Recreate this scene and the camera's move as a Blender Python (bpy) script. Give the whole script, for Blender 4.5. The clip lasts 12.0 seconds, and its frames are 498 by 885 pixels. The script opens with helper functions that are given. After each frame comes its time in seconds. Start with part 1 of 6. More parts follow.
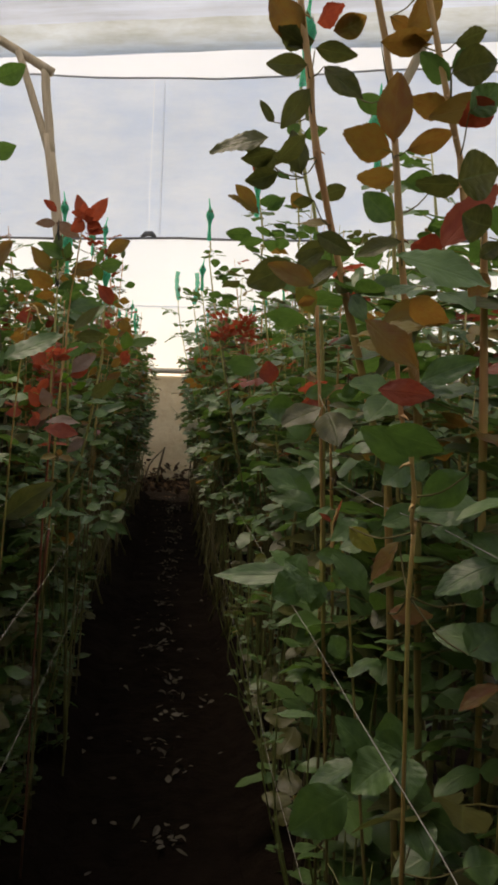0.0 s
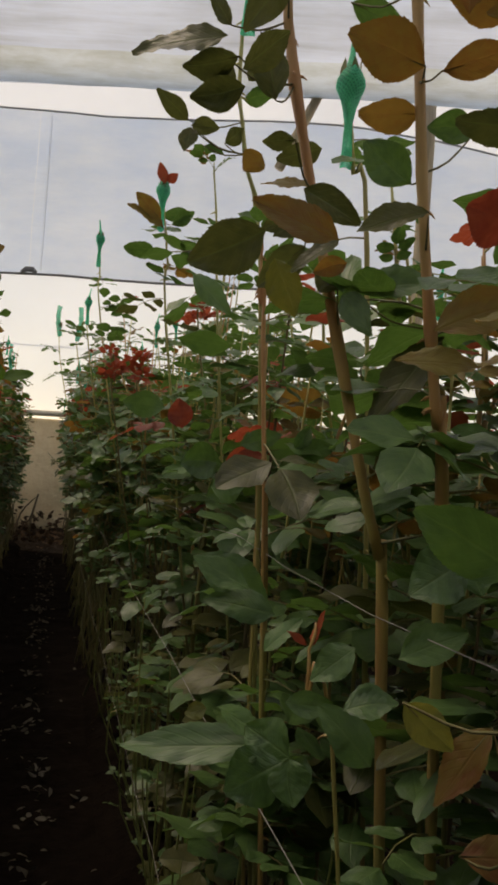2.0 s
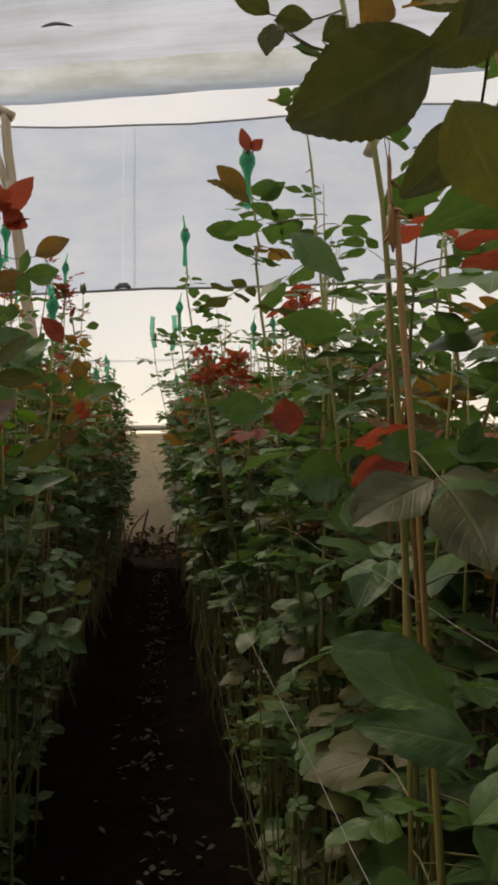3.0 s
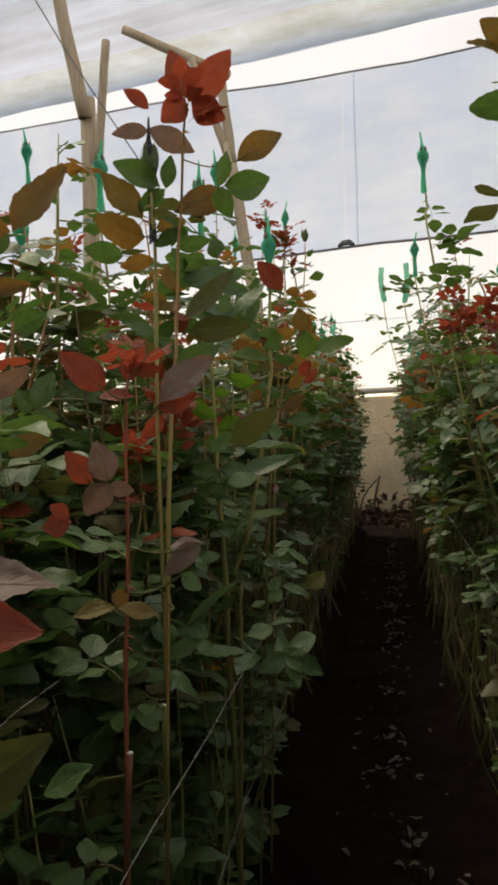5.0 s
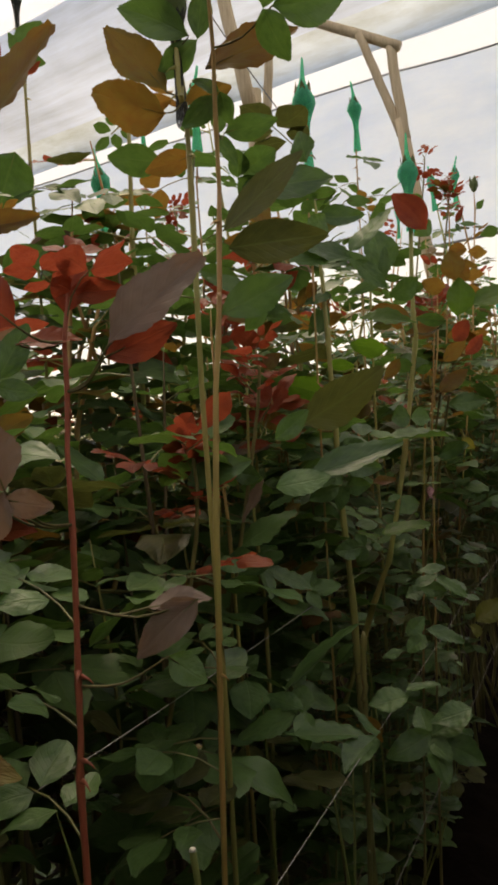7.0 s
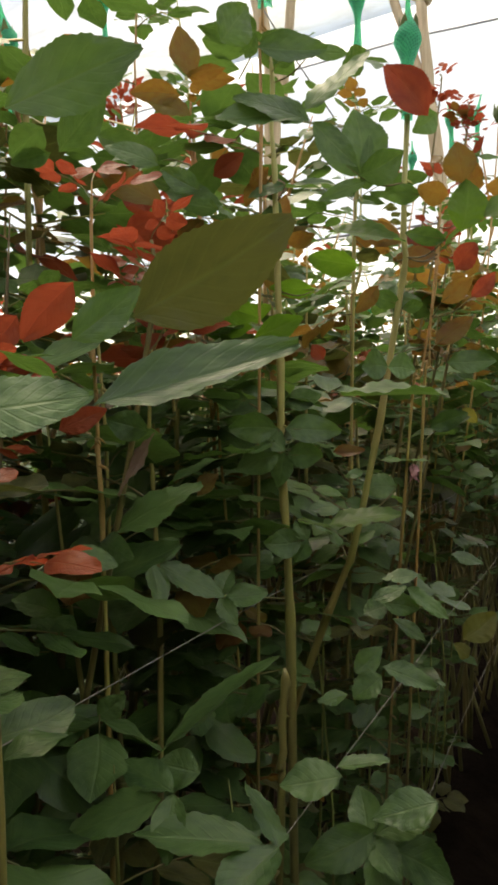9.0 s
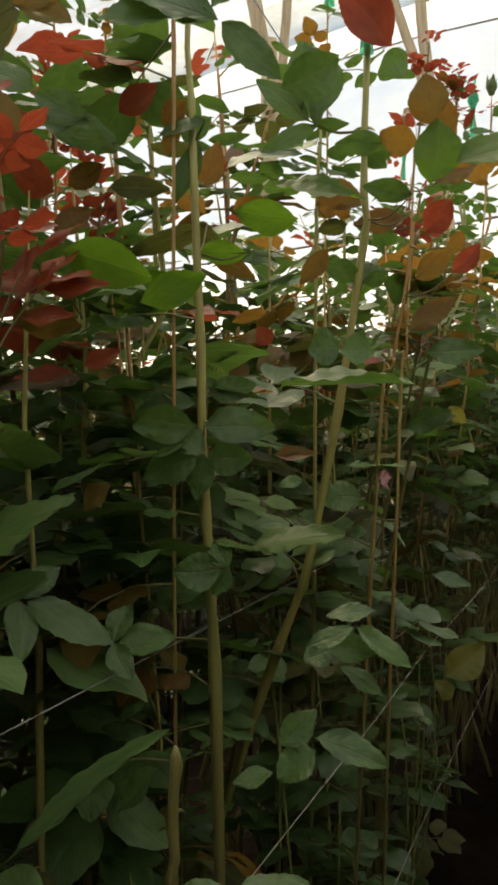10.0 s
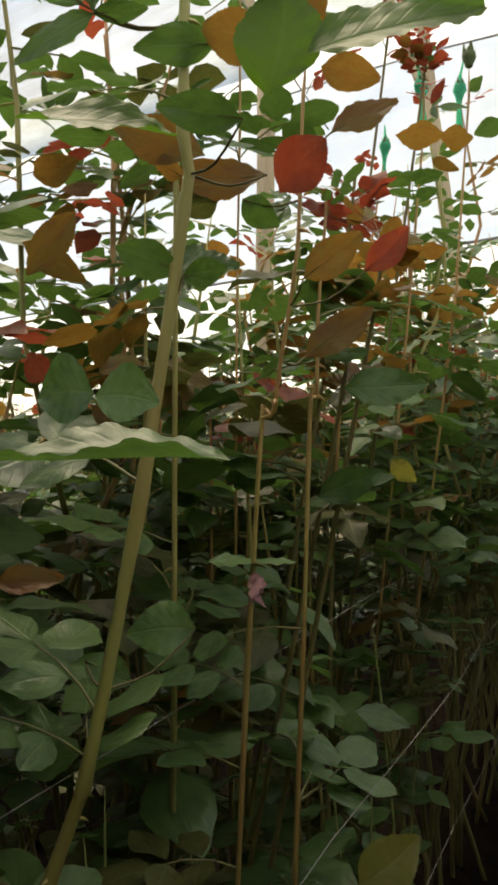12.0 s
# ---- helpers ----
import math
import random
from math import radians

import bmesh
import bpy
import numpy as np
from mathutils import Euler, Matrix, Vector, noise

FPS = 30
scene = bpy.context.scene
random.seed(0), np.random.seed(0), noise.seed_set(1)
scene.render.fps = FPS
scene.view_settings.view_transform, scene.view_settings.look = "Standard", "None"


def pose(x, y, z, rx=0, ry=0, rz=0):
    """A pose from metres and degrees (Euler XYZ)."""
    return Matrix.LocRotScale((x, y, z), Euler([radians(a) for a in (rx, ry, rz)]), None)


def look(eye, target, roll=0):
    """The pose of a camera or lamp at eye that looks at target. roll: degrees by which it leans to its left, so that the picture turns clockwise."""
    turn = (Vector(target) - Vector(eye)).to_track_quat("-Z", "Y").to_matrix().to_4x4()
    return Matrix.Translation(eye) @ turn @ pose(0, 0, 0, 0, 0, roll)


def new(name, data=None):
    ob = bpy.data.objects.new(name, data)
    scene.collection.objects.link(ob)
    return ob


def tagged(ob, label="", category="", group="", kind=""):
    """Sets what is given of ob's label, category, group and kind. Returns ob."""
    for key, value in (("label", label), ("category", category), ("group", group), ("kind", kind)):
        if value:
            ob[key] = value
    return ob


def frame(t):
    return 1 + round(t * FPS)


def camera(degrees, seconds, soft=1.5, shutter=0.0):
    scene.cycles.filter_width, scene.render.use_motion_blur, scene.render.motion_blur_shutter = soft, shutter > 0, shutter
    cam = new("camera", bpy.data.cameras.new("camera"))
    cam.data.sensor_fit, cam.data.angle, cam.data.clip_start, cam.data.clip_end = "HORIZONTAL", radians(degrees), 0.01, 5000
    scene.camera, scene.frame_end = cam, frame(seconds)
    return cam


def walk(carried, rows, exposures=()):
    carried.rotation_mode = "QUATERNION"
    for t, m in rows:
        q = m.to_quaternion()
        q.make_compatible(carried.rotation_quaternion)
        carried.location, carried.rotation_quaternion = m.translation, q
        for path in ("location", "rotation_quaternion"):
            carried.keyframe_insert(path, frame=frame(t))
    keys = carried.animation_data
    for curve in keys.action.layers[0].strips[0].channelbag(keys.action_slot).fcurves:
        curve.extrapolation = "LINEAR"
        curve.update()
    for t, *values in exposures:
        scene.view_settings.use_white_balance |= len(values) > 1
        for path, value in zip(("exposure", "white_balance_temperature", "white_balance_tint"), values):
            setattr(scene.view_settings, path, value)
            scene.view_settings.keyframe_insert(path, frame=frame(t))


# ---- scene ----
cam = camera(32.8, 12.0, soft=3.2)
METRES, EYE, TILT, LEAN, TURN = 2.4, 1.15, -2.6, -2.5, -5.0
ROWS = [
    (0.0, 0.0, 0.0, 0.0, 0.0, 0.0, -0.0),
    (0.5, -0.0167, 0.0506, 0.0085, -4.36, 0.97, -0.7),
    (1.0, -0.0193, 0.0745, 0.0067, -7.4, 2.7, -1.85),
    (1.5, -0.0175, 0.0923, 0.0069, -8.54, 3.22, -2.17),
    (2.0, -0.0166, 0.1533, 0.0083, -8.28, 3.34, -1.22),
    (2.5, -0.0127, 0.2221, 0.0123, -5.82, 3.39, 0.63),
    (3.0, -0.0112, 0.2676, 0.0183, -0.91, 3.62, 2.56),
    (5.0, -0.0394, 0.4307, 0.0318, 14.48, 1.98, 3.56),
    (5.5, -0.0542, 0.4611, 0.0303, 21.26, 1.89, 4.43),
    (6.0, -0.056, 0.5104, 0.0302, 25.54, 2.57, 4.74),
    (6.5, -0.0498, 0.5633, 0.0327, 27.25, 2.9, 4.75),
    (7.0, -0.0473, 0.6023, 0.028, 27.51, 3.04, 4.52),
    (9.0, -0.0742, 0.7452, 0.0212, 27.97, 1.36, 1.19),
    (9.5, -0.0736, 0.7649, 0.0237, 28.09, 1.2, 1.01),
    (10.0, -0.0803, 0.8245, 0.0196, 28.47, 1.93, 1.44),
    (10.5, -0.0864, 0.8869, 0.0236, 28.37, 2.32, 1.79),
    (11.0, -0.0857, 0.9312, 0.0337, 28.54, 2.7, 2.01),
    (11.5, -0.0851, 0.9581, 0.0427, 28.96, 3.57, 2.11),
    (12.0, -0.0881, 0.9801, 0.0426, 29.51, 3.49, 1.3),
]
walk(cam, [(t, pose(0, 0, EYE, TILT, LEAN, TURN) @ pose(METRES * x, METRES * y, METRES * z, 90 + pitch, roll, yaw)) for t, x, y, z, yaw, pitch, roll in ROWS],
     exposures=[(0.0, 1.1, 10400, 16), (1.0, 0.88, 10500, 16), (2.5, 0.82, 10600, 16), (5.0, 1.15, 10300, 15), (6.0, 1.15, 10900, 15), (7.0, 1.22, 11400, 15), (9.0, 2.0, 11000, 11), (10.0, 1.72, 11600, 10), (10.5, 1.76, 11000, 9), (11.0, 1.57, 11200, 9), (11.5, 1.54, 11000, 9), (12.0, 1.72, 11000, 9)])

# ---- daylight ----
world = bpy.data.worlds.new("daylight")
scene.world = world
world.use_nodes = True
SUN_UP, SUN_ROUND = radians(62), radians(-40)
sky = world.node_tree.nodes.new("ShaderNodeTexSky")
sky.sky_type, sky.sun_disc, sky.sun_elevation, sky.sun_rotation = "NISHITA", False, SUN_UP, SUN_ROUND
back = world.node_tree.nodes["Background"]
back.inputs["Strength"].default_value = 0.15
world.node_tree.links.new(sky.outputs[0], back.inputs["Color"])
sun = new("sun", bpy.data.lights.new("sun", "SUN"))
sun.data.energy, sun.data.angle, sun.data.color = 2.2, radians(20), (1.0, 0.95, 0.88)
sun.matrix_world = look((0, 0, 30), (-30 * math.sin(SUN_ROUND) / math.tan(SUN_UP), -30 * math.cos(SUN_ROUND) / math.tan(SUN_UP), 0))


# ---- materials ----
def mat(name):
    m = bpy.data.materials.new(name)
    m.use_nodes = True
    nt = m.node_tree
    nt.nodes.clear()
    return m, nt, nt.nodes.new("ShaderNodeOutputMaterial")


def node(nt, kind, **inputs):
    n = nt.nodes.new("ShaderNode" + kind)
    for k, v in inputs.items():
        sock = n.inputs[int(k[1:])] if k[0] == "_" and k[1:].isdigit() else n.inputs[k.replace("_", " ")]
        if isinstance(v, bpy.types.NodeSocket):
            nt.links.new(v, sock)
        else:
            sock.default_value = v
    return n


def ramp(nt, fac, *stops):
    n = nt.nodes.new("ShaderNodeValToRGB")
    nt.links.new(fac, n.inputs[0])
    while len(n.color_ramp.elements) < len(stops):
        n.color_ramp.elements.new(0.5)
    for e, (p, c) in zip(n.color_ramp.elements, stops):
        e.position, e.color = p, (*c, 1)
    return n.outputs[0]


def mix(nt, fac, a, b, how="MIX"):
    n = nt.nodes.new("ShaderNodeMix")
    n.data_type, n.blend_type = "RGBA", how
    for sock, v in ((n.inputs[0], fac), (n.inputs[6], a), (n.inputs[7], b)):
        if isinstance(v, bpy.types.NodeSocket):
            nt.links.new(v, sock)
        else:
            sock.default_value = v if isinstance(v, (int, float)) else (*v, 1)
    return n.outputs[2]


def maths(nt, op, a, b=0.0):
    n = nt.nodes.new("ShaderNodeMath")
    n.operation = op
    for sock, v in ((n.inputs[0], a), (n.inputs[1], b)):
        if isinstance(v, bpy.types.NodeSocket):
            nt.links.new(v, sock)
        else:
            sock.default_value = v
    return n.outputs[0]


def plain(name, low, high, scale=20.0, rough=0.8, bump=0.3, detail=6.0, stretch=(1, 1, 1), dist=0.01, coords="Object", gloss=0.2):
    """A rough surface whose colour wanders between two at two scales, with fine relief."""
    m, nt, out = mat(name)
    co = node(nt, "TexCoord").outputs[coords]
    mp = node(nt, "Mapping", Vector=co, Scale=stretch).outputs[0]
    n1 = node(nt, "TexNoise", Vector=mp, Scale=scale, Detail=detail, Roughness=0.65)
    n2 = node(nt, "TexNoise", Vector=mp, Scale=scale * 0.13, Detail=3.0)
    f = maths(nt, "ADD", maths(nt, "MULTIPLY", n1.outputs[0], 0.6), maths(nt, "MULTIPLY", n2.outputs[0], 0.4))
    c = ramp(nt, f, (0.3, low), (0.7, high))
    b = node(nt, "Bump", Height=n1.outputs[0], Strength=bump, Distance=dist)
    p = node(nt, "BsdfPrincipled", Base_Color=c, Roughness=rough, Normal=b.outputs[0])
    p.inputs["Specular IOR Level"].default_value = gloss
    nt.links.new(p.outputs[0], out.inputs[0])
    return m


def leaf_material(name, dark, light, glow, rough=0.48, vein=(0.16, 0.24, 0.08), gloss=0.4, thin=0.42):
    """Waxy leaf: colour by leaf and by place, pale midrib, pressed side veins, light through the blade."""
    m, nt, out = mat(name)
    uv = node(nt, "UVMap").outputs[0]
    sep = node(nt, "SeparateXYZ", Vector=uv)
    across = maths(nt, "ABSOLUTE", maths(nt, "SUBTRACT", sep.outputs[0], 0.5))
    oi = node(nt, "ObjectInfo").outputs["Random"]
    isl = node(nt, "NewGeometry").outputs["Random Per Island"]
    co = node(nt, "CombineXYZ", X=sep.outputs[0], Y=sep.outputs[1], Z=maths(nt, "MULTIPLY", maths(nt, "ADD", oi, isl), 37.0)).outputs[0]
    n1 = node(nt, "TexNoise", Vector=co, Scale=6.0, Detail=5.0).outputs[0]
    n2 = node(nt, "TexNoise", Vector=co, Scale=1.6, Detail=2.0).outputs[0]
    pick = maths(nt, "FRACT", maths(nt, "ADD", maths(nt, "MULTIPLY", oi, 3.7), maths(nt, "MULTIPLY", isl, 0.55)))
    f = maths(nt, "ADD", maths(nt, "MULTIPLY", pick, 0.45), maths(nt, "SUBTRACT", maths(nt, "MULTIPLY", maths(nt, "ADD", n1, n2), 0.85), 0.4))
    c = ramp(nt, f, (0.2, dark), (0.9, light))
    rib = ramp(nt, across, (0.0, (1, 1, 1)), (0.045, (0, 0, 0)))
    veins = node(nt, "TexWave", Vector=node(nt, "CombineXYZ", X=maths(nt, "ADD", sep.outputs[1], maths(nt, "MULTIPLY", across, -0.55))).outputs[0],
                 Scale=2.6, Distortion=0.6)
    vein_line = ramp(nt, veins.outputs[0], (0.0, (1, 1, 1)), (0.16, (0, 0, 0)))
    c = mix(nt, maths(nt, "MULTIPLY", maths(nt, "MAXIMUM", rib, maths(nt, "MULTIPLY", vein_line, 0.25)), 0.24), c, vein)
    h = maths(nt, "ADD", maths(nt, "MULTIPLY", maths(nt, "MAXIMUM", rib, maths(nt, "MULTIPLY", vein_line, 0.35)), -0.22), maths(nt, "ADD", maths(nt, "MULTIPLY", n1, 0.35), maths(nt, "MULTIPLY", n2, 2.2)))
    b = node(nt, "Bump", Height=h, Strength=0.5, Distance=0.003)
    p = node(nt, "BsdfPrincipled", Base_Color=c, Roughness=rough, Normal=b.outputs[0])
    p.inputs["Specular IOR Level"].default_value = gloss
    tr = node(nt, "BsdfTranslucent", Color=mix(nt, 0.7, c, glow), Normal=b.outputs[0])
    ms = node(nt, "MixShader", Fac=thin)
    nt.links.new(p.outputs[0], ms.inputs[1]), nt.links.new(tr.outputs[0], ms.inputs[2])
    nt.links.new(ms.outputs[0], out.inputs[0])
    return m


def film_material(name, colour, clear, through_light, streak=(0.3, 6.0, 0.3), dirt=(0.6, 0.58, 0.5), dirty=0.35):
    """Plastic film: part clear, part milky, with dust in long streaks and shallow creases."""
    m, nt, out = mat(name)
    co = node(nt, "TexCoord").outputs["Object"]
    mp = node(nt, "Mapping", Vector=co, Scale=streak).outputs[0]
    n1 = node(nt, "TexNoise", Vector=mp, Scale=1.6, Detail=8.0, Roughness=0.7).outputs[0]
    n2 = node(nt, "TexNoise", Vector=co, Scale=0.9, Detail=4.0).outputs[0]
    f = ramp(nt, maths(nt, "ADD", maths(nt, "MULTIPLY", n1, 0.6), maths(nt, "MULTIPLY", n2, 0.4)), (0.38, (0, 0, 0)), (0.68, (1, 1, 1)))
    c = mix(nt, maths(nt, "MULTIPLY", f, dirty), colour, dirt)
    b = node(nt, "Bump", Height=n1, Strength=0.25, Distance=0.05)
    d = node(nt, "BsdfPrincipled", Base_Color=c, Roughness=0.35, Normal=b.outputs[0])
    tl = node(nt, "BsdfTranslucent", Color=c, Normal=b.outputs[0])
    tp = node(nt, "BsdfTransparent", Color=(*colour, 1))
    m1, m2 = node(nt, "MixShader", Fac=through_light), node(nt, "MixShader", Fac=clear)
    nt.links.new(d.outputs[0], m1.inputs[1]), nt.links.new(tl.outputs[0], m1.inputs[2])
    nt.links.new(m1.outputs[0], m2.inputs[1]), nt.links.new(tp.outputs[0], m2.inputs[2])
    nt.links.new(m2.outputs[0], out.inputs[0])
    return m


def stem_material(name, low, high, tips, blush):
    """Bark that is woody and dark near the foot and takes the shoot's own colour further up."""
    m, nt, out = mat(name)
    co = node(nt, "TexCoord").outputs["Object"]
    mp = node(nt, "Mapping", Vector=co, Scale=(1, 1, 0.2)).outputs[0]
    n1 = node(nt, "TexNoise", Vector=mp, Scale=70.0, Detail=5.0).outputs[0]
    n2 = node(nt, "TexNoise", Vector=co, Scale=7.0, Detail=3.0).outputs[0]
    oi = node(nt, "ObjectInfo").outputs["Random"]
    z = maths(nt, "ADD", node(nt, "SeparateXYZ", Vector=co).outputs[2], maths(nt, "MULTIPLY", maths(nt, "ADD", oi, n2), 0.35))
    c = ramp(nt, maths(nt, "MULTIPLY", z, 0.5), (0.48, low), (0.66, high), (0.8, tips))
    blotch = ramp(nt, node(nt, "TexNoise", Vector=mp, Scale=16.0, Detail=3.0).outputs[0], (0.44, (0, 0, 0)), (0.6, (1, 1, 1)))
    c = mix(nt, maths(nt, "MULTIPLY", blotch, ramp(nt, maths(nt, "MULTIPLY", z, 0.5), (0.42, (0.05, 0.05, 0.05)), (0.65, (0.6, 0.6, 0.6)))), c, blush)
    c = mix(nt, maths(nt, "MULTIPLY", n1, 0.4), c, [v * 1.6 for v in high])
    b = node(nt, "Bump", Height=n1, Strength=0.3, Distance=0.002)
    p = node(nt, "BsdfPrincipled", Base_Color=c, Roughness=0.5, Normal=b.outputs[0])
    nt.links.new(p.outputs[0], out.inputs[0])
    return m


GREEN = leaf_material("leaf_green", (0.014, 0.05, 0.017), (0.086, 0.168, 0.05), (0.13, 0.27, 0.045), rough=0.42, gloss=0.4, thin=0.31)
OLIVE = leaf_material("leaf_olive", (0.016, 0.024, 0.01), (0.09, 0.09, 0.028), (0.15, 0.17, 0.04), rough=0.42, gloss=0.25, thin=0.28)
FRESH = leaf_material("leaf_fresh", (0.018, 0.06, 0.01), (0.08, 0.15, 0.026), (0.15, 0.34, 0.03), rough=0.42, gloss=0.25, thin=0.5)
BRONZE = leaf_material("leaf_bronze", (0.12, 0.032, 0.014), (0.15, 0.125, 0.03), (0.38, 0.18, 0.037), rough=0.45, vein=(0.2, 0.11, 0.04), gloss=0.2)
RED = leaf_material("leaf_red", (0.11, 0.014, 0.012), (0.28, 0.06, 0.024), (0.52, 0.09, 0.045), rough=0.42, vein=(0.3, 0.07, 0.04), gloss=0.2)
MAUVE = leaf_material("leaf_mauve", (0.1, 0.065, 0.045), (0.2, 0.135, 0.1), (0.3, 0.15, 0.08), vein=(0.24, 0.15, 0.11))
YELLOW = leaf_material("leaf_yellow", (0.08, 0.1, 0.022), (0.17, 0.165, 0.04), (0.3, 0.28, 0.05), vein=(0.3, 0.3, 0.12))
PETAL = plain("dried_petal", (0.16, 0.07, 0.075), (0.5, 0.26, 0.26), scale=160, rough=0.8)
DRY = plain("dry_leaf", (0.025, 0.02, 0.013), (0.16, 0.145, 0.115), scale=24, rough=0.9)
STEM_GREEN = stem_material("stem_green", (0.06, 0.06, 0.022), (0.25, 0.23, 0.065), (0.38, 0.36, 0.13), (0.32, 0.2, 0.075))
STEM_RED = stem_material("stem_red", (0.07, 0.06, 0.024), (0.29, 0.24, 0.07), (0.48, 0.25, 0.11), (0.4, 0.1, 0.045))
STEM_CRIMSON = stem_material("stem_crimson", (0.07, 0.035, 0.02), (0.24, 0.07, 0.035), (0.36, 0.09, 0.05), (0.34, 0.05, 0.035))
STALK = plain("leaf_stalk", (0.07, 0.06, 0.025), (0.15, 0.13, 0.05), scale=60, rough=0.6)
SHOOT = plain("young_shoot", (0.13, 0.16, 0.045), (0.27, 0.29, 0.1), scale=40, rough=0.5, stretch=(1, 1, 0.2), dist=0.002)
STEM_WOODY = plain("stem_woody", (0.06, 0.045, 0.025), (0.17, 0.12, 0.065), scale=50, rough=0.8, stretch=(1, 1, 0.2), dist=0.003)
BUD = plain("bud_green", (0.06, 0.10, 0.035), (0.16, 0.2, 0.08), scale=80, rough=0.5)
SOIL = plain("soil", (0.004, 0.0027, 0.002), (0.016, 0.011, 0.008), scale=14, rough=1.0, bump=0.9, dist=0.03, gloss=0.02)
LITTER = plain("litter", (0.008, 0.005, 0.003), (0.05, 0.03, 0.017), scale=26, rough=0.95, bump=1.0, dist=0.03)
EARTH = plain("earth_wall", (0.78, 0.58, 0.34), (0.93, 0.78, 0.52), scale=9, rough=0.95, bump=0.7, dist=0.04)
WOOD = plain("pole_wood", (0.36, 0.27, 0.17), (0.66, 0.53, 0.37), scale=16, rough=0.75, stretch=(3, 3, 0.25), dist=0.006)
TIMBER = plain("pale_timber", (0.45, 0.39, 0.3), (0.62, 0.56, 0.46), scale=12, rough=0.8, stretch=(0.2, 3, 3))
DEAD_LEAF = plain("dead_leaf", (0.03, 0.018, 0.01), (0.17, 0.1, 0.055), scale=30, rough=0.95)
ROD_PALE = plain("rod_pale", (0.3, 0.3, 0.3), (0.5, 0.5, 0.5), scale=12, rough=0.5)
CUT = plain("cut_end", (0.45, 0.42, 0.33), (0.75, 0.72, 0.6), scale=300, rough=0.7)
ROD = plain("rod_grey", (0.12, 0.12, 0.12), (0.24, 0.24, 0.24), scale=12, rough=0.6)
TWINE = plain("twine", (0.16, 0.15, 0.13), (0.34, 0.32, 0.28), scale=200, rough=0.8)
FILM_ROOF = film_material("film_roof", (0.72, 0.78, 0.88), 0.36, 0.7, streak=(0.5, 0.8, 0.8))
FILM_WALL = film_material("film_wall", (0.9, 0.94, 0.99), 0.16, 0.85, dirty=0.12)
# kept dark so that the unseen back wall throws little light on the leaves
FILM_DIM = film_material("film_dim", (0.3, 0.32, 0.31), 0.02, 0.3, dirt=(0.16, 0.17, 0.15), dirty=0.8)
FILM_CURTAIN = film_material("film_curtain", (0.68, 0.79, 0.94), 0.14, 0.72, streak=(0.5, 1, 1.6), dirt=(0.9, 0.95, 1.0), dirty=1.0)
FILM_YELLOWED = film_material("film_yellowed", (0.56, 0.67, 0.76), 0.06, 0.5, streak=(1.1, 2.4, 2.4), dirt=(0.34, 0.38, 0.36), dirty=1.0)
FILM_GUTTER = film_material("film_gutter", (0.56, 0.68, 0.86), 0.05, 0.5, streak=(0.25, 3.4, 3.4), dirt=(0.34, 0.4, 0.48), dirty=1.0)


def net_material(name, colour, gap):
    m, nt, out = mat(name)
    uv = node(nt, "UVMap").outputs[0]
    waves = []
    for turn in (0.8, -0.8):
        mp = node(nt, "Mapping", Vector=uv, Rotation=(0, 0, turn)).outputs[0]
        waves.append(node(nt, "TexWave", Vector=mp, Scale=9.0).outputs[0])
    f = maths(nt, "MAXIMUM", *waves)
    n = node(nt, "TexNoise", Vector=uv, Scale=9.0).outputs[0]
    c = mix(nt, n, [v * 0.6 for v in colour], [min(1, v * 1.3) for v in colour])
    b = node(nt, "Bump", Height=f, Strength=0.5, Distance=0.002)
    p = node(nt, "BsdfPrincipled", Base_Color=c, Roughness=0.4, Normal=b.outputs[0])
    tl = node(nt, "BsdfTranslucent", Color=c)
    tp = node(nt, "BsdfTransparent")
    m1, m2 = node(nt, "MixShader", Fac=0.62), node(nt, "MixShader", Fac=maths(nt, "MULTIPLY", maths(nt, "LESS_THAN", f, 0.6), gap))
    nt.links.new(p.outputs[0], m1.inputs[1]), nt.links.new(tl.outputs[0], m1.inputs[2])
    nt.links.new(m1.outputs[0], m2.inputs[1]), nt.links.new(tp.outputs[0], m2.inputs[2])
    nt.links.new(m2.outputs[0], out.inputs[0])
    return m


NET_GREEN = net_material("net_green", (0.025, 0.74, 0.44), 0.36)
NET_BLACK = net_material("net_black", (0.055, 0.06, 0.055), 0.4)


# ---- mesh helpers ----
def mesh_of(bm, name, *materials, smooth=True):
    me = bpy.data.meshes.new(name)
    if smooth:
        for f in bm.faces:
            f.smooth = True
    bm.to_mesh(me)
    bm.free()
    for m in materials:
        me.materials.append(m)
    return me


def part(name, data, parent=None, label="", m=None):
    ob = new(name, data)
    ob.parent = parent
    if m is not None:
        ob.matrix_basis = m
    return tagged(ob, label)


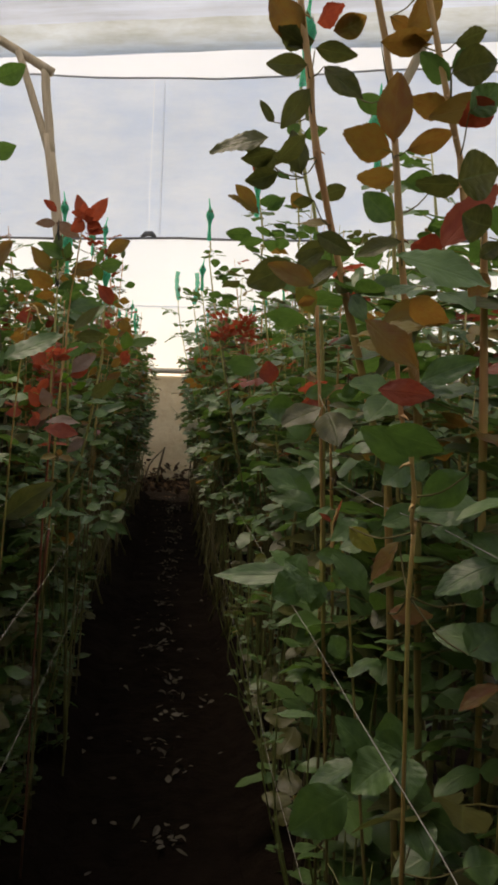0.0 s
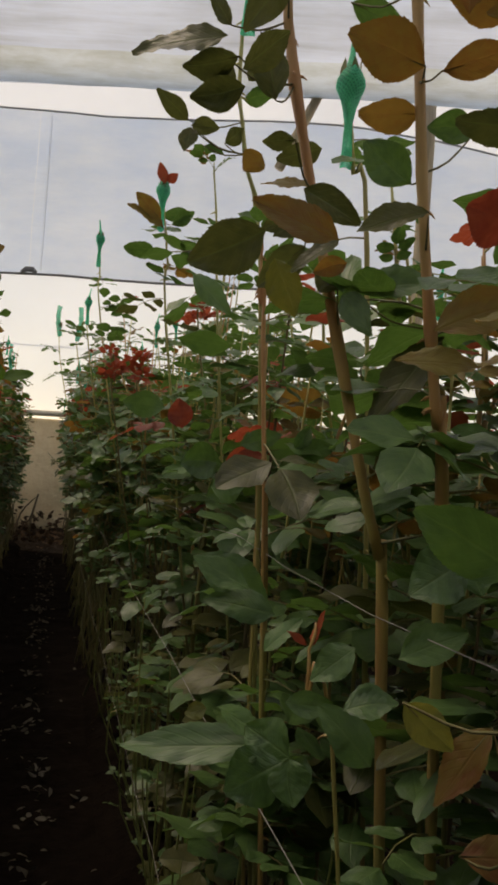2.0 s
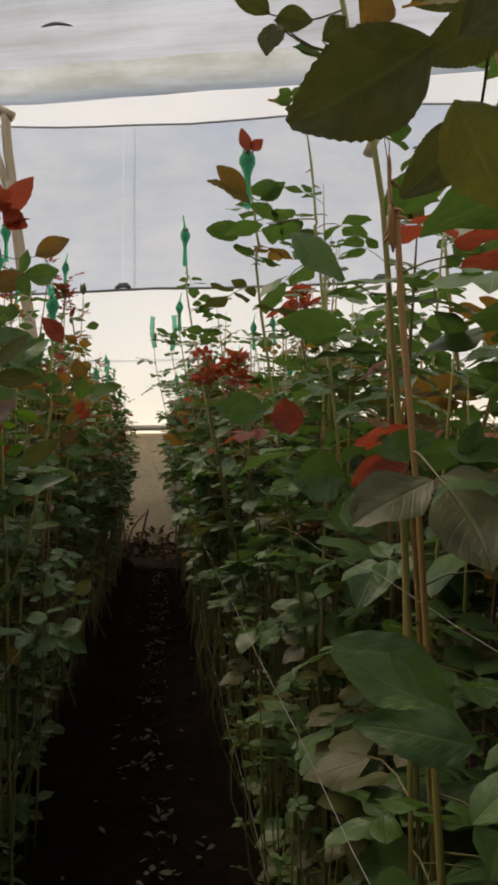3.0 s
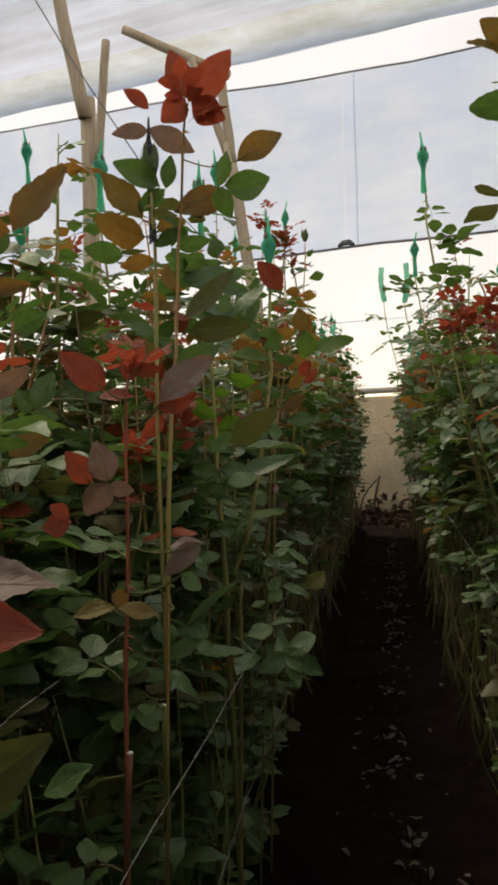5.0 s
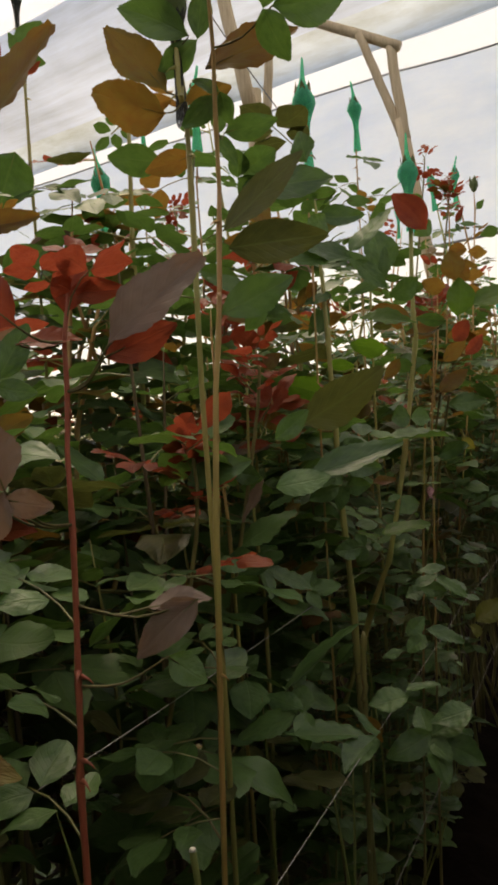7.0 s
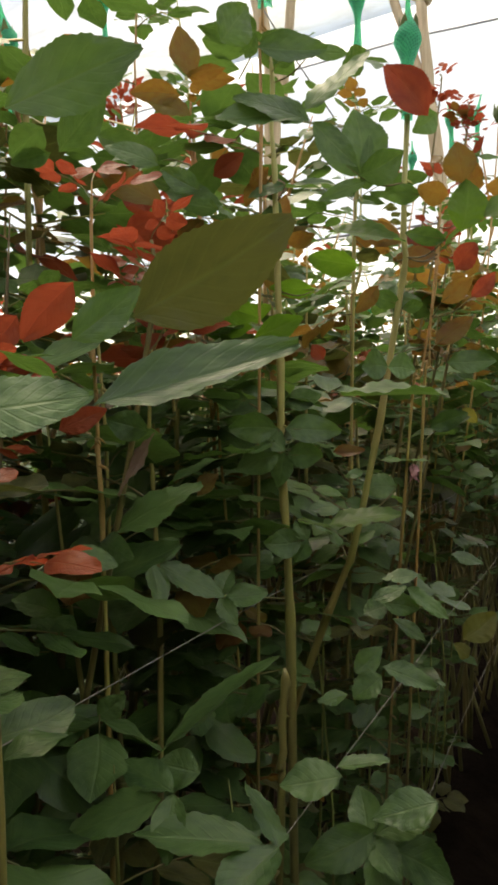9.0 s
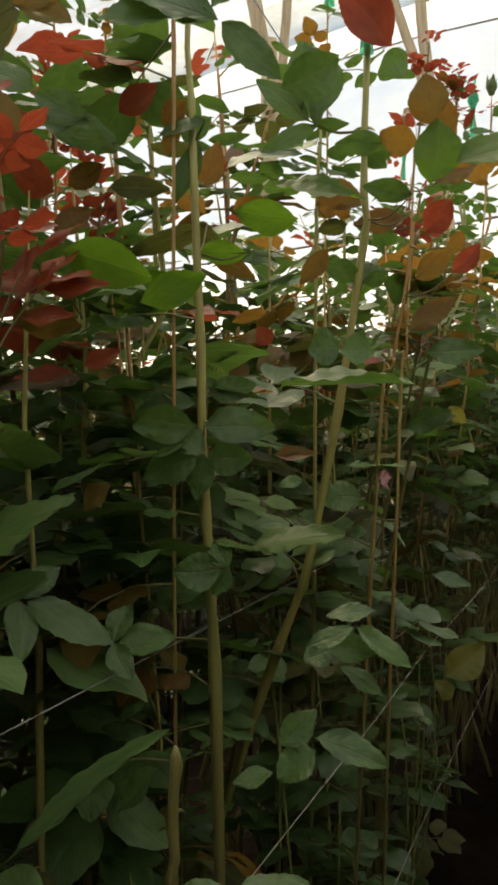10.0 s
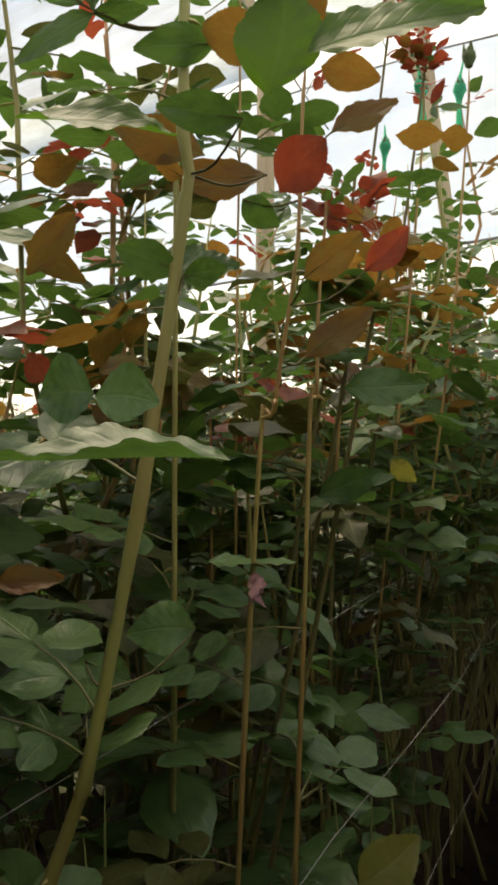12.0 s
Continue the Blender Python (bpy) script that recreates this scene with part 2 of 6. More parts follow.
def tube(bm, pts, radii, sides=6, cap=True, mi=0):
    """A tube along points, with a radius at each."""
    pts = [Vector(p) for p in pts]
    rings = []
    up = Vector((0.31, 0.95, 0.07))
    for i, p in enumerate(pts):
        d = (pts[min(i + 1, len(pts) - 1)] - pts[max(i - 1, 0)]).normalized()
        a = d.cross(up)
        if a.length < 0.05:
            a = d.cross(Vector((1, 0, 0)))
        a.normalize()
        b = d.cross(a)
        rings.append([bm.verts.new(p + radii[i] * (math.cos(k * math.tau / sides) * a + math.sin(k * math.tau / sides) * b)) for k in range(sides)])
    for r0, r1 in zip(rings, rings[1:]):
        for k in range(sides):
            bm.faces.new((r0[k], r0[(k + 1) % sides], r1[(k + 1) % sides], r1[k])).material_index = mi
    if cap:
        bm.faces.new(rings[0][::-1]).material_index = mi
        bm.faces.new(rings[-1]).material_index = mi


def box(bm, lo, hi, m=Matrix()):
    r = bmesh.ops.create_cube(bm, size=1.0)
    lo, hi = Vector(lo), Vector(hi)
    bmesh.ops.transform(bm, matrix=m @ Matrix.Translation((lo + hi) / 2) @ Matrix.Diagonal((*(hi - lo), 1)), verts=r["verts"])
    return r["verts"]


def leaflet(bm, m, length, width, seg=6, teeth=0.0, fold=0.25, droop=0.2, mi=0, uvl=None, rnd=random):
    """One ovate, pointed leaflet: folded on its midrib, arched across, wavy, its edge toothed."""
    twist, wave, bend = rnd.uniform(-0.35, 0.35), rnd.uniform(0, 6), rnd.uniform(-0.07, 0.07)
    cols = (0.55, 1.0) if seg > 5 else (1.0,)
    arch, full = rnd.uniform(0.15, 0.55), rnd.uniform(0.72, 0.92)
    mid, sides = [], {-1: [], 1: []}
    for i in range(seg + 1):
        s = i / seg
        w = 0.5 * width * (math.sin(math.pi * s ** full) ** 0.8 * (1 - 0.22 * s ** 3) if 0 < s < 1 else 0)
        tooth = 1 + (teeth if i % 2 else -teeth)
        c = Vector((bend * length * math.sin(math.pi * s), s * length, -droop * length * s * s + 0.02 * length * math.sin(5 * s + wave)))
        mid.append(bm.verts.new(m @ c))
        if 0 < i < seg:
            for side in (-1, 1):
                row = []
                for k in cols:
                    x = w * k * (tooth if k == 1.0 else 1)
                    z = x * (fold + side * twist * s) - arch * x * x / width + (0.05 * width * math.sin(9 * s + wave + 1.7 * side) + (0.022 * width * math.sin(38 * s - 5 * k) if seg > 12 else 0)) * k * k
                    row.append(bm.verts.new(m @ (c + Vector((side * x, 0.03 * k * length + (0.3 * teeth * length if i % 2 and k == 1.0 else 0), z)))))
                sides[side].append(row)

    def put(vs, us, side):
        f = bm.faces.new(vs if side < 0 else vs[::-1])
        f.material_index = mi
        if uvl is not None:
            for lp, uv in zip(f.loops, us if side < 0 else us[::-1]):
                lp[uvl].uv = uv

    for side in (-1, 1):
        rows = sides[side]
        full_row = [[mid[i + 1], *rows[i]] for i in range(seg - 1)]
        u = [0.5] + [0.5 + side * 0.5 * k for k in cols]
        for k in range(len(cols)):
            put([mid[0], full_row[0][k], full_row[0][k + 1]], [(0.5, 0), (u[k], 1 / seg), (u[k + 1], 1 / seg)], side)
            for i in range(seg - 2):
                put([full_row[i][k], full_row[i + 1][k], full_row[i + 1][k + 1], full_row[i][k + 1]],
                    [(u[k], (i + 1) / seg), (u[k], (i + 2) / seg), (u[k + 1], (i + 2) / seg), (u[k + 1], (i + 1) / seg)], side)
            put([full_row[-1][k], mid[seg], full_row[-1][k + 1]], [(u[k], 1 - 1 / seg), (0.5, 1), (u[k + 1], 1 - 1 / seg)], side)


def rose_leaf(bm, m, size, pairs=2, seg=6, teeth=0.0, mi=0, stalk=1, uvl=None, rnd=random):
    """A compound leaf along +y of m: stalk, pairs of leaflets and one at the end. size: its whole length."""
    sag = rnd.uniform(0.08, 0.3)
    def along(s):
        return Vector((0.05 * size * math.sin(2.2 * s), size * 0.56 * s, size * (0.12 * s - sag * s * s)))
    if seg > 4:
        tube(bm, [m @ along(s) for s in (0, 0.35, 0.7, 1)], [0.0013, 0.0011, 0.0009, 0.0007], 4, False, stalk)
    else:
        if seg > 3:
            tube(bm, [m @ along(s) for s in (0, 1)], [0.002, 0.001], 3, False, stalk)
    steep = -math.atan2(2 * sag - 0.12, 0.66) * 0.7
    spots = [(1.0, 0.0, 1.0)]
    for k in range(pairs):
        s = 0.98 - 0.42 * (k + 0.3)
        for side in (-1, 1):
            spots.append((s + rnd.uniform(-0.02, 0.02), side * rnd.uniform(58, 78), (0.94, 0.74, 0.6)[k]))
    for s, turn, k in spots:
        ln = size * 0.46 * k * rnd.uniform(0.92, 1.08)
        mm = m @ Matrix.Translation(along(s)) @ Matrix.Rotation(steep * 0.6, 4, "X") @ Matrix.Rotation(-radians(turn), 4, "Z") \
            @ Matrix.Rotation(radians(rnd.uniform(-14, 10)), 4, "X") @ Matrix.Rotation(radians(rnd.uniform(-18, 18)), 4, "Y") @ Matrix.Translation((0, 0.004, 0))
        leaflet(bm, mm, ln, ln * rnd.uniform(0.62, 0.76), seg, teeth, rnd.uniform(0.05, 0.32), rnd.uniform(0.02, 0.22), mi, uvl, rnd)


TINTS = {"green": (GREEN, STEM_GREEN), "olive": (OLIVE, STEM_RED), "fresh": (FRESH, STEM_GREEN), "bronze": (BRONZE, STEM_RED), "red": (RED, STEM_RED), "yellow": (YELLOW, STEM_GREEN), "mauve": (MAUVE, STEM_RED)}


def leaf_mesh(tint, pairs, seed, seg=8, teeth=0.03):
    rnd = random.Random(seed)
    bm = bmesh.new()
    uvl = bm.loops.layers.uv.new("UVMap")
    rose_leaf(bm, Matrix(), 1.0 * 0.14, pairs, seg, teeth, 0, 1, uvl, rnd)
    return mesh_of(bm, "leaf", *TINTS[tint])


LEAVES = {}
for tint in TINTS:
    LEAVES[tint] = [leaf_mesh(tint, 1 if k == 0 else 2, 10 * k + len(tint)) for k in range(2 if tint == "yellow" else 6)]


def bud_mesh():
    bm = bmesh.new()
    uvl = bm.loops.layers.uv.new("UVMap")
    prof = [(0.0, 0.004), (0.004, 0.009), (0.010, 0.010), (0.014, 0.012), (0.024, 0.0165), (0.036, 0.0155), (0.048, 0.009), (0.056, 0.003)]
    tube(bm, [(0, 0, z) for z, r in prof], [r for z, r in prof], 10)
    for k in range(5):
        mm = Matrix.Rotation(k * math.tau / 5, 4, "Z") @ Matrix.Translation((0, 0.0125, 0.012)) @ Matrix.Rotation(radians(80), 4, "X")
        leaflet(bm, mm, 0.05, 0.014, 5, 0, 0.2, -0.15, 0, uvl, random.Random(k))
    bmesh.ops.scale(bm, vec=(0.72, 0.72, 0.7), verts=bm.verts)
    return mesh_of(bm, "bud", BUD)


def net_mesh(material, tall, seed):
    """A twisted net sleeve over a bud: long tip, belly, flared tail."""
    rnd = random.Random(seed)
    bm = bmesh.new()
    uvl = bm.loops.layers.uv.new("UVMap")
    prof = [(-0.075 - 0.3 * tall, 0.0125), (-0.06, 0.0095), (-0.035, 0.008), (-0.012, 0.0095), (0.002, 0.0145), (0.018, 0.021), (0.03, 0.0195), (0.042, 0.0125), (0.055, 0.0065), (0.068, 0.004), (0.06 + 0.5 * tall, 0.0028)]
    lean = rnd.uniform(-0.12, 0.12)
    rings = []
    for j, (z, r) in enumerate(prof):
        bend = max(0.0, z - 0.05)
        rings.append([bm.verts.new((r * (1 + 0.12 * math.sin(3 * a + j + seed)) * math.cos(a) + lean * bend * 2, r * (0.7 if z > 0.08 or z < -0.03 else 1) * math.sin(a), z + 0.003 * math.sin(2 * a + seed)))
                      for a in [k * math.tau / 10 + 0.15 * j for k in range(10)]])
    for j, (r0, r1) in enumerate(zip(rings, rings[1:])):
        for k in range(10):
            f = bm.faces.new((r0[k], r0[(k + 1) % 10], r1[(k + 1) % 10], r1[k]))
            for lp, (u, v) in zip(f.loops, ((k, j), (k + 1, j), (k + 1, j + 1), (k, j + 1))):
                lp[uvl].uv = (u * 0.1, v * 0.12)
    bmesh.ops.scale(bm, vec=(0.8, 0.8, 0.78), verts=bm.verts)
    return mesh_of(bm, "bud_net", material)


def sleeve_mesh(seed):
    """A net sleeve not yet drawn down over its bud: a limp flat tube, bent a little."""
    rnd = random.Random(seed)
    bm = bmesh.new()
    bend, w = rnd.uniform(-0.03, 0.03), rnd.uniform(0.014, 0.018)
    tube(bm, [(bend * math.sin(2.4 * s / 9), 0.004 * math.sin(s), -0.05 + 0.19 * s / 9) for s in range(10)], [w * (0.75 + 0.25 * math.sin(1.3 * s + seed) ** 2) for s in range(10)], 8, False)
    bmesh.ops.scale(bm, vec=(1, 0.7, 1), verts=bm.verts)
    return mesh_of(bm, "bud_net", NET_GREEN)


SLEEVES = [sleeve_mesh(3 * k) for k in range(3)]
BUD_MESH = bud_mesh()
NETS = [net_mesh(NET_GREEN, 0.06 + 0.015 * k, k) for k in range(3)]
BLACK_NET = net_mesh(NET_BLACK, 0.05, 7)
BLACK_NET.transform(Matrix.Diagonal((0.62, 0.62, 1.15, 1.0)))


def stem_path(height, lean, rnd, bends=7, wob=0.012):
    """Points of a stem from its foot up; lean: how far the top stands off (x, y)."""
    pts, off = [], Vector((0, 0))
    for i in range(bends + 1):
        s = i / bends
        pts.append(Vector((lean[0] * s ** 1.3 + off.x, lean[1] * s ** 1.3 + off.y, height * s)))
        off += Vector((rnd.uniform(-wob, wob), rnd.uniform(-wob, wob)))
    return pts


def stem_mesh(pts, r0, r1, material, seed, thorns=True, sides=7):
    rnd = random.Random(seed)
    bm = bmesh.new()
    n = len(pts) - 1
    fine, rad = [], []
    for i in range(n * 2 + 1):
        s = i / 2
        a = int(min(s, n - 1))
        fine.append(pts[a].lerp(pts[a + 1], s - a))
        rad.append((r0 + (r1 - r0) * i / (2 * n)) * (rnd.uniform(1.12, 1.28) if i % 4 == 2 else rnd.uniform(0.94, 1.04)))
    rad[-1] *= 0.35
    tube(bm, fine, rad, sides)
    if thorns:
        for _ in range(int(pts[-1].z * 6)):
            s = rnd.uniform(0.1, 0.92) * n
            a = int(min(s, n - 1))
            c = pts[a].lerp(pts[a + 1], s - a)
            w = rnd.uniform(0, math.tau)
            d = Vector((math.cos(w), math.sin(w), -0.25))
            tube(bm, [c, c + d * 0.007, c + d * 0.0105 - Vector((0, 0, 0.002))], [0.0024, 0.001, 0.0003], 4)
    return mesh_of(bm, "stem", material)


def on_path(pts, s):
    s = s * (len(pts) - 1)
    a = int(min(s, len(pts) - 2))
    return pts[a].lerp(pts[a + 1], s - a)


def free(p):
    """Whether a leaf's middle leaves the walker's gap open."""
    if p.y > 3.6:
        return True
    low = max(0.0, min(1.0, (1.0 - p.z) / 0.6))
    return p.x > (0.27 if p.y < 0.85 else 0.19 + 0.09 * low if p.y < 1.4 else 0.13 + 0.15 * low) or p.x < (-0.35 if 0.8 < p.y < 3.15 else -0.23 - 0.1 * low)


def leaf_turn(at, az, rise, roll, size):
    return Matrix.Translation(at) @ Matrix.Rotation(az, 4, "Z") @ Matrix.Rotation(rise, 4, "X") @ Matrix.Rotation(roll, 4, "Y") @ Matrix.Scale(size, 4)


def tint_at(z, height, red, rnd):
    """Old leaves green, young ones towards the tip bronze or red."""
    s = z / height
    x = rnd.random()
    if z < 1.02:
        return "bronze" if x < 0.03 else "olive" if x < 0.22 else "green"
    if s > 0.8:
        return "red" if x < 0.08 * red else "bronze" if x < 0.26 * red else "olive" if x < 0.36 * red else "green"
    if s > 0.55:
        return "red" if x < 0.015 * red else "bronze" if x < 0.13 * red else "olive" if x < 0.25 * red else "green"
    return "bronze" if x < 0.05 else "green"


def rose_bush(x, y, seed, canes, label, net=None):
    """A rose bush of several canes, with every leaf of its own. canes: (height, lean x, lean y, redness)."""
    rnd = random.Random(seed)
    bush = tagged(new("rose_bush"), label, "rose bush", "rose bushes in the beds")
    bush.location = (x, y, 0.08)
    for c, (height, lx, ly, red) in enumerate(canes):
        pts = stem_path(height, (lx, ly), rnd)
        foot = Vector((rnd.uniform(-0.04, 0.04), rnd.uniform(-0.04, 0.04), 0)) if c else Vector()
        pts = [p + foot for p in pts]
        thick = 0.0026 + 0.0018 * height
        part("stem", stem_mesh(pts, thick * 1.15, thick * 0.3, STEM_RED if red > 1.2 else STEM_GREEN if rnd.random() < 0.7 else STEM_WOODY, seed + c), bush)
        z, az = 0.12, rnd.uniform(0, 6)
        while z < height - 0.03:
            p = on_path(pts, z / height)
            for _ in range(2 if z < 1.25 and rnd.random() < 0.6 else 1):
                az += 2.4 + rnd.uniform(-0.5, 0.5)
                size = rnd.uniform(0.6, 1.15) * (0.62 if z > height - 0.12 else 1.22 if z < 1.0 else 1.05)
                tip = p + 0.1 * Vector((-math.sin(az), math.cos(az), 0))
                if not free(tip + bush.location):
                    az += math.pi
                    tip = p + 0.1 * Vector((-math.sin(az), math.cos(az), 0))
                    if not free(tip + bush.location):
                        continue
                rise = radians(rnd.uniform(-12, 32) + (25 if z > height - 0.12 else 0))
                part("leaf", rnd.choice(LEAVES[tint_at(z, height, red, rnd)]), bush, "", leaf_turn(p, az, rise, rnd.uniform(-0.45, 0.45), size))
            z += rnd.uniform(0.035, 0.075) * (1.4 if z > 0.75 else 5.0 if x > 0 else 3.8)
        if net and c == 0:
            bud_on(bush, pts[-1], net, rnd)
    # pale young shoots from the base on the side of the path
    toward = -1 if x > 0 else 1
    for c in range(2):
        tall, out = rnd.uniform(0.35, 0.8), rnd.uniform(0.05, 0.13)
        base = Vector((toward * 0.03, rnd.uniform(-0.06, 0.06), 0))
        pts = smooth_path([base, base + Vector((toward * out * 0.8, rnd.uniform(-0.03, 0.03), tall * 0.45)), base + Vector((toward * out * rnd.uniform(0.3, 1.1), rnd.uniform(-0.06, 0.06), tall))], 6)
        part("shoot", stem_mesh(pts, 0.0024, 0.0013, SHOOT, seed + 50 + c, False, 5), bush)
        for q in (3, 5, 6):
            if rnd.random() < 0.35:
                part("leaf", rnd.choice(LEAVES["green"]), bush, "", leaf_turn(pts[q], rnd.uniform(0, 6), radians(rnd.uniform(0, 40)), rnd.uniform(-0.4, 0.4), rnd.uniform(0.28, 0.45)))
    return bush


def bud_on(bush, at, net, rnd):
    m = Matrix.Translation(at) @ Matrix.Rotation(rnd.uniform(-0.12, 0.12), 4, "X") @ Matrix.Rotation(rnd.uniform(0, 6), 4, "Z")
    bud = part("bud", BUD_MESH, bush, "closed green rosebud", m)
    if net == "green":
        part("bud_net", rnd.choice(NETS), bud, "bright green plastic net sleeve")
    elif net == "sleeve":
        part("bud_net", rnd.choice(SLEEVES), bud, "straight bright green plastic net sleeve")
    elif net == "black":
        part("bud_net", BLACK_NET, bud, "black plastic net sleeve")


BLADES = {}
for tint in TINTS:
    BLADES[tint] = []
    for k in range(8):
        bm = bmesh.new()
        uvl = bm.loops.layers.uv.new("UVMap")
        rb = random.Random(70 + k)
        leaflet(bm, Matrix(), 1.0, 1.0, 36, 0.02, rb.uniform(0.18, 0.5), rb.uniform(-0.05, 0.3), 0, uvl, rb)
        BLADES[tint].append(mesh_of(bm, "leaf", TINTS[tint][0]))
CANES = random.Random(77)


def smooth_path(pts, n):
    """n + 1 points of a smooth curve through a few."""
    pts = [Vector(p) for p in pts]
    out = []
    for i in range(n + 1):
        s = i / n * (len(pts) - 1)
        a = int(min(s, len(pts) - 2))
        p0, p1, p2, p3 = pts[max(a - 1, 0)], pts[a], pts[a + 1], pts[min(a + 2, len(pts) - 1)]
        u = s - a
        out.append(0.5 * (2 * p1 + (p2 - p0) * u + (2 * p0 - 5 * p1 + 4 * p2 - p3) * u * u + (3 * p1 - p0 - 3 * p2 + p3) * u ** 3))
    return out


def cane(label, material, r0, r1, *pts, net=None, leafy=None):
    """A rose of one strong cane through a few points from its foot up. leafy: from and to which height compound leaves grow, how far apart, how red."""
    bush = tagged(new("rose_bush"), label, "rose bush", "rose bushes in the beds")
    foot = Vector(pts[0])
    bush.location = foot
    path = [p - foot + Vector((CANES.uniform(-1, 1), CANES.uniform(-1, 1), 0)) * 0.0016 for p in smooth_path(pts, 14)]
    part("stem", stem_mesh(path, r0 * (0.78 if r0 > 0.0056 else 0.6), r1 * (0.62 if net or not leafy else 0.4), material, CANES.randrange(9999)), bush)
    CANE_PATHS[bush.name] = path
    if leafy:
        low, high, step, red = leafy
        low = min(low, 0.18)
        z, az, top = low, CANES.uniform(0, 6), path[-1].z
        while z < min(high, top - 0.02):
            p = min(path, key=lambda q: abs(q.z - z))
            nxt = max(0, path.index(p) - 1)
            p = p.lerp(path[nxt], CANES.random())
            az += 2.4 + CANES.uniform(-0.5, 0.5)
            for turn in (0, math.pi):
                tip = p + foot + 0.09 * Vector((-math.sin(az + turn), math.cos(az + turn), 0))
                if free(tip):
                    tint = tint_at(z + foot.z, 1.6, red, CANES)
                    part("leaf", CANES.choice(LEAVES[tint]), bush, "", leaf_turn(p, az + turn, radians(CANES.uniform(-12, 30)), CANES.uniform(-0.4, 0.4), CANES.uniform(0.68, 1.12)))
                    break
            z += step * CANES.uniform(0.45, 0.9) * (2.4 if z < 0.7 and foot.x > 0 else 1)
    if net:
        bud_on(bush, path[-1], net, CANES)
    elif leafy:
        for k in range(3):
            part("leaf", CANES.choice(LEAVES["bronze" if CANES.random() < 0.3 * leafy[3] else "red" if leafy[1] < 1.16 else "green"]), bush, "",
                 leaf_turn(path[-1] - Vector((0, 0, 0.012 * k)), 2.2 * k + CANES.uniform(0, 1), radians(CANES.uniform(30, 65)), CANES.uniform(-0.4, 0.4), CANES.uniform(0.3, 0.5)))
    return bush


CANE_PATHS = {}


def blade(bush, tint, base, tip, width, face):
    """One leaflet from base to tip, its upper side towards face, on a thin stalk."""
    base, tip, face = Vector(base), Vector(tip), Vector(face)
    ax = tip - base
    length = ax.length
    ay = ax.normalized()
    up = (face - ay * face.dot(ay)).normalized()
    # blades lie rather flat: from below one sees their undersides, from above their tops
    up = up + Vector((0, 0, (0.5 if length < 0.09 else 0.1) * max(-1.0, min(1.0, (1.2 - base.z) / 0.25))))
    up = (up - ay * up.dot(ay)).normalized()
    up = Matrix.Rotation(CANES.uniform(-0.45, 0.45) * (1 if length < 0.09 else 0.2), 3, ay) @ up
    side = ay.cross(up)
    m = Matrix((side * width, ay * length, up * min(width, length))).transposed().to_4x4()
    m.translation = base - bush.location
    leaf = part("leaf", CANES.choice(BLADES[tint]), bush, "", m)
    path = CANE_PATHS[bush.name]
    b = base - bush.location
    near = min(path, key=lambda q: (q - b).length + 0.4 * max(0.0, q.z - b.z + 0.02))
    gap = (near - b).length
    if 0.012 < gap < 0.075:
        bm = bmesh.new()
        mid = near.lerp(b, 0.5) + Vector((0, 0, -0.12 * gap))
        tube(bm, smooth_path([near, mid, b], 6) + [b + 0.3 * ax], [0.001, 0.0009, 0.0009, 0.0008, 0.0008, 0.0007, 0.0007, 0.0003], 5, False)
        part("leaf_stalk", mesh_of(bm, "leaf_stalk", STALK), bush)
    if 0.035 < length < 0.09 and tint == "green" and CANES.random() < 0.28:
        # the pair of side leaflets behind it
        for turn in (-1, 1):
            m2 = Matrix.Translation(b - 0.12 * ax) @ Matrix.Rotation(turn * CANES.uniform(0.9, 1.35), 4, up) @ Matrix.Rotation(CANES.uniform(-0.5, 0.5), 4, ay) @ Matrix.Translation(-m.translation) @ m
            part("leaf", CANES.choice(BLADES[tint]), bush, "", m2 @ Matrix.Scale(CANES.uniform(0.6, 0.85), 4))
    return leaf


def stub(bush, foot, top, r, material):
    """A pruned side shoot with a pale cut end."""
    foot, top = Vector(foot) - bush.location, Vector(top) - bush.location
    bm = bmesh.new()
    tube(bm, [foot, foot.lerp(top, 0.3) + Vector((0.003, 0, 0)), foot.lerp(top, 0.7), top], [r * 0.9, r, r, r * 1.05], 7)
    ob = part("pruned_shoot", mesh_of(bm, "pruned_shoot", material), bush)
    bm = bmesh.new()
    tube(bm, [top - Vector((0, 0, 0.0005)), top + Vector((0, 0, 0.0015))], [r * 1.1, r * 0.9], 7)
    part("cut_end", mesh_of(bm, "cut_end", CUT), ob, "pale cut end")


def shoots(bush, tint, at, n, height, seed):
    """A tuft of young shoots: thin stalks with upright narrow leaves."""
    r = random.Random(seed)
    tuft = tagged(new("rose_shoot"), "tuft of young " + ("deep red" if tint == "red" else "bronze") + " rose leaves above the bed", "rose shoot", "young rose shoots")
    at = Vector(at)
    tuft.location = (at.x, at.y, at.z - height)
    bm = bmesh.new()
    low = Vector((0.24 * (1 if at.x > 0 else -1), r.uniform(-0.02, 0.02), 0.08 - tuft.location.z))
    tube(bm, smooth_path([low, low * 0.4, (0, 0, 0), (0.005, 0, height * 0.9)], 10), [0.004 - 0.00025 * k for k in range(11)], 6)
    part("stem", mesh_of(bm, "stem", STEM_RED), tuft)
    for k in range(n * 2):
        a, z = k * 2.4 + r.uniform(-0.3, 0.3), height * r.uniform(-0.2, 0.95)
        size = r.uniform(0.3, 0.55) * (1.2 - 0.5 * z / height)
        part("leaf", r.choice(LEAVES[tint]), tuft, "", leaf_turn(Vector((0.003, 0, z)), a, radians(r.uniform(20, 70)), r.uniform(-0.4, 0.4), size))


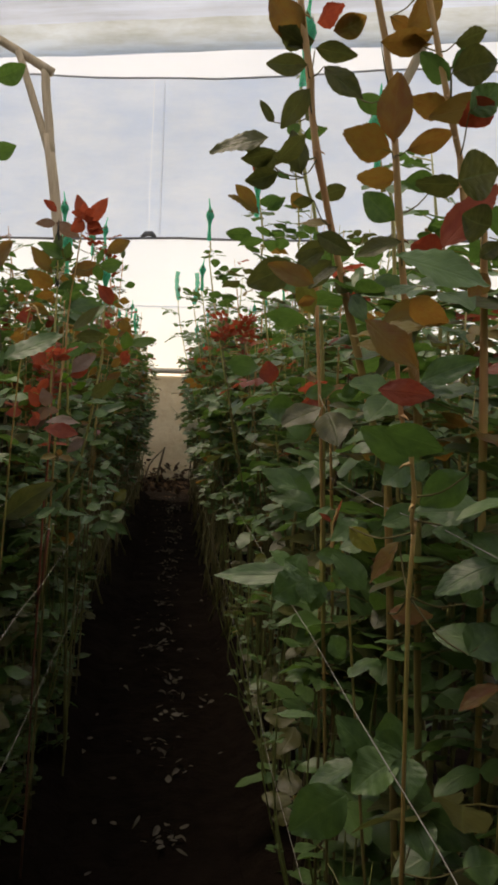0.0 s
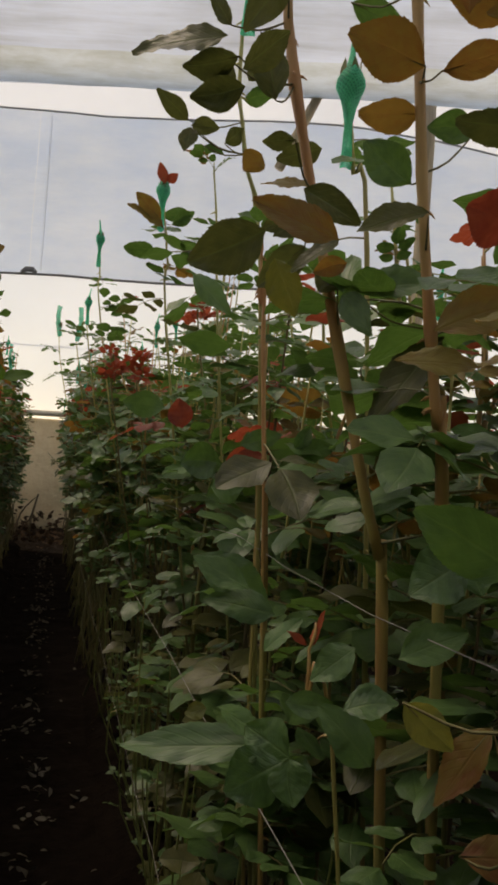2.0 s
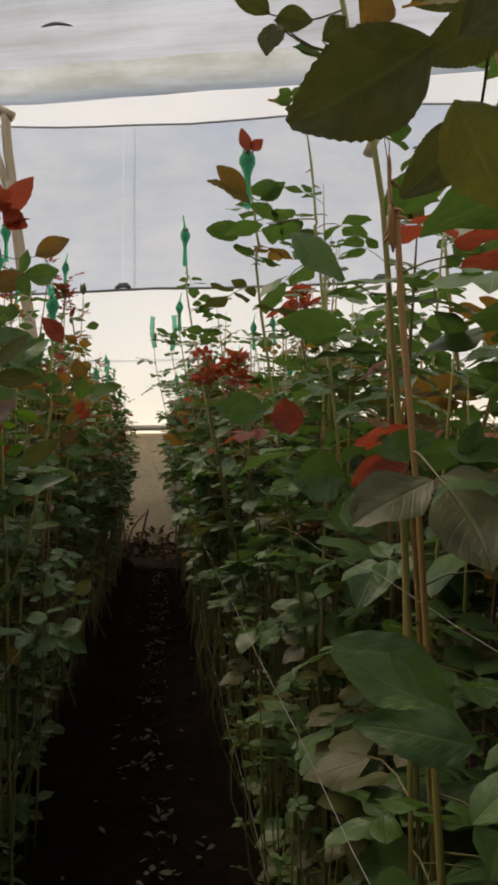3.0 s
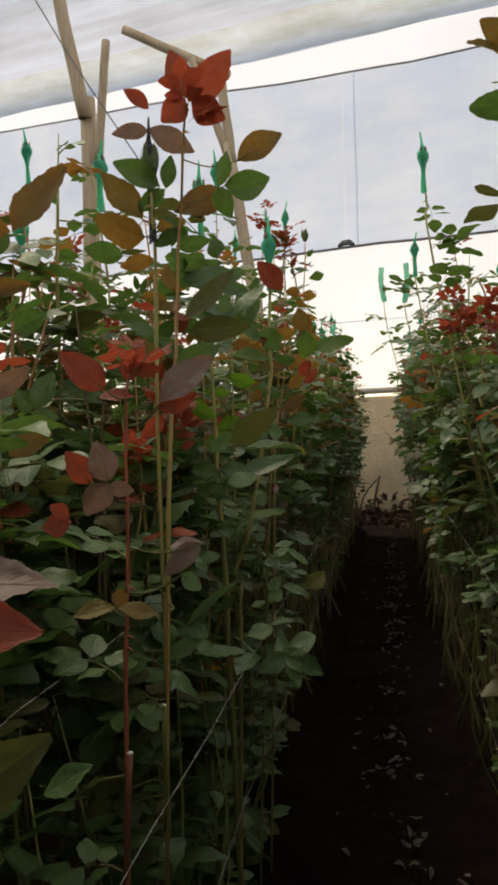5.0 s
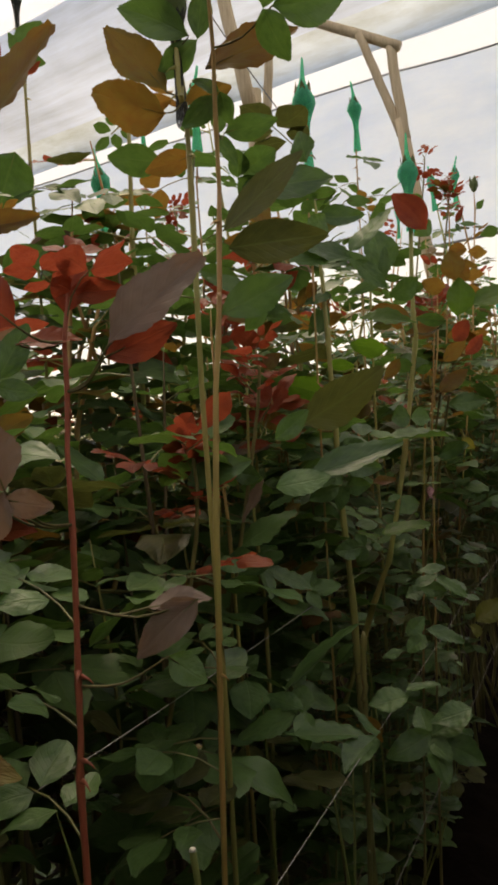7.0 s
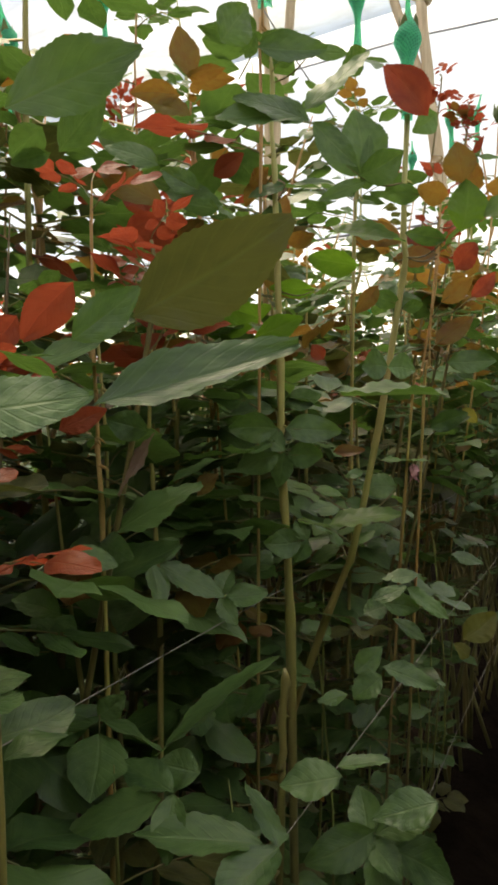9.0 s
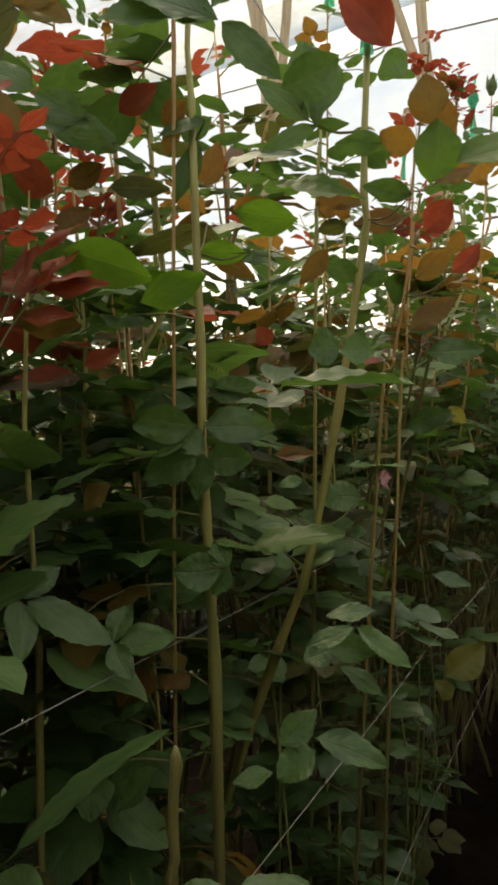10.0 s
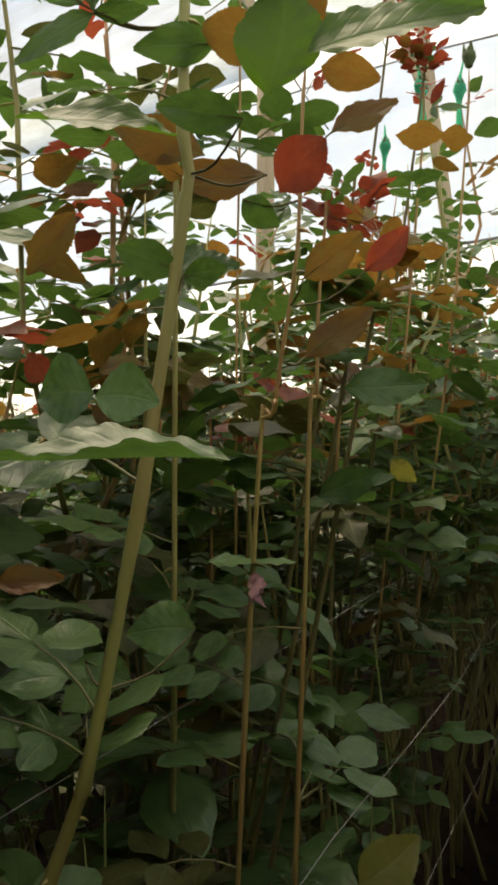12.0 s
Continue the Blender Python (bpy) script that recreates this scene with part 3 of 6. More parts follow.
def withered(bush, at):
    """A dried, hanging flower: crumpled pinkish petals."""
    r = random.Random(4)
    m = Matrix.Translation(Vector(at) - bush.location)
    bm = bmesh.new()
    uvl = bm.loops.layers.uv.new("UVMap")
    for k in range(9):
        leaflet(bm, Matrix.Rotation(k * 0.8, 4, "Z") @ Matrix.Rotation(radians(r.uniform(-100, -45)), 4, "X"), r.uniform(0.012, 0.032), r.uniform(0.006, 0.013), 7, 0.2, r.uniform(-0.5, 0.8), r.uniform(-0.4, 0.6), 0, uvl, r)
    part("withered_flower", mesh_of(bm, "withered_flower", PETAL), bush, "dried pinkish hanging flower", m)


# bushes further off: canes apart, the foliage of each as one mass
def far_kind(seed, tall, seg):
    rnd = random.Random(seed)
    canes, bm = [], bmesh.new()
    uvl = bm.loops.layers.uv.new("UVMap")
    top = None
    for c in range(4):
        height = tall * rnd.uniform(0.72, 0.97) if c else tall
        pts = [p + Vector((rnd.uniform(-0.06, 0.06), rnd.uniform(-0.06, 0.06), 0)) for p in stem_path(height, (rnd.uniform(-0.1, 0.1), rnd.uniform(-0.08, 0.08)), rnd, 6)]
        top = top or pts[-1]
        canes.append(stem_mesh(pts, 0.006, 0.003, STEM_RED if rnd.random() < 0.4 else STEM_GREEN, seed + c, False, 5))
        z, az = 0.52, 0.0
        red = rnd.choice((0.3, 1.0, 1.6))
        while z < height - 0.02:
            for _ in range(1 if z < 0.6 or z > 1.5 else 2):
                az += 2.4 + rnd.uniform(-0.5, 0.5)
                tint = tint_at(z, height, red, rnd)
                mi = {"green": 0, "bronze": 1, "red": 2, "yellow": 3, "olive": 5}[tint]
                p = on_path(pts, z / height)
                rose_leaf(bm, leaf_turn(p, az, radians(rnd.uniform(-12, 35)), rnd.uniform(-0.5, 0.5), 1), 0.14 * rnd.uniform(0.75, 1.18) * (0.65 if z > height - 0.12 else 0.75 if z < 0.75 else 1),
                          2, seg, 0, mi, 4, uvl, rnd)
            z += rnd.uniform(0.036, 0.066) * (2.8 if z < 0.75 else 1.35)
    return canes, mesh_of(bm, "foliage", GREEN, BRONZE, RED, YELLOW, STEM_GREEN, OLIVE), top


FAR = [far_kind(300 + 11 * k, (1.4, 1.55, 1.7, 1.5, 1.35, 1.78)[k % 6], 4 if k < 5 else 3) for k in range(12)]


def far_bush(x, y, rnd, label, nets=0.25, tall=1.0):
    canes, foliage, top = rnd.choice(FAR[:5] if y < 4.2 else FAR[5:])
    bush = tagged(new("rose_bush"), label, "rose bush", "rose bushes in the beds")
    bush.matrix_basis = pose(x, y, 0.06, 0, 0, rnd.uniform(0, 360)) @ Matrix.Diagonal((1, 1, tall * rnd.uniform(0.92, 1.08), 1))
    for me in canes:
        part("stem", me, bush)
    tagged(part("foliage", foliage, bush), kind="stuff")
    if rnd.random() < nets:
        bud_on(bush, top, "green", rnd)


def joined_bushes(name, spots, label, seed):
    """Many bushes of further beds as one mass of canes and leaves."""
    rj = random.Random(seed)
    kinds = []
    for k in range(6):
        bm = bmesh.new()
        uvl = bm.loops.layers.uv.new("UVMap")
        tall = (1.2, 1.36, 1.5, 1.26, 1.4, 1.14)[k]
        for c in range(3):
            height = tall * rj.uniform(0.7, 0.9) if c else tall
            pts = [p + Vector((rj.uniform(-0.08, 0.08), rj.uniform(-0.08, 0.08), 0)) for p in stem_path(height, (rj.uniform(-0.1, 0.1), rj.uniform(-0.08, 0.08)), rj, 5)]
            tube(bm, pts, [0.0055, 0.005, 0.0045, 0.004, 0.0035, 0.003], 4, False, 4)
            z, az, red = 0.6, rj.uniform(0, 6), rj.choice((0.3, 0.8, 1.4))
            while z < height - 0.02:
                for _ in range(2 if z < 1.1 else 1):
                    az += 2.4 + rj.uniform(-0.5, 0.5)
                    mi = {"green": 0, "bronze": 1, "red": 2, "yellow": 3, "olive": 5}[tint_at(z, height, red, rj)]
                    rose_leaf(bm, leaf_turn(on_path(pts, z / height), az, radians(rj.uniform(-12, 35)), rj.uniform(-0.5, 0.5), 1), 0.145 * rj.uniform(0.75, 1.15), 2, 3, 0, mi, 4, uvl, rj)
                z += rj.uniform(0.06, 0.1)
        me = mesh_of(bm, "kind")
        co = np.empty(len(me.vertices) * 3)
        me.vertices.foreach_get("co", co)
        arrays = [np.empty(len(me.loops), int), np.empty(len(me.polygons), int), np.empty(len(me.polygons), int), np.empty(len(me.loops) * 2)]
        me.loops.foreach_get("vertex_index", arrays[0])
        me.polygons.foreach_get("loop_total", arrays[1])
        me.polygons.foreach_get("material_index", arrays[2])
        me.uv_layers[0].data.foreach_get("uv", arrays[3])
        kinds.append((co.reshape(-1, 3), *arrays))
        bpy.data.meshes.remove(me)
    cos, idx, tot, mats, uvs, base = [], [], [], [], [], 0
    for x, y in spots:
        co, li, lt, mi, uv = rj.choice(kinds)
        a, t = rj.uniform(0, math.tau), rj.uniform(0.9, 1.08)
        cos.append(np.column_stack((co[:, 0] * math.cos(a) - co[:, 1] * math.sin(a) + x, co[:, 0] * math.sin(a) + co[:, 1] * math.cos(a) + y, co[:, 2] * t + 0.05)))
        idx.append(li + base), tot.append(lt), mats.append(mi), uvs.append(uv)
        base += len(co)
    cos, idx, tot, mats, uvs = (np.concatenate(v) for v in (cos, idx, tot, mats, uvs))
    me = bpy.data.meshes.new(name)
    me.vertices.add(len(cos)), me.loops.add(len(idx)), me.polygons.add(len(tot))
    me.vertices.foreach_set("co", cos.ravel())
    me.loops.foreach_set("vertex_index", idx)
    me.polygons.foreach_set("loop_start", np.concatenate(([0], np.cumsum(tot)[:-1])))
    me.polygons.foreach_set("material_index", mats)
    me.polygons.foreach_set("use_smooth", np.ones(len(tot), bool))
    me.uv_layers.new(name="UVMap").data.foreach_set("uv", uvs)
    me.update(calc_edges=True)
    for m in (GREEN, BRONZE, RED, YELLOW, STEM_GREEN, OLIVE):
        me.materials.append(m)
    tagged(new(name, me), label, "rose bushes", kind="stuff")


# ---- ground, beds, end wall, roof ----
def grid(name, x0, x1, y0, y1, nx, ny, height, material):
    bm = bmesh.new()
    vs = [[bm.verts.new((x0 + (x1 - x0) * i / nx, y0 + (y1 - y0) * j / ny, 0)) for i in range(nx + 1)] for j in range(ny + 1)]
    for row in vs:
        for v in row:
            v.co.z = height(v.co.x, v.co.y)
    for j in range(ny):
        for i in range(nx):
            bm.faces.new((vs[j][i], vs[j][i + 1], vs[j + 1][i + 1], vs[j + 1][i]))
    return new(name, mesh_of(bm, name, material))


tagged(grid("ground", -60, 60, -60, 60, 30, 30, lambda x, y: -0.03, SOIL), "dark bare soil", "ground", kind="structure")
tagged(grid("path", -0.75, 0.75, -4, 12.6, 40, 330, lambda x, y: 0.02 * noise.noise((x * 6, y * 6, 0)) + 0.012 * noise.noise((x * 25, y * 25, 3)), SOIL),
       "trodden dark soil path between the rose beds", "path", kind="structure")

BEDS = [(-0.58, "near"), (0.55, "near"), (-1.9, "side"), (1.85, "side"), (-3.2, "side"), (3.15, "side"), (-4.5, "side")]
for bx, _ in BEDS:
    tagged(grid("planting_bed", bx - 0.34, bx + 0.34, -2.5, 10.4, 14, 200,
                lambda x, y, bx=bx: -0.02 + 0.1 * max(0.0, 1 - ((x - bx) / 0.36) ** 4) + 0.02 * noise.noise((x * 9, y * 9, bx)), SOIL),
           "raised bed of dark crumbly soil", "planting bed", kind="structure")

END = Matrix.Translation((0, 11.0, 0)) @ Matrix.Rotation(radians(-15.0), 4, "Z")  # x along the end wall, y outwards


def sheet(name, x0, x1, nx, prof, material, label, sag=0.0, m=END, thick=0.004, wave=0.01):
    """Film drawn along x over a profile of (y, z) points, slightly sagging and creased."""
    bm = bmesh.new()
    cols = []
    for i in range(nx + 1):
        x = x0 + (x1 - x0) * i / nx
        cols.append([bm.verts.new((x, y + wave * 3 * noise.noise((x * 0.9, z * 1.1, 5)), z - sag * math.sin(math.pi * ((x / 3.2) % 1.0)) + wave * noise.noise((x * 1.7, z * 0.8, 1)))) for y, z in prof])
    for c0, c1 in zip(cols, cols[1:]):
        for k in range(len(prof) - 1):
            bm.faces.new((c0[k], c1[k], c1[k + 1], c0[k + 1]))
    ob = new(name, mesh_of(bm, name, material))
    ob.matrix_basis = m
    return tagged(ob, label, "plastic film", kind="structure")


def curtain_top(x):
    """Height of the curtain's upper rod: it climbs to one end and drops off past the other post."""
    knots = [(-16, 5.6), (-6.5, 5.45), (-4, 5.38), (-2, 5.33), (-1, 5.27), (0.3, 5.21), (1.2, 5.23), (2.6, 5.28), (3.5, 5.25), (4.4, 5.16), (5.2, 5.02), (16, 4.9)]
    return float(np.interp(x, [k for k, _ in knots], [z for _, z in knots]))


def span(a, b, n):
    return [(a[0] + (b[0] - a[0]) * i / n, a[1] + (b[1] - a[1]) * i / n) for i in range(n + 1)]


bm = bmesh.new()
for v in box(bm, (-16, -0.25, -0.1), (16, 0.15, 1.46)):
    if v.co.z > 1 and v.co.y < 0:
        v.co.y += 0.18
bmesh.ops.subdivide_edges(bm, edges=bm.edges[:], cuts=40, use_grid_fill=True)
for v in bm.verts:
    v.co += Vector((0, 0.03 * noise.noise(v.co * 3), 0.02 * noise.noise(v.co * 2)))
ob = tagged(new("wall_base", mesh_of(bm, "wall_base", EARTH)), "rough sandy tan earth wall under the plastic film", "wall", kind="structure")
ob.matrix_basis = END
bm = bmesh.new()
tube(bm, [(0.8 * k, -0.1 + 0.012 * noise.noise((k * 0.9, 0, 7)), 1.53 + 0.012 * noise.noise((k * 0.8, 3, 0))) for k in range(-20, 21)], [0.034 + 0.006 * noise.noise((k * 1.7, 5, 0)) for k in range(-20, 21)], 8)
ob = tagged(new("wall_beam", mesh_of(bm, "wall_beam", TIMBER)), "pale thin timber pole on top of the earth wall", "beam", kind="structure")
ob.matrix_basis = END
sheet("wall_film_low", -16, 16, 120, span((0, 1.45), (0, 3.24), 8), FILM_WALL, "bright white translucent plastic film wall")
sheet("wall_film_high", -16, 16, 120, span((0.0, 3.24), (0.0, 8.5), 12), FILM_WALL, "bright white translucent plastic film wall")
for x0, x1, n in ((-16, -0.428, 80), (-0.418, 16, 80)):
    curtain = sheet("side_curtain", x0, x1, n, span((-0.06, 3.22), (-0.06, 5.23), 14), FILM_CURTAIN, "bluish grey double plastic side curtain", sag=0.02)
    for v in curtain.data.vertices:
        v.co.x += 0.012 * noise.noise((v.co.x, v.co.z * 2.5, 3)) if abs(v.co.x + 0.423) < 0.05 else 0
        v.co.z += (curtain_top(v.co.x) - 5.23) * max(0.0, (v.co.z - 3.25) / 1.98)


def rod(name, z, y, r, material, label):
    bm = bmesh.new()
    tube(bm, [(x * 0.4, y + 0.01 * noise.noise((x * 0.7, z, 0)), (curtain_top(x * 0.4) if z > 5 else z) - 0.02 * math.sin(math.pi * ((x * 0.4 / 3.2) % 1.0)) + 0.012 * noise.noise((x * 0.5, z, 2))) for x in range(-40, 41)], [r] * 81, 8)
    ob = tagged(new(name, mesh_of(bm, name, material)), label, "rod", kind="structure")
    ob.matrix_basis = END


rod("curtain_rod_low", 3.22, -0.08, 0.015, ROD, "thin grey rod along the lower edge of the curtain")
rod("curtain_rod_high", 5.23, -0.08, 0.013, ROD_PALE, "thin pale grey rod along the upper edge of the curtain")
bm = bmesh.new()
box(bm, (-0.28, -0.075, 3.25), (-0.265, -0.068, 5.2))
ob = tagged(new("curtain_seam", mesh_of(bm, "curtain_seam", FILM_WALL, smooth=False)), "narrow welded seam of the curtain film", "seam", kind="structure")
ob.matrix_basis = END
bm = bmesh.new()
box(bm, (-16, -0.02, 2.345), (16, -0.012, 2.365))
ob = tagged(new("wall_film_seam", mesh_of(bm, "wall_film_seam", FILM_WALL, smooth=False)), "overlap line of the lower wall film", "seam", kind="structure")
ob.matrix_basis = END
for x in (-7.2, -4.1, -0.42, 2.7, 5.8):
    bm = bmesh.new()
    tube(bm, [(x - 0.09, -0.08, 3.235), (x - 0.03, -0.085, 3.27), (x + 0.05, -0.085, 3.27), (x + 0.1, -0.08, 3.235)], [0.02, 0.035, 0.035, 0.02], 7)
    ob = tagged(new("rod_clip", mesh_of(bm, "rod_clip", ROD)), "grey clip on the curtain rod", "clip", "clips on the curtain rod")
    ob.matrix_basis = END
bm = bmesh.new()
tube(bm, smooth_path([(-0.35, -2.75, 5.09), (-0.2, -2.77, 5.1), (-0.05, -2.74, 5.08)], 6), [0.004, 0.012, 0.016, 0.017, 0.014, 0.01, 0.003], 6)
ob = tagged(new("film_tear", mesh_of(bm, "film_tear", ROD)), "dark curled tear in the gutter film", "tear")
ob.matrix_basis = END
sheet("gutter_underside", -18, 18, 120, [(-1.41, 5.0), (-1.6, 4.95), (-1.85, 4.92), (-2.1, 4.925), (-2.3, 4.96)], FILM_YELLOWED, "yellowed underside of the plastic film gutter", sag=0.01)
sheet("film_gutter", -18, 18, 120, [(-2.3, 4.96), (-2.55, 5.02), (-2.8, 5.14), (-3.0, 5.32), (-3.12, 5.55), (-3.15, 5.8)], FILM_GUTTER, "grey sagging plastic film gutter", sag=0.01)
for k in range(3):
    y0, y1 = -3.15 - 7.4 * k, -3.15 - 7.4 * (k + 1)
    prof = [(y0 + (y1 - y0) * s / 16, 5.8 + 1.9 * math.sin(math.pi * s / 16) ** 0.8) for s in range(17)]
    sheet("roof_film", -20, 20, 80, prof, FILM_ROOF, "milky dusty plastic film roof", wave=0.03)
sheet("roof_film", -20, 20, 80, span((-1.41, 5.0), (-1.3, 6.6), 3) + span((-1.3, 6.6), (0.4, 8.5), 6)[1:], FILM_ROOF, "milky dusty plastic film roof", wave=0.03)
SIDE = Matrix.Translation((-14, 0, 0)) @ Matrix.Rotation(radians(90), 4, "Z")
sheet("side_film_left", -16, 18, 60, span((0, 0), (0, 8.5), 10), FILM_WALL, "white plastic film side wall", m=SIDE)
sheet("side_film_right", -16, 14, 60, span((-28, 0), (-28, 8.5), 10), FILM_WALL, "white plastic film side wall", m=SIDE)
# added, out of view: stands in for the dim depth of the house behind
sheet("back_film", -20, 20, 60, span((-24, 0), (-24, 8.5), 10), FILM_DIM, "dark film wall added out of view to cut front light")


# ---- timber posts ----
def pole(bm, a, b, r, seed, sides=9):
    a, b = Vector(a), Vector(b)
    pts = [a.lerp(b, s / 8) + 0.012 * Vector((noise.noise((s, seed, 0)), noise.noise((s, seed, 9)), 0)) for s in range(9)]
    tube(bm, pts, [r * (1.05 - 0.1 * s / 8) * (1 + 0.06 * noise.noise((s * 1.7, seed, 4))) for s in range(9)], sides)


def frame_post(label, *members):
    """A post of the house's frame from several round poles: (name, foot, top, radius)."""
    post = tagged(new("timber_post"), label, "post", "timber posts of the house")
    base = Vector(members[0][1])
    post.location = (base.x, base.y, 0)
    for k, (name, a, b, r) in enumerate(members):
        bm = bmesh.new()
        pole(bm, Vector(a) - post.location, Vector(b) - post.location, r, 3 * k + base.x)
        part(name, mesh_of(bm, name, WOOD), post)


frame_post("rough pale timber post forking into two struts under a beam", ("upright", (-0.78, 8.3, 0), (-1.3, 8.3, 3.62), 0.052),
           ("strut", (-1.3, 8.31, 3.5), (-1.59, 8.27, 4.36), 0.036), ("strut", (-1.27, 8.3, 3.45), (-1.35, 8.3, 4.25), 0.042), ("beam", (-1.27, 8.3, 4.2), (-2.2, 8.3, 4.69), 0.042))
frame_post("upright pale timber post with a steep strut and a nailed board", ("upright", (-2.66, 8.5, 0), (-2.62, 8.5, 4.2), 0.075),
           ("strut", (-2.62, 8.42, 4.0), (-2.95, 8.4, 5.7), 0.06), ("board", (-2.5, 8.4, 3.62), (-2.4, 8.4, 4.66), 0.04))
frame_post("pale timber post under the gutter with a slanting strut", ("upright", (3.7, 8.8, 0), (3.7, 8.8, 5.3), 0.075),
           ("strut", (2.1, 8.9, 4.2), (2.5, 8.9, 5.1), 0.05), ("beam", (2.3, 8.85, 5.05), (3.75, 8.8, 5.25), 0.05))
bm = bmesh.new()
tube(bm, smooth_path([(-3.4, 8.5, 5.7), (-2.7, 8.3, 4.5), (-2.0, 8.2, 3.4)], 8), [0.006] * 9, 5)
tagged(new("guy_wire", mesh_of(bm, "guy_wire", ROD)), "thin dark guy wire beside the timber post", "wire")

# ---- roses ----
LABEL = "tall rose bush with green leaves and red young shoots"
rnd = random.Random(5)
for side, xs in ((-1, (-0.47, -0.7, -0.88)), (1, (0.36, 0.62))):
    for k, bx in enumerate(xs):
        y = -0.9
        if k == 2:
            y = 0.9
        while y < (4.4 if k == 2 else 10.2 - 0.27 * bx):
            if k == 0 and 0.2 < y < 3.8:
                n = rnd.choice((3, 4))
                canes = [((rnd.uniform(1.42, 1.66) if side > 0 and 1.7 < y else rnd.uniform(1.12, 1.3) if side < 0 and 1.9 < y < 2.9 else rnd.uniform(1.2, 1.46)) if c == 0 else rnd.uniform(0.9, 1.5 if side > 0 and 1.7 < y else 1.2), rnd.uniform(-0.06, 0.06) + side * 0.05, rnd.uniform(-0.06, 0.06), rnd.choice((0.3, 0.6, 1.0, 1.5)) * (0.25 if side < 0 and 1.9 < y < 2.9 else 1)) for c in range(n)]
                rose_bush(bx + rnd.uniform(-0.04, 0.04), y, rnd.randrange(10 ** 6), canes, LABEL, None)
            else:
                far_bush(bx + rnd.uniform(-0.05, 0.05) - (side * 0.07 if k == 0 and y > 3.8 else 0), y, rnd, LABEL, nets=0.25 if y > 4.2 else 0.0, tall=1.04 if y > 3 and side > 0 else 0.88 if k == 2 else 0.94 if k == 1 and side < 0 and 1.8 < y < 2.7 else 1.08 if k == 1 and side < 0 and 2.8 < y < 4.4 else 1.03 if y > 3 else 1.0)
            y += rnd.uniform(0.2, 0.29) if side < 0 and y > 2.9 else rnd.uniform(0.16, 0.23)
spots = [(x + 0.1 * math.sin(9 * k), -0.9 - 0.22 * k) for x in (-0.75, -0.45, 0.42, 0.7) for k in range(18)]
for bx, kind in BEDS:
    if kind == "side":
        for dx in (-0.17, 0.17):
            y = -2.3
            while y < 10.0 - 0.27 * bx:
                spots.append((bx + dx + rnd.uniform(-0.05, 0.05), y))
                y += rnd.uniform(0.22, 0.32)
joined_bushes("rose_hedge", spots, "further rose beds with green leaves and red shoots", 31)

# ---- canes beside the walk ----
c = cane('tall rose bush with green leaves and red young shoots', STEM_RED, 0.0064, 0.0098, (0.352, 1.084, 0.060), (0.272, 1.030, 1.004), (0.254, 1.020, 1.097), (0.166, 1.000, 1.402), (0.141, 1.000, 1.544), (0.117, 1.000, 1.692), net=None, leafy=(0.2, 1.25, 0.05, 0.4))
blade(c, 'olive', (0.132, 0.950, 1.529), (0.086, 0.961, 1.531), 0.025, (-0.22, -0.86, -0.45))
blade(c, 'olive', (0.155, 0.980, 1.541), (0.200, 0.970, 1.505), 0.030, (0.04, -0.95, 0.31))
blade(c, 'olive', (0.147, 1.000, 1.569), (0.195, 0.989, 1.559), 0.025, (-0.21, -0.97, 0.08))
blade(c, 'olive', (0.138, 0.970, 1.511), (0.109, 0.978, 1.467), 0.027, (-0.43, -0.90, 0.13))
blade(c, 'olive', (0.092, 0.950, 1.447), (0.027, 0.966, 1.432), 0.034, (-0.31, -0.77, 0.56))
blade(c, 'olive', (0.100, 0.930, 1.415), (0.131, 0.922, 1.442), 0.026, (-0.04, -0.97, -0.24))
blade(c, 'olive', (0.103, 0.930, 1.404), (0.067, 0.939, 1.394), 0.024, (-0.14, -0.94, -0.32))
blade(c, 'olive', (0.101, 0.950, 1.433), (0.063, 0.959, 1.423), 0.025, (-0.14, -0.93, -0.35))
blade(c, 'olive', (0.132, 0.960, 1.411), (0.118, 0.962, 1.461), 0.026, (-0.11, -0.99, 0.02))
blade(c, 'olive', (0.098, 0.960, 1.433), (0.085, 0.964, 1.404), 0.020, (-0.04, -0.99, -0.11))
blade(c, 'olive', (0.103, 1.000, 1.480), (0.084, 1.004, 1.505), 0.016, (-0.37, -0.92, -0.13))
blade(c, 'yellow', (0.132, 0.930, 1.290), (0.147, 0.927, 1.251), 0.030, (-0.27, -0.96, -0.03))
blade(c, 'olive', (0.146, 0.920, 1.337), (0.186, 0.911, 1.317), 0.023, (-0.07, -0.96, 0.29))
blade(c, 'olive', (0.187, 1.050, 1.333), (0.152, 1.059, 1.296), 0.029, (-0.14, -0.98, -0.10))
blade(c, 'bronze', (0.156, 1.100, 1.423), (0.142, 1.103, 1.407), 0.024, (-0.08, -0.99, -0.15))
blade(c, 'olive', (0.146, 1.000, 1.577), (0.115, 1.007, 1.572), 0.016, (-0.25, -0.96, 0.10))
blade(c, 'olive', (0.211, 1.100, 1.437), (0.173, 1.109, 1.422), 0.024, (-0.13, -0.96, -0.25))
blade(c, 'bronze', (0.176, 1.000, 1.366), (0.137, 1.009, 1.371), 0.021, (-0.09, -0.72, 0.69))
blade(c, 'olive', (0.160, 0.950, 1.334), (0.130, 0.958, 1.316), 0.023, (-0.14, -0.97, -0.18))
blade(c, 'olive', (0.123, 0.923, 1.307), (0.074, 0.933, 1.280), 0.038, (-0.08, -0.95, -0.29))
blade(c, 'olive', (0.122, 0.900, 1.296), (0.151, 0.894, 1.317), 0.019, (-0.05, -0.98, -0.20))
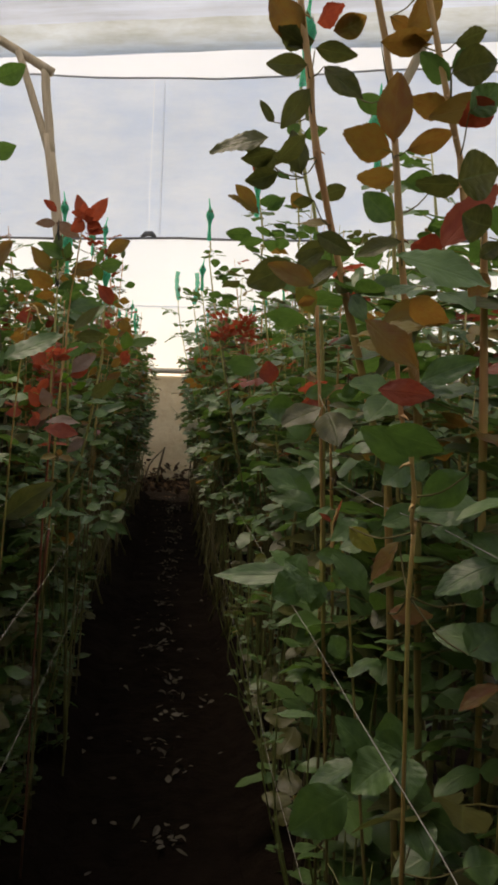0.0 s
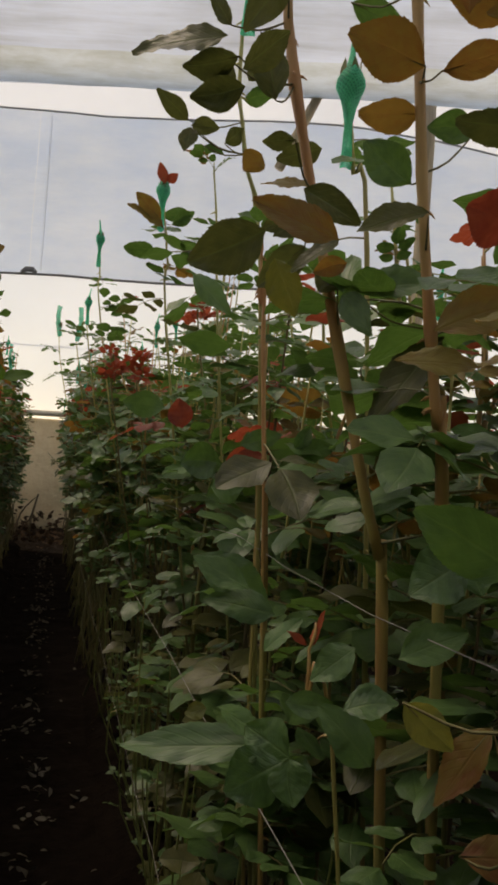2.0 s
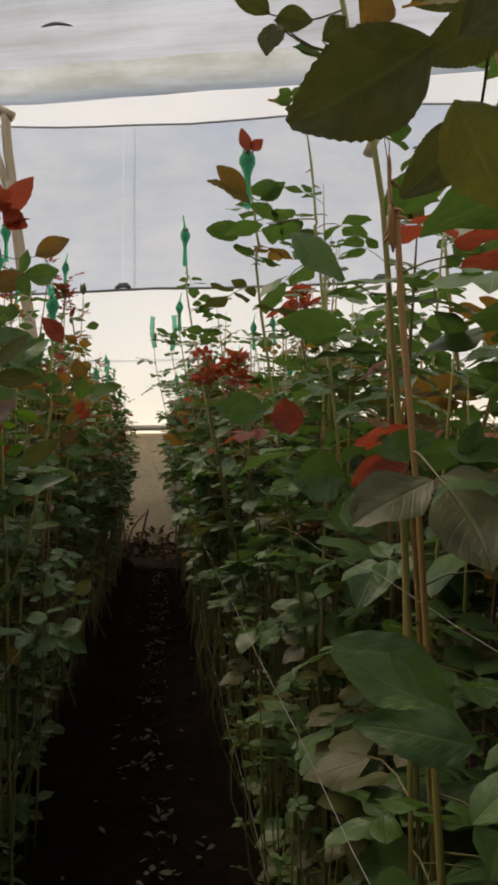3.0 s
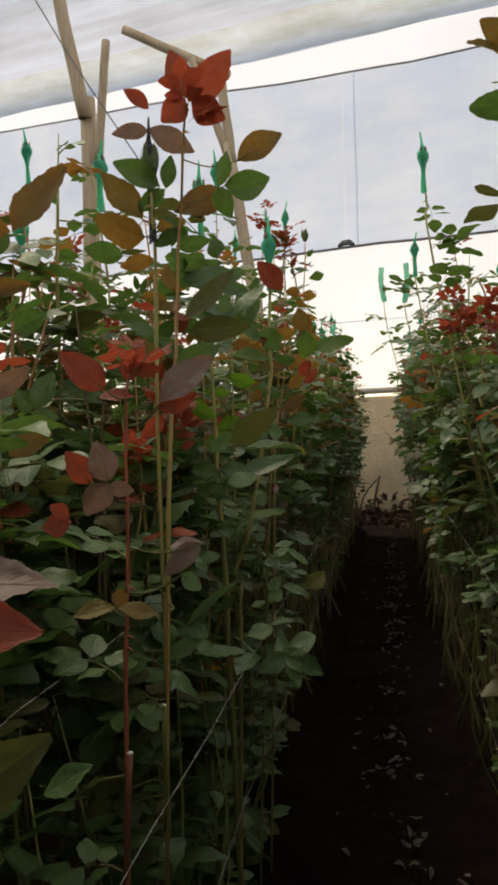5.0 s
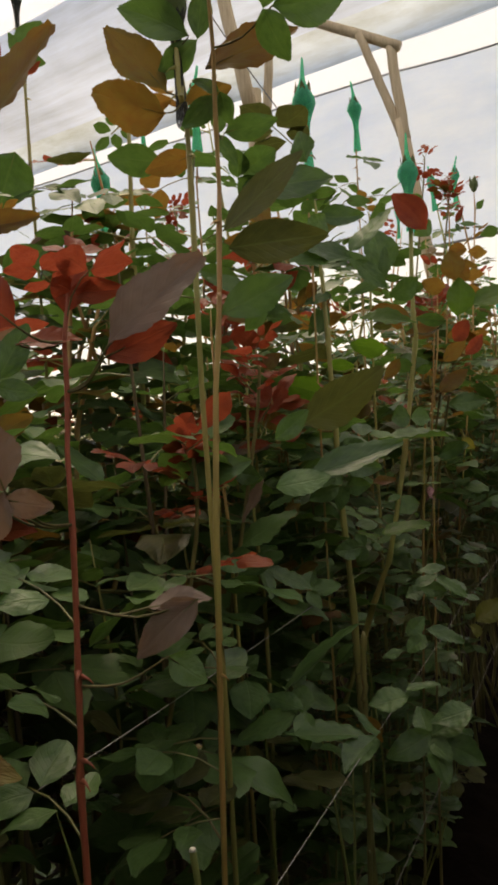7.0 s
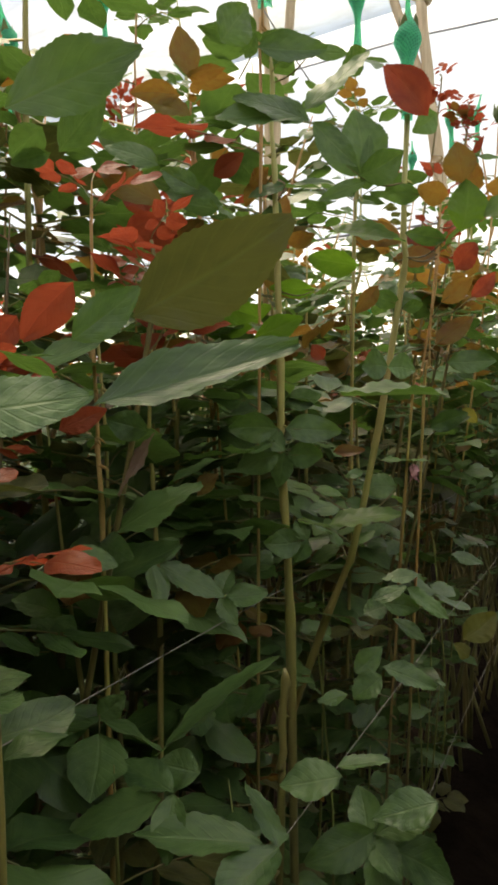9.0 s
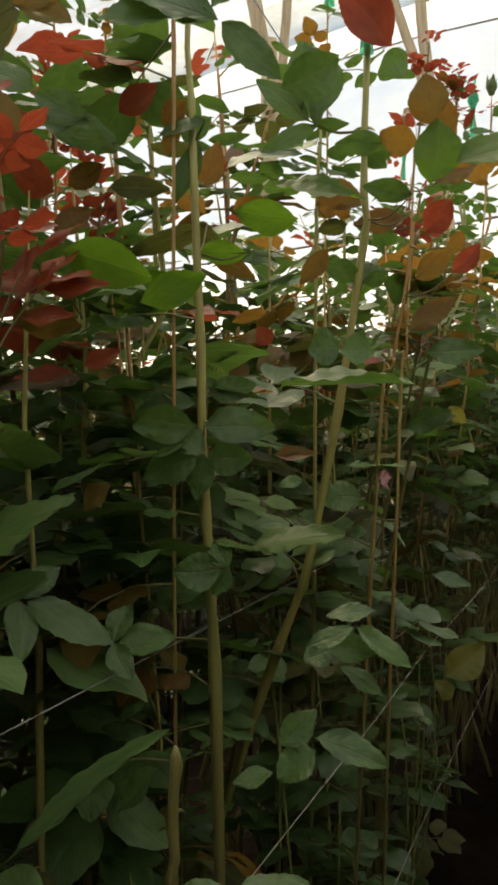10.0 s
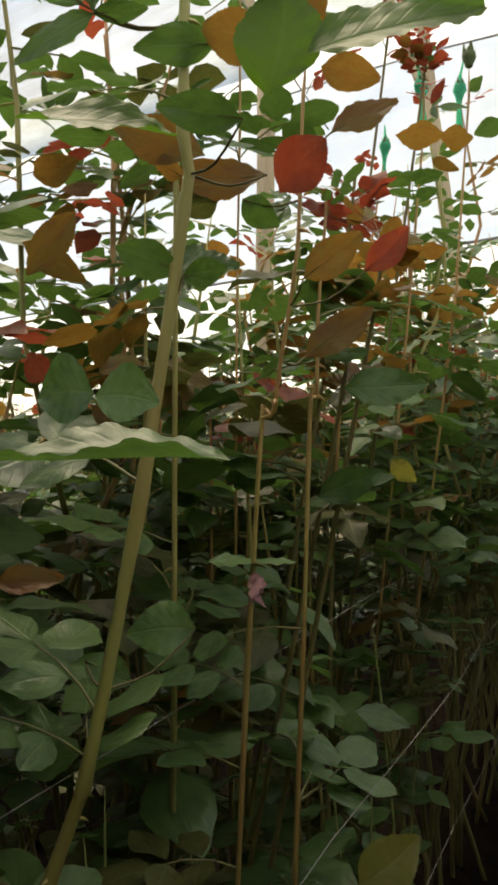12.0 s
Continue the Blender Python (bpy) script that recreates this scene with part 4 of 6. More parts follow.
blade(c, 'olive', (0.168, 0.900, 1.301), (0.137, 0.906, 1.277), 0.020, (-0.48, -0.76, 0.43))
blade(c, 'bronze', (0.121, 0.760, 1.261), (0.079, 0.768, 1.278), 0.023, (-0.04, -0.94, 0.34))
blade(c, 'bronze', (0.119, 0.740, 1.245), (0.104, 0.743, 1.239), 0.010, (-0.09, -0.97, -0.24))
blade(c, 'olive', (0.202, 1.000, 1.289), (0.184, 1.003, 1.306), 0.023, (-0.38, -0.89, -0.24))
blade(c, 'olive', (0.146, 0.950, 1.381), (0.123, 0.954, 1.377), 0.015, (-0.10, -0.89, -0.44))
c = cane('tall rose bush with green leaves and red young shoots', STEM_RED, 0.0062, 0.0092, (0.362, 1.027, 0.060), (0.282, 0.960, 1.108), (0.267, 0.950, 1.191), (0.248, 0.950, 1.334), (0.224, 0.940, 1.512), (0.187, 0.930, 1.661), net=None, leafy=(0.2, 1.25, 0.05, 0.8))
blade(c, 'bronze', (0.220, 0.900, 1.425), (0.167, 0.912, 1.443), 0.041, (-0.32, -0.88, -0.35))
blade(c, 'bronze', (0.241, 0.920, 1.434), (0.290, 0.908, 1.453), 0.027, (-0.33, -0.90, 0.28))
blade(c, 'bronze', (0.193, 0.784, 1.397), (0.194, 0.782, 1.463), 0.034, (-0.35, -0.94, -0.01))
blade(c, 'bronze', (0.241, 0.950, 1.416), (0.196, 0.961, 1.411), 0.028, (-0.19, -0.93, -0.31))
blade(c, 'green', (0.245, 0.970, 1.369), (0.208, 0.978, 1.400), 0.034, (-0.38, -0.90, -0.21))
blade(c, 'olive', (0.243, 0.930, 1.337), (0.194, 0.942, 1.320), 0.026, (-0.33, -0.89, 0.33))
blade(c, 'bronze', (0.192, 0.800, 1.229), (0.244, 0.787, 1.250), 0.029, (-0.38, -0.82, 0.43))
blade(c, 'bronze', (0.170, 0.800, 1.211), (0.217, 0.789, 1.212), 0.024, (-0.20, -0.78, 0.59))
blade(c, 'green', (0.286, 0.950, 1.410), (0.250, 0.958, 1.409), 0.026, (-0.22, -0.93, -0.31))
blade(c, 'olive', (0.295, 1.000, 1.261), (0.232, 1.016, 1.188), 0.049, (-0.70, -0.51, 0.50))
blade(c, 'green', (0.197, 1.000, 1.516), (0.240, 0.990, 1.499), 0.024, (-0.12, -0.96, 0.24))
blade(c, 'olive', (0.241, 1.000, 1.151), (0.277, 0.991, 1.170), 0.033, (-0.26, -0.96, 0.04))
blade(c, 'bronze', (0.202, 0.900, 1.539), (0.255, 0.887, 1.546), 0.033, (-0.15, -0.87, -0.46))
blade(c, 'green', (0.208, 0.980, 1.284), (0.272, 0.965, 1.297), 0.033, (-0.31, -0.69, 0.66))
blade(c, 'bronze', (0.222, 0.900, 1.548), (0.254, 0.893, 1.534), 0.019, (-0.38, -0.81, -0.45))
c = cane('tall rose bush with green leaves and red young shoots', STEM_RED, 0.0058, 0.0082, (0.418, 1.000, 0.060), (0.338, 0.920, 1.289), (0.308, 0.900, 1.362), (0.289, 0.900, 1.443), (0.236, 0.900, 1.650), net=None, leafy=(0.2, 1.25, 0.05, 0.8))
blade(c, 'olive', (0.300, 0.900, 1.398), (0.251, 0.912, 1.395), 0.030, (-0.20, -0.93, -0.30))
blade(c, 'bronze', (0.314, 0.860, 1.469), (0.252, 0.875, 1.456), 0.032, (-0.28, -0.92, 0.26))
blade(c, 'red', (0.312, 0.850, 1.467), (0.281, 0.858, 1.443), 0.032, (-0.12, -0.98, -0.17))
blade(c, 'green', (0.273, 0.880, 1.510), (0.299, 0.873, 1.527), 0.021, (-0.07, -0.96, -0.27))
blade(c, 'olive', (0.276, 0.880, 1.535), (0.308, 0.872, 1.545), 0.029, (-0.10, -0.91, -0.40))
blade(c, 'red', (0.263, 0.850, 1.316), (0.312, 0.837, 1.384), 0.042, (-0.76, -0.46, 0.46))
blade(c, 'red', (0.263, 0.840, 1.305), (0.231, 0.847, 1.316), 0.040, (-0.30, -0.92, -0.26))
blade(c, 'bronze', (0.296, 0.800, 1.285), (0.279, 0.805, 1.265), 0.025, (-0.29, -0.96, 0.04))
blade(c, 'bronze', (0.199, 0.620, 1.215), (0.131, 0.636, 1.209), 0.035, (-0.20, -0.52, 0.83))
blade(c, 'bronze', (0.122, 0.550, 1.209), (0.158, 0.542, 1.179), 0.024, (0.23, -0.84, 0.49))
blade(c, 'red', (0.140, 0.580, 1.164), (0.178, 0.571, 1.162), 0.020, (-0.12, -0.67, 0.73))
blade(c, 'green', (0.151, 0.600, 1.136), (0.193, 0.590, 1.121), 0.026, (-0.23, -0.97, -0.02))
blade(c, 'bronze', (0.171, 0.620, 1.233), (0.198, 0.614, 1.215), 0.026, (-0.36, -0.91, -0.23))
blade(c, 'olive', (0.322, 0.900, 1.319), (0.345, 0.894, 1.336), 0.020, (-0.22, -0.98, -0.04))
blade(c, 'bronze', (0.302, 0.900, 1.361), (0.323, 0.894, 1.392), 0.025, (-0.25, -0.97, -0.00))
blade(c, 'green', (0.220, 0.750, 1.176), (0.268, 0.738, 1.200), 0.027, (-0.47, -0.56, 0.68))
blade(c, 'bronze', (0.134, 1.000, 1.578), (0.090, 1.006, 1.625), 0.040, (-0.33, -0.92, -0.19))
blade(c, 'red', (0.147, 1.000, 1.598), (0.180, 0.998, 1.619), 0.033, (0.11, -0.96, -0.26))
blade(c, 'olive', (0.135, 1.000, 1.571), (0.100, 1.004, 1.586), 0.033, (-0.24, -0.91, -0.34))
blade(c, 'bronze', (0.167, 1.000, 1.590), (0.206, 0.997, 1.608), 0.030, (0.08, -0.95, -0.30))
blade(c, 'bronze', (0.222, 0.950, 1.589), (0.267, 0.945, 1.565), 0.025, (-0.24, -0.93, -0.27))
blade(c, 'bronze', (0.234, 0.920, 1.564), (0.275, 0.918, 1.603), 0.037, (0.08, -0.99, -0.13))
blade(c, 'green', (0.200, 1.000, 1.609), (0.174, 1.001, 1.588), 0.026, (0.11, -0.97, -0.19))
blade(c, 'olive', (0.265, 0.850, 1.492), (0.311, 0.846, 1.506), 0.040, (0.01, -0.96, -0.29))
blade(c, 'green', (0.285, 0.850, 1.454), (0.318, 0.848, 1.484), 0.034, (-0.00, -1.00, -0.05))
blade(c, 'bronze', (0.283, 0.900, 1.471), (0.234, 0.905, 1.481), 0.030, (-0.16, -0.92, -0.35))
blade(c, 'olive', (0.244, 0.750, 1.358), (0.284, 0.747, 1.370), 0.046, (-0.02, -0.98, -0.18))
blade(c, 'green', (0.178, 0.700, 1.280), (0.259, 0.692, 1.260), 0.042, (0.06, -0.83, 0.56))
blade(c, 'olive', (0.278, 0.750, 1.320), (0.252, 0.753, 1.329), 0.036, (-0.19, -0.95, -0.26))
blade(c, 'green', (0.281, 0.900, 1.506), (0.244, 0.904, 1.529), 0.030, (-0.31, -0.89, -0.34))
c = cane('tall rose bush with green leaves and red young shoots', STEM_RED, 0.0034, 0.0028, (0.250, 0.780, 0.060), (0.207, 0.700, 0.962), (0.200, 0.680, 1.052), (0.193, 0.670, 1.103), (0.180, 0.660, 1.151), (0.172, 0.660, 1.200), net=None, leafy=None)
blade(c, 'green', (0.241, 0.670, 1.101), (0.205, 0.679, 1.073), 0.033, (-0.39, -0.90, 0.21))
blade(c, 'bronze', (0.203, 0.730, 1.034), (0.176, 0.737, 0.997), 0.023, (-0.80, -0.32, 0.51))
blade(c, 'yellow', (0.157, 0.730, 1.046), (0.181, 0.725, 1.025), 0.018, (-0.17, -0.98, 0.06))
blade(c, 'green', (0.215, 0.900, 0.953), (0.179, 0.908, 0.992), 0.033, (-0.14, -0.99, 0.07))
blade(c, 'green', (0.173, 0.850, 1.006), (0.205, 0.842, 1.013), 0.024, (-0.28, -0.93, 0.22))
blade(c, 'bronze', (0.201, 0.750, 0.965), (0.240, 0.740, 0.968), 0.022, (-0.25, -0.91, 0.33))
blade(c, 'green', (0.254, 0.700, 0.987), (0.266, 0.697, 1.002), 0.021, (-0.52, -0.82, 0.25))
blade(c, 'green', (0.159, 0.800, 0.930), (0.173, 0.797, 0.908), 0.022, (-0.11, -0.99, 0.06))
blade(c, 'green', (0.238, 0.750, 1.041), (0.268, 0.743, 1.040), 0.019, (-0.22, -0.96, 0.19))
blade(c, 'green', (0.229, 0.900, 1.024), (0.273, 0.889, 1.047), 0.029, (-0.33, -0.93, 0.19))
blade(c, 'green', (0.247, 0.850, 1.098), (0.214, 0.858, 1.077), 0.040, (-0.32, -0.94, 0.13))
blade(c, 'green', (0.179, 0.780, 0.783), (0.125, 0.783, 0.743), 0.054, (-0.31, -0.89, 0.34))
blade(c, 'green', (0.229, 0.780, 0.816), (0.183, 0.783, 0.783), 0.049, (-0.30, -0.89, 0.35))
blade(c, 'green', (0.242, 0.760, 0.775), (0.304, 0.753, 0.750), 0.045, (0.03, -0.95, 0.32))
blade(c, 'green', (0.204, 0.800, 0.805), (0.172, 0.805, 0.848), 0.039, (-0.01, -0.99, 0.10))
blade(c, 'green', (0.229, 0.800, 0.811), (0.222, 0.803, 0.852), 0.033, (-0.21, -0.98, 0.02))
blade(c, 'green', (0.158, 0.850, 0.830), (0.114, 0.854, 0.833), 0.022, (-0.03, -0.74, 0.67))
blade(c, 'green', (0.265, 0.660, 1.029), (0.215, 0.663, 1.005), 0.034, (-0.19, -0.95, 0.26))
blade(c, 'green', (0.246, 0.660, 0.954), (0.272, 0.659, 0.979), 0.037, (-0.31, -0.90, 0.29))
blade(c, 'bronze', (0.276, 0.660, 0.929), (0.240, 0.662, 0.907), 0.021, (-0.46, -0.56, 0.69))
blade(c, 'green', (0.268, 0.700, 1.068), (0.208, 0.705, 1.067), 0.039, (-0.09, -0.99, 0.11))
blade(c, 'green', (0.224, 0.750, 1.104), (0.169, 0.756, 1.132), 0.036, (-0.13, -0.99, -0.03))
blade(c, 'green', (0.266, 0.700, 0.753), (0.300, 0.697, 0.764), 0.034, (-0.23, -0.84, 0.50))
blade(c, 'green', (0.208, 0.850, 0.783), (0.150, 0.854, 0.757), 0.035, (-0.23, -0.89, 0.38))
blade(c, 'green', (0.156, 1.030, 1.047), (0.111, 1.038, 1.073), 0.026, (0.18, -0.80, 0.57))
blade(c, 'green', (0.178, 1.030, 1.028), (0.121, 1.041, 1.038), 0.033, (-0.15, -0.97, 0.21))
blade(c, 'green', (0.210, 0.930, 1.025), (0.179, 0.936, 1.002), 0.027, (-0.39, -0.87, 0.30))
blade(c, 'green', (0.163, 1.000, 1.005), (0.187, 0.995, 1.034), 0.019, (-0.72, -0.43, 0.54))
blade(c, 'yellow', (0.111, 0.950, 0.977), (0.096, 0.953, 0.972), 0.013, (-0.29, -0.89, 0.36))
blade(c, 'green', (0.167, 0.950, 0.981), (0.201, 0.943, 0.982), 0.020, (-0.19, -0.91, 0.37))
blade(c, 'green', (0.107, 0.900, 0.993), (0.142, 0.894, 0.977), 0.020, (-0.03, -0.95, 0.31))
c = cane('tall rose bush with green leaves and red young shoots', STEM_RED, 0.005, 0.004, (0.281, 1.400, 0.060), (0.252, 1.400, 1.013), (0.243, 1.400, 1.182), net=None, leafy=(0.3, 0.95, 0.05, 0.5))
blade(c, 'red', (0.245, 1.400, 1.162), (0.205, 1.410, 1.138), 0.032, (-0.23, -0.97, -0.01))
blade(c, 'bronze', (0.253, 1.420, 1.171), (0.291, 1.411, 1.190), 0.025, (-0.23, -0.97, -0.02))
blade(c, 'green', (0.245, 1.350, 1.163), (0.293, 1.338, 1.171), 0.031, (-0.23, -0.97, -0.01))
blade(c, 'green', (0.238, 1.450, 1.119), (0.195, 1.461, 1.098), 0.042, (-0.24, -0.97, 0.01))
c = cane('tall rose bush with green leaves and red young shoots', STEM_RED, 0.0045, 0.004, (0.325, 1.420, 0.060), (0.272, 1.420, 1.012), (0.254, 1.420, 1.187), net=None, leafy=None)
blade(c, 'green', (0.141, 0.860, 0.972), (0.108, 0.868, 0.951), 0.037, (-0.36, -0.91, 0.20))
blade(c, 'green', (0.121, 1.100, 1.065), (0.189, 1.085, 1.022), 0.041, (0.20, -0.78, 0.60))
blade(c, 'green', (0.150, 0.900, 0.968), (0.050, 0.926, 0.962), 0.032, (-0.02, -0.75, 0.66))
blade(c, 'green', (0.168, 0.900, 0.961), (0.155, 0.904, 0.927), 0.028, (-0.36, -0.93, 0.04))
c = cane('short red rose shoot with unfolding leaves', STEM_RED, 0.003, 0.002, (0.287, 0.870, 0.060), (0.207, 0.950, 0.932), (0.187, 0.960, 0.980), (0.193, 0.970, 1.034), net=None, leafy=None)
blade(c, 'red', (0.191, 0.970, 1.016), (0.197, 0.968, 1.044), 0.014, (-0.91, -0.39, 0.16))
blade(c, 'red', (0.187, 0.970, 1.017), (0.173, 0.973, 1.028), 0.009, (0.26, -0.80, 0.55))
c = cane('tall rose bush with green leaves and red young shoots', STEM_GREEN, 0.005, 0.0035, (0.313, 1.442, 0.060), (0.233, 1.380, 1.304), (0.193, 1.360, 1.516), (0.180, 1.360, 1.622), (0.185, 1.360, 1.730), net='green', leafy=(0.3, 1.34, 0.07, 0.8))
blade(c, 'olive', (0.123, 1.36, 1.546), (0.081, 1.35, 1.571), 0.024, (-0.4, -0.8, -0.4))
blade(c, 'olive', (0.126, 1.36, 1.541), (0.159, 1.355, 1.54), 0.022, (0.1, -0.9, -0.4))
blade(c, 'olive', (0.126, 1.36, 1.538), (0.119, 1.35, 1.508), 0.025, (-0.3, -0.95, 0.0))
blade(c, 'olive', (0.168, 1.36, 1.525), (0.19, 1.355, 1.544), 0.024, (0.1, -0.95, -0.2))
blade(c, 'green', (0.143, 1.36, 1.519), (0.169, 1.365, 1.515), 0.012, (0.1, -0.6, 0.8))
blade(c, 'green', (0.175, 1.36, 1.581), (0.165, 1.355, 1.601), 0.024, (-0.2, -0.95, -0.2))
blade(c, 'green', (0.186, 1.36, 1.582), (0.225, 1.355, 1.593), 0.026, (0.1, -0.95, -0.3))
blade(c, 'olive', (0.191, 1.36, 1.605), (0.203, 1.355, 1.625), 0.018, (0.2, -0.95, -0.2))
c = cane('tall rose bush with green leaves and red young shoots', STEM_GREEN, 0.005, 0.0035, (0.399, 1.250, 0.060), (0.319, 1.250, 1.343), (0.293, 1.250, 1.478), (0.284, 1.250, 1.555), net='green', leafy=(0.3, 1.72, 0.06, 0.6))
c = cane('tall rose bush with green leaves and red young shoots', STEM_GREEN, 0.005, 0.0035, (0.420, 2.270, 0.060), (0.231, 2.270, 1.397), (0.218, 2.270, 1.584), (0.197, 2.270, 1.723), net='green', leafy=(0.3, 1.72, 0.05, 0.9))
blade(c, 'red', (0.197, 2.250, 1.751), (0.184, 2.252, 1.799), 0.025, (-0.19, -0.98, -0.02))
blade(c, 'red', (0.201, 2.250, 1.757), (0.225, 2.245, 1.776), 0.023, (-0.00, -0.97, -0.26))
blade(c, 'bronze', (0.195, 2.250, 1.670), (0.136, 2.260, 1.727), 0.042, (-0.12, -0.99, 0.06))
blade(c, 'bronze', (0.201, 2.250, 1.653), (0.120, 2.265, 1.702), 0.048, (0.31, -0.63, 0.71))
blade(c, 'green', (0.181, 2.200, 1.592), (0.115, 2.213, 1.582), 0.047, (-0.14, -0.95, -0.26))
blade(c, 'green', (0.224, 2.300, 1.675), (0.276, 2.290, 1.707), 0.036, (-0.05, -0.97, -0.24))
blade(c, 'green', (0.271, 2.300, 1.703), (0.201, 2.314, 1.695), 0.036, (-0.22, -0.93, 0.28))
c = cane('tall rose bush with green leaves and red young shoots', STEM_GREEN, 0.005, 0.0035, (0.420, 3.400, 0.060), (0.142, 3.400, 1.541), (0.118, 3.400, 1.768), (0.110, 3.400, 1.872), net='green', leafy=(0.3, 1.72, 0.05, 0.5))
c = cane('tall rose bush with green leaves and red young shoots', STEM_GREEN, 0.005, 0.0035, (0.420, 5.200, 0.060), (0.125, 5.200, 1.531), (0.093, 5.200, 1.791), net='sleeve', leafy=(0.3, 1.72, 0.05, 0.5))
c = cane('tall rose bush with green leaves and red young shoots', STEM_GREEN, 0.005, 0.0035, (0.420, 5.800, 0.060), (0.036, 5.800, 1.574), (0.000, 5.800, 1.884), net='sleeve', leafy=(0.3, 1.72, 0.05, 0.5))
c = cane('tall rose bush with green leaves and red young shoots', STEM_GREEN, 0.005, 0.0035, (0.420, 4.200, 0.060), (0.133, 4.200, 1.549), (0.112, 4.200, 1.778), net='green', leafy=(0.3, 1.72, 0.05, 0.5))
c = cane('tall rose bush with green leaves and red young shoots', STEM_GREEN, 0.005, 0.0035, (0.420, 1.900, 0.060), (0.279, 1.900, 1.351), (0.262, 1.900, 1.537), (0.247, 1.900, 1.694), net=None, leafy=(0.3, 1.5, 0.05, 1.0))
c = cane('tall rose bush with green leaves and red young shoots', STEM_RED, 0.005, 0.0035, (0.284, 1.250, 0.060), (0.209, 1.250, 1.241), (0.199, 1.250, 1.320), (0.197, 1.250, 1.389), net=None, leafy=(0.3, 1.45, 0.05, 1.0))
c = cane('tall rose bush with green leaves and red young shoots', STEM_RED, 0.005, 0.0035, (0.420, 3.000, 0.060), (0.245, 3.000, 1.329), (0.181, 3.000, 1.490), net=None, leafy=(0.3, 1.3, 0.05, 1.5))
shoots(c, 'red', (0.158, 3.000, 1.456), 7, 0.1, 1)
shoots(c, 'red', (0.232, 2.900, 1.433), 7, 0.12, 2)
shoots(c, 'red', (0.352, 2.600, 1.561), 4, 0.07, 3)
blade(c, 'red', (0.185, 1.650, 1.191), (0.176, 1.651, 1.236), 0.041, (-0.15, -0.99, -0.01))
blade(c, 'green', (0.170, 1.750, 1.226), (0.102, 1.763, 1.232), 0.045, (-0.19, -0.98, -0.05))
blade(c, 'green', (0.210, 1.450, 1.143), (0.158, 1.460, 1.141), 0.050, (-0.19, -0.98, 0.01))
blade(c, 'green', (0.243, 1.600, 1.316), (0.164, 1.615, 1.321), 0.040, (-0.19, -0.98, -0.06))
blade(c, 'red', (0.240, 1.350, 1.157), (0.197, 1.359, 1.144), 0.028, (-0.20, -0.98, 0.02))
blade(c, 'green', (0.199, 1.300, 1.167), (0.245, 1.291, 1.182), 0.025, (-0.32, -0.81, 0.49))
blade(c, 'green', (0.179, 1.350, 1.116), (0.217, 1.343, 1.118), 0.036, (-0.19, -0.98, 0.05))
blade(c, 'green', (0.254, 1.250, 1.166), (0.293, 1.242, 1.170), 0.025, (-0.19, -0.98, -0.00))
blade(c, 'green', (0.161, 1.500, 1.396), (0.218, 1.490, 1.349), 0.037, (0.13, -0.92, 0.36))
c = cane('tall rose bush with green leaves and red young shoots', STEM_GREEN, 0.005, 0.004, (0.563, 1.500, 0.060), (0.483, 1.500, 1.339), (0.453, 1.500, 1.448), net=None, leafy=(0.4, 1.5, 0.05, 1.2))
c = cane('tall rose bush with green leaves and red young shoots', STEM_GREEN, 0.005, 0.0035, (0.860, 2.400, 0.060), (0.959, 2.400, 1.514), (0.951, 2.400, 1.621), net='green', leafy=(0.3, 1.72, 0.05, 1.2))
c = cane('tall rose bush with green leaves and red young shoots', STEM_RED, 0.005, 0.003, (-0.327, 2.100, 0.060), (-0.287, 2.100, 1.037), (-0.271, 2.100, 1.253), (-0.265, 2.100, 1.372), (-0.238, 2.040, 1.505), (-0.224, 2.010, 1.554), net=None, leafy=(0.2, 1.15, 0.05, 0.3))
stub(c, (-0.300, 2.08, 0.66), (-0.271, 1.992, 0.851), 0.0025, SHOOT)
blade(c, 'red', (-0.225, 2.010, 1.558), (-0.242, 2.006, 1.617), 0.032, (0.43, -0.90, 0.07))
blade(c, 'red', (-0.224, 2.010, 1.554), (-0.171, 2.028, 1.616), 0.043, (0.16, -0.98, 0.13))
blade(c, 'red', (-0.227, 2.010, 1.558), (-0.252, 2.001, 1.530), 0.032, (0.45, -0.88, -0.16))
blade(c, 'red', (-0.220, 2.010, 1.553), (-0.183, 2.021, 1.533), 0.036, (0.07, -0.94, -0.33))
blade(c, 'bronze', (-0.175, 2.050, 1.493), (-0.122, 2.070, 1.529), 0.033, (0.14, -0.94, 0.32))
blade(c, 'green', (-0.192, 2.050, 1.465), (-0.138, 2.070, 1.475), 0.038, (0.38, -0.87, -0.32))
blade(c, 'bronze', (-0.262, 2.080, 1.445), (-0.191, 2.107, 1.476), 0.041, (0.05, -0.80, 0.60))
blade(c, 'green', (-0.278, 2.150, 1.418), (-0.233, 2.167, 1.428), 0.024, (0.31, -0.93, 0.20))
blade(c, 'green', (-0.284, 2.200, 1.395), (-0.252, 2.212, 1.416), 0.033, (0.42, -0.90, -0.12))
blade(c, 'green', (-0.285, 2.200, 1.382), (-0.203, 2.230, 1.389), 0.044, (0.18, -0.68, 0.71))
blade(c, 'green', (-0.263, 2.100, 1.431), (-0.289, 2.090, 1.406), 0.021, (0.45, -0.88, -0.12))
blade(c, 'green', (-0.250, 2.300, 1.428), (-0.259, 2.297, 1.461), 0.029, (0.15, -0.99, -0.04))
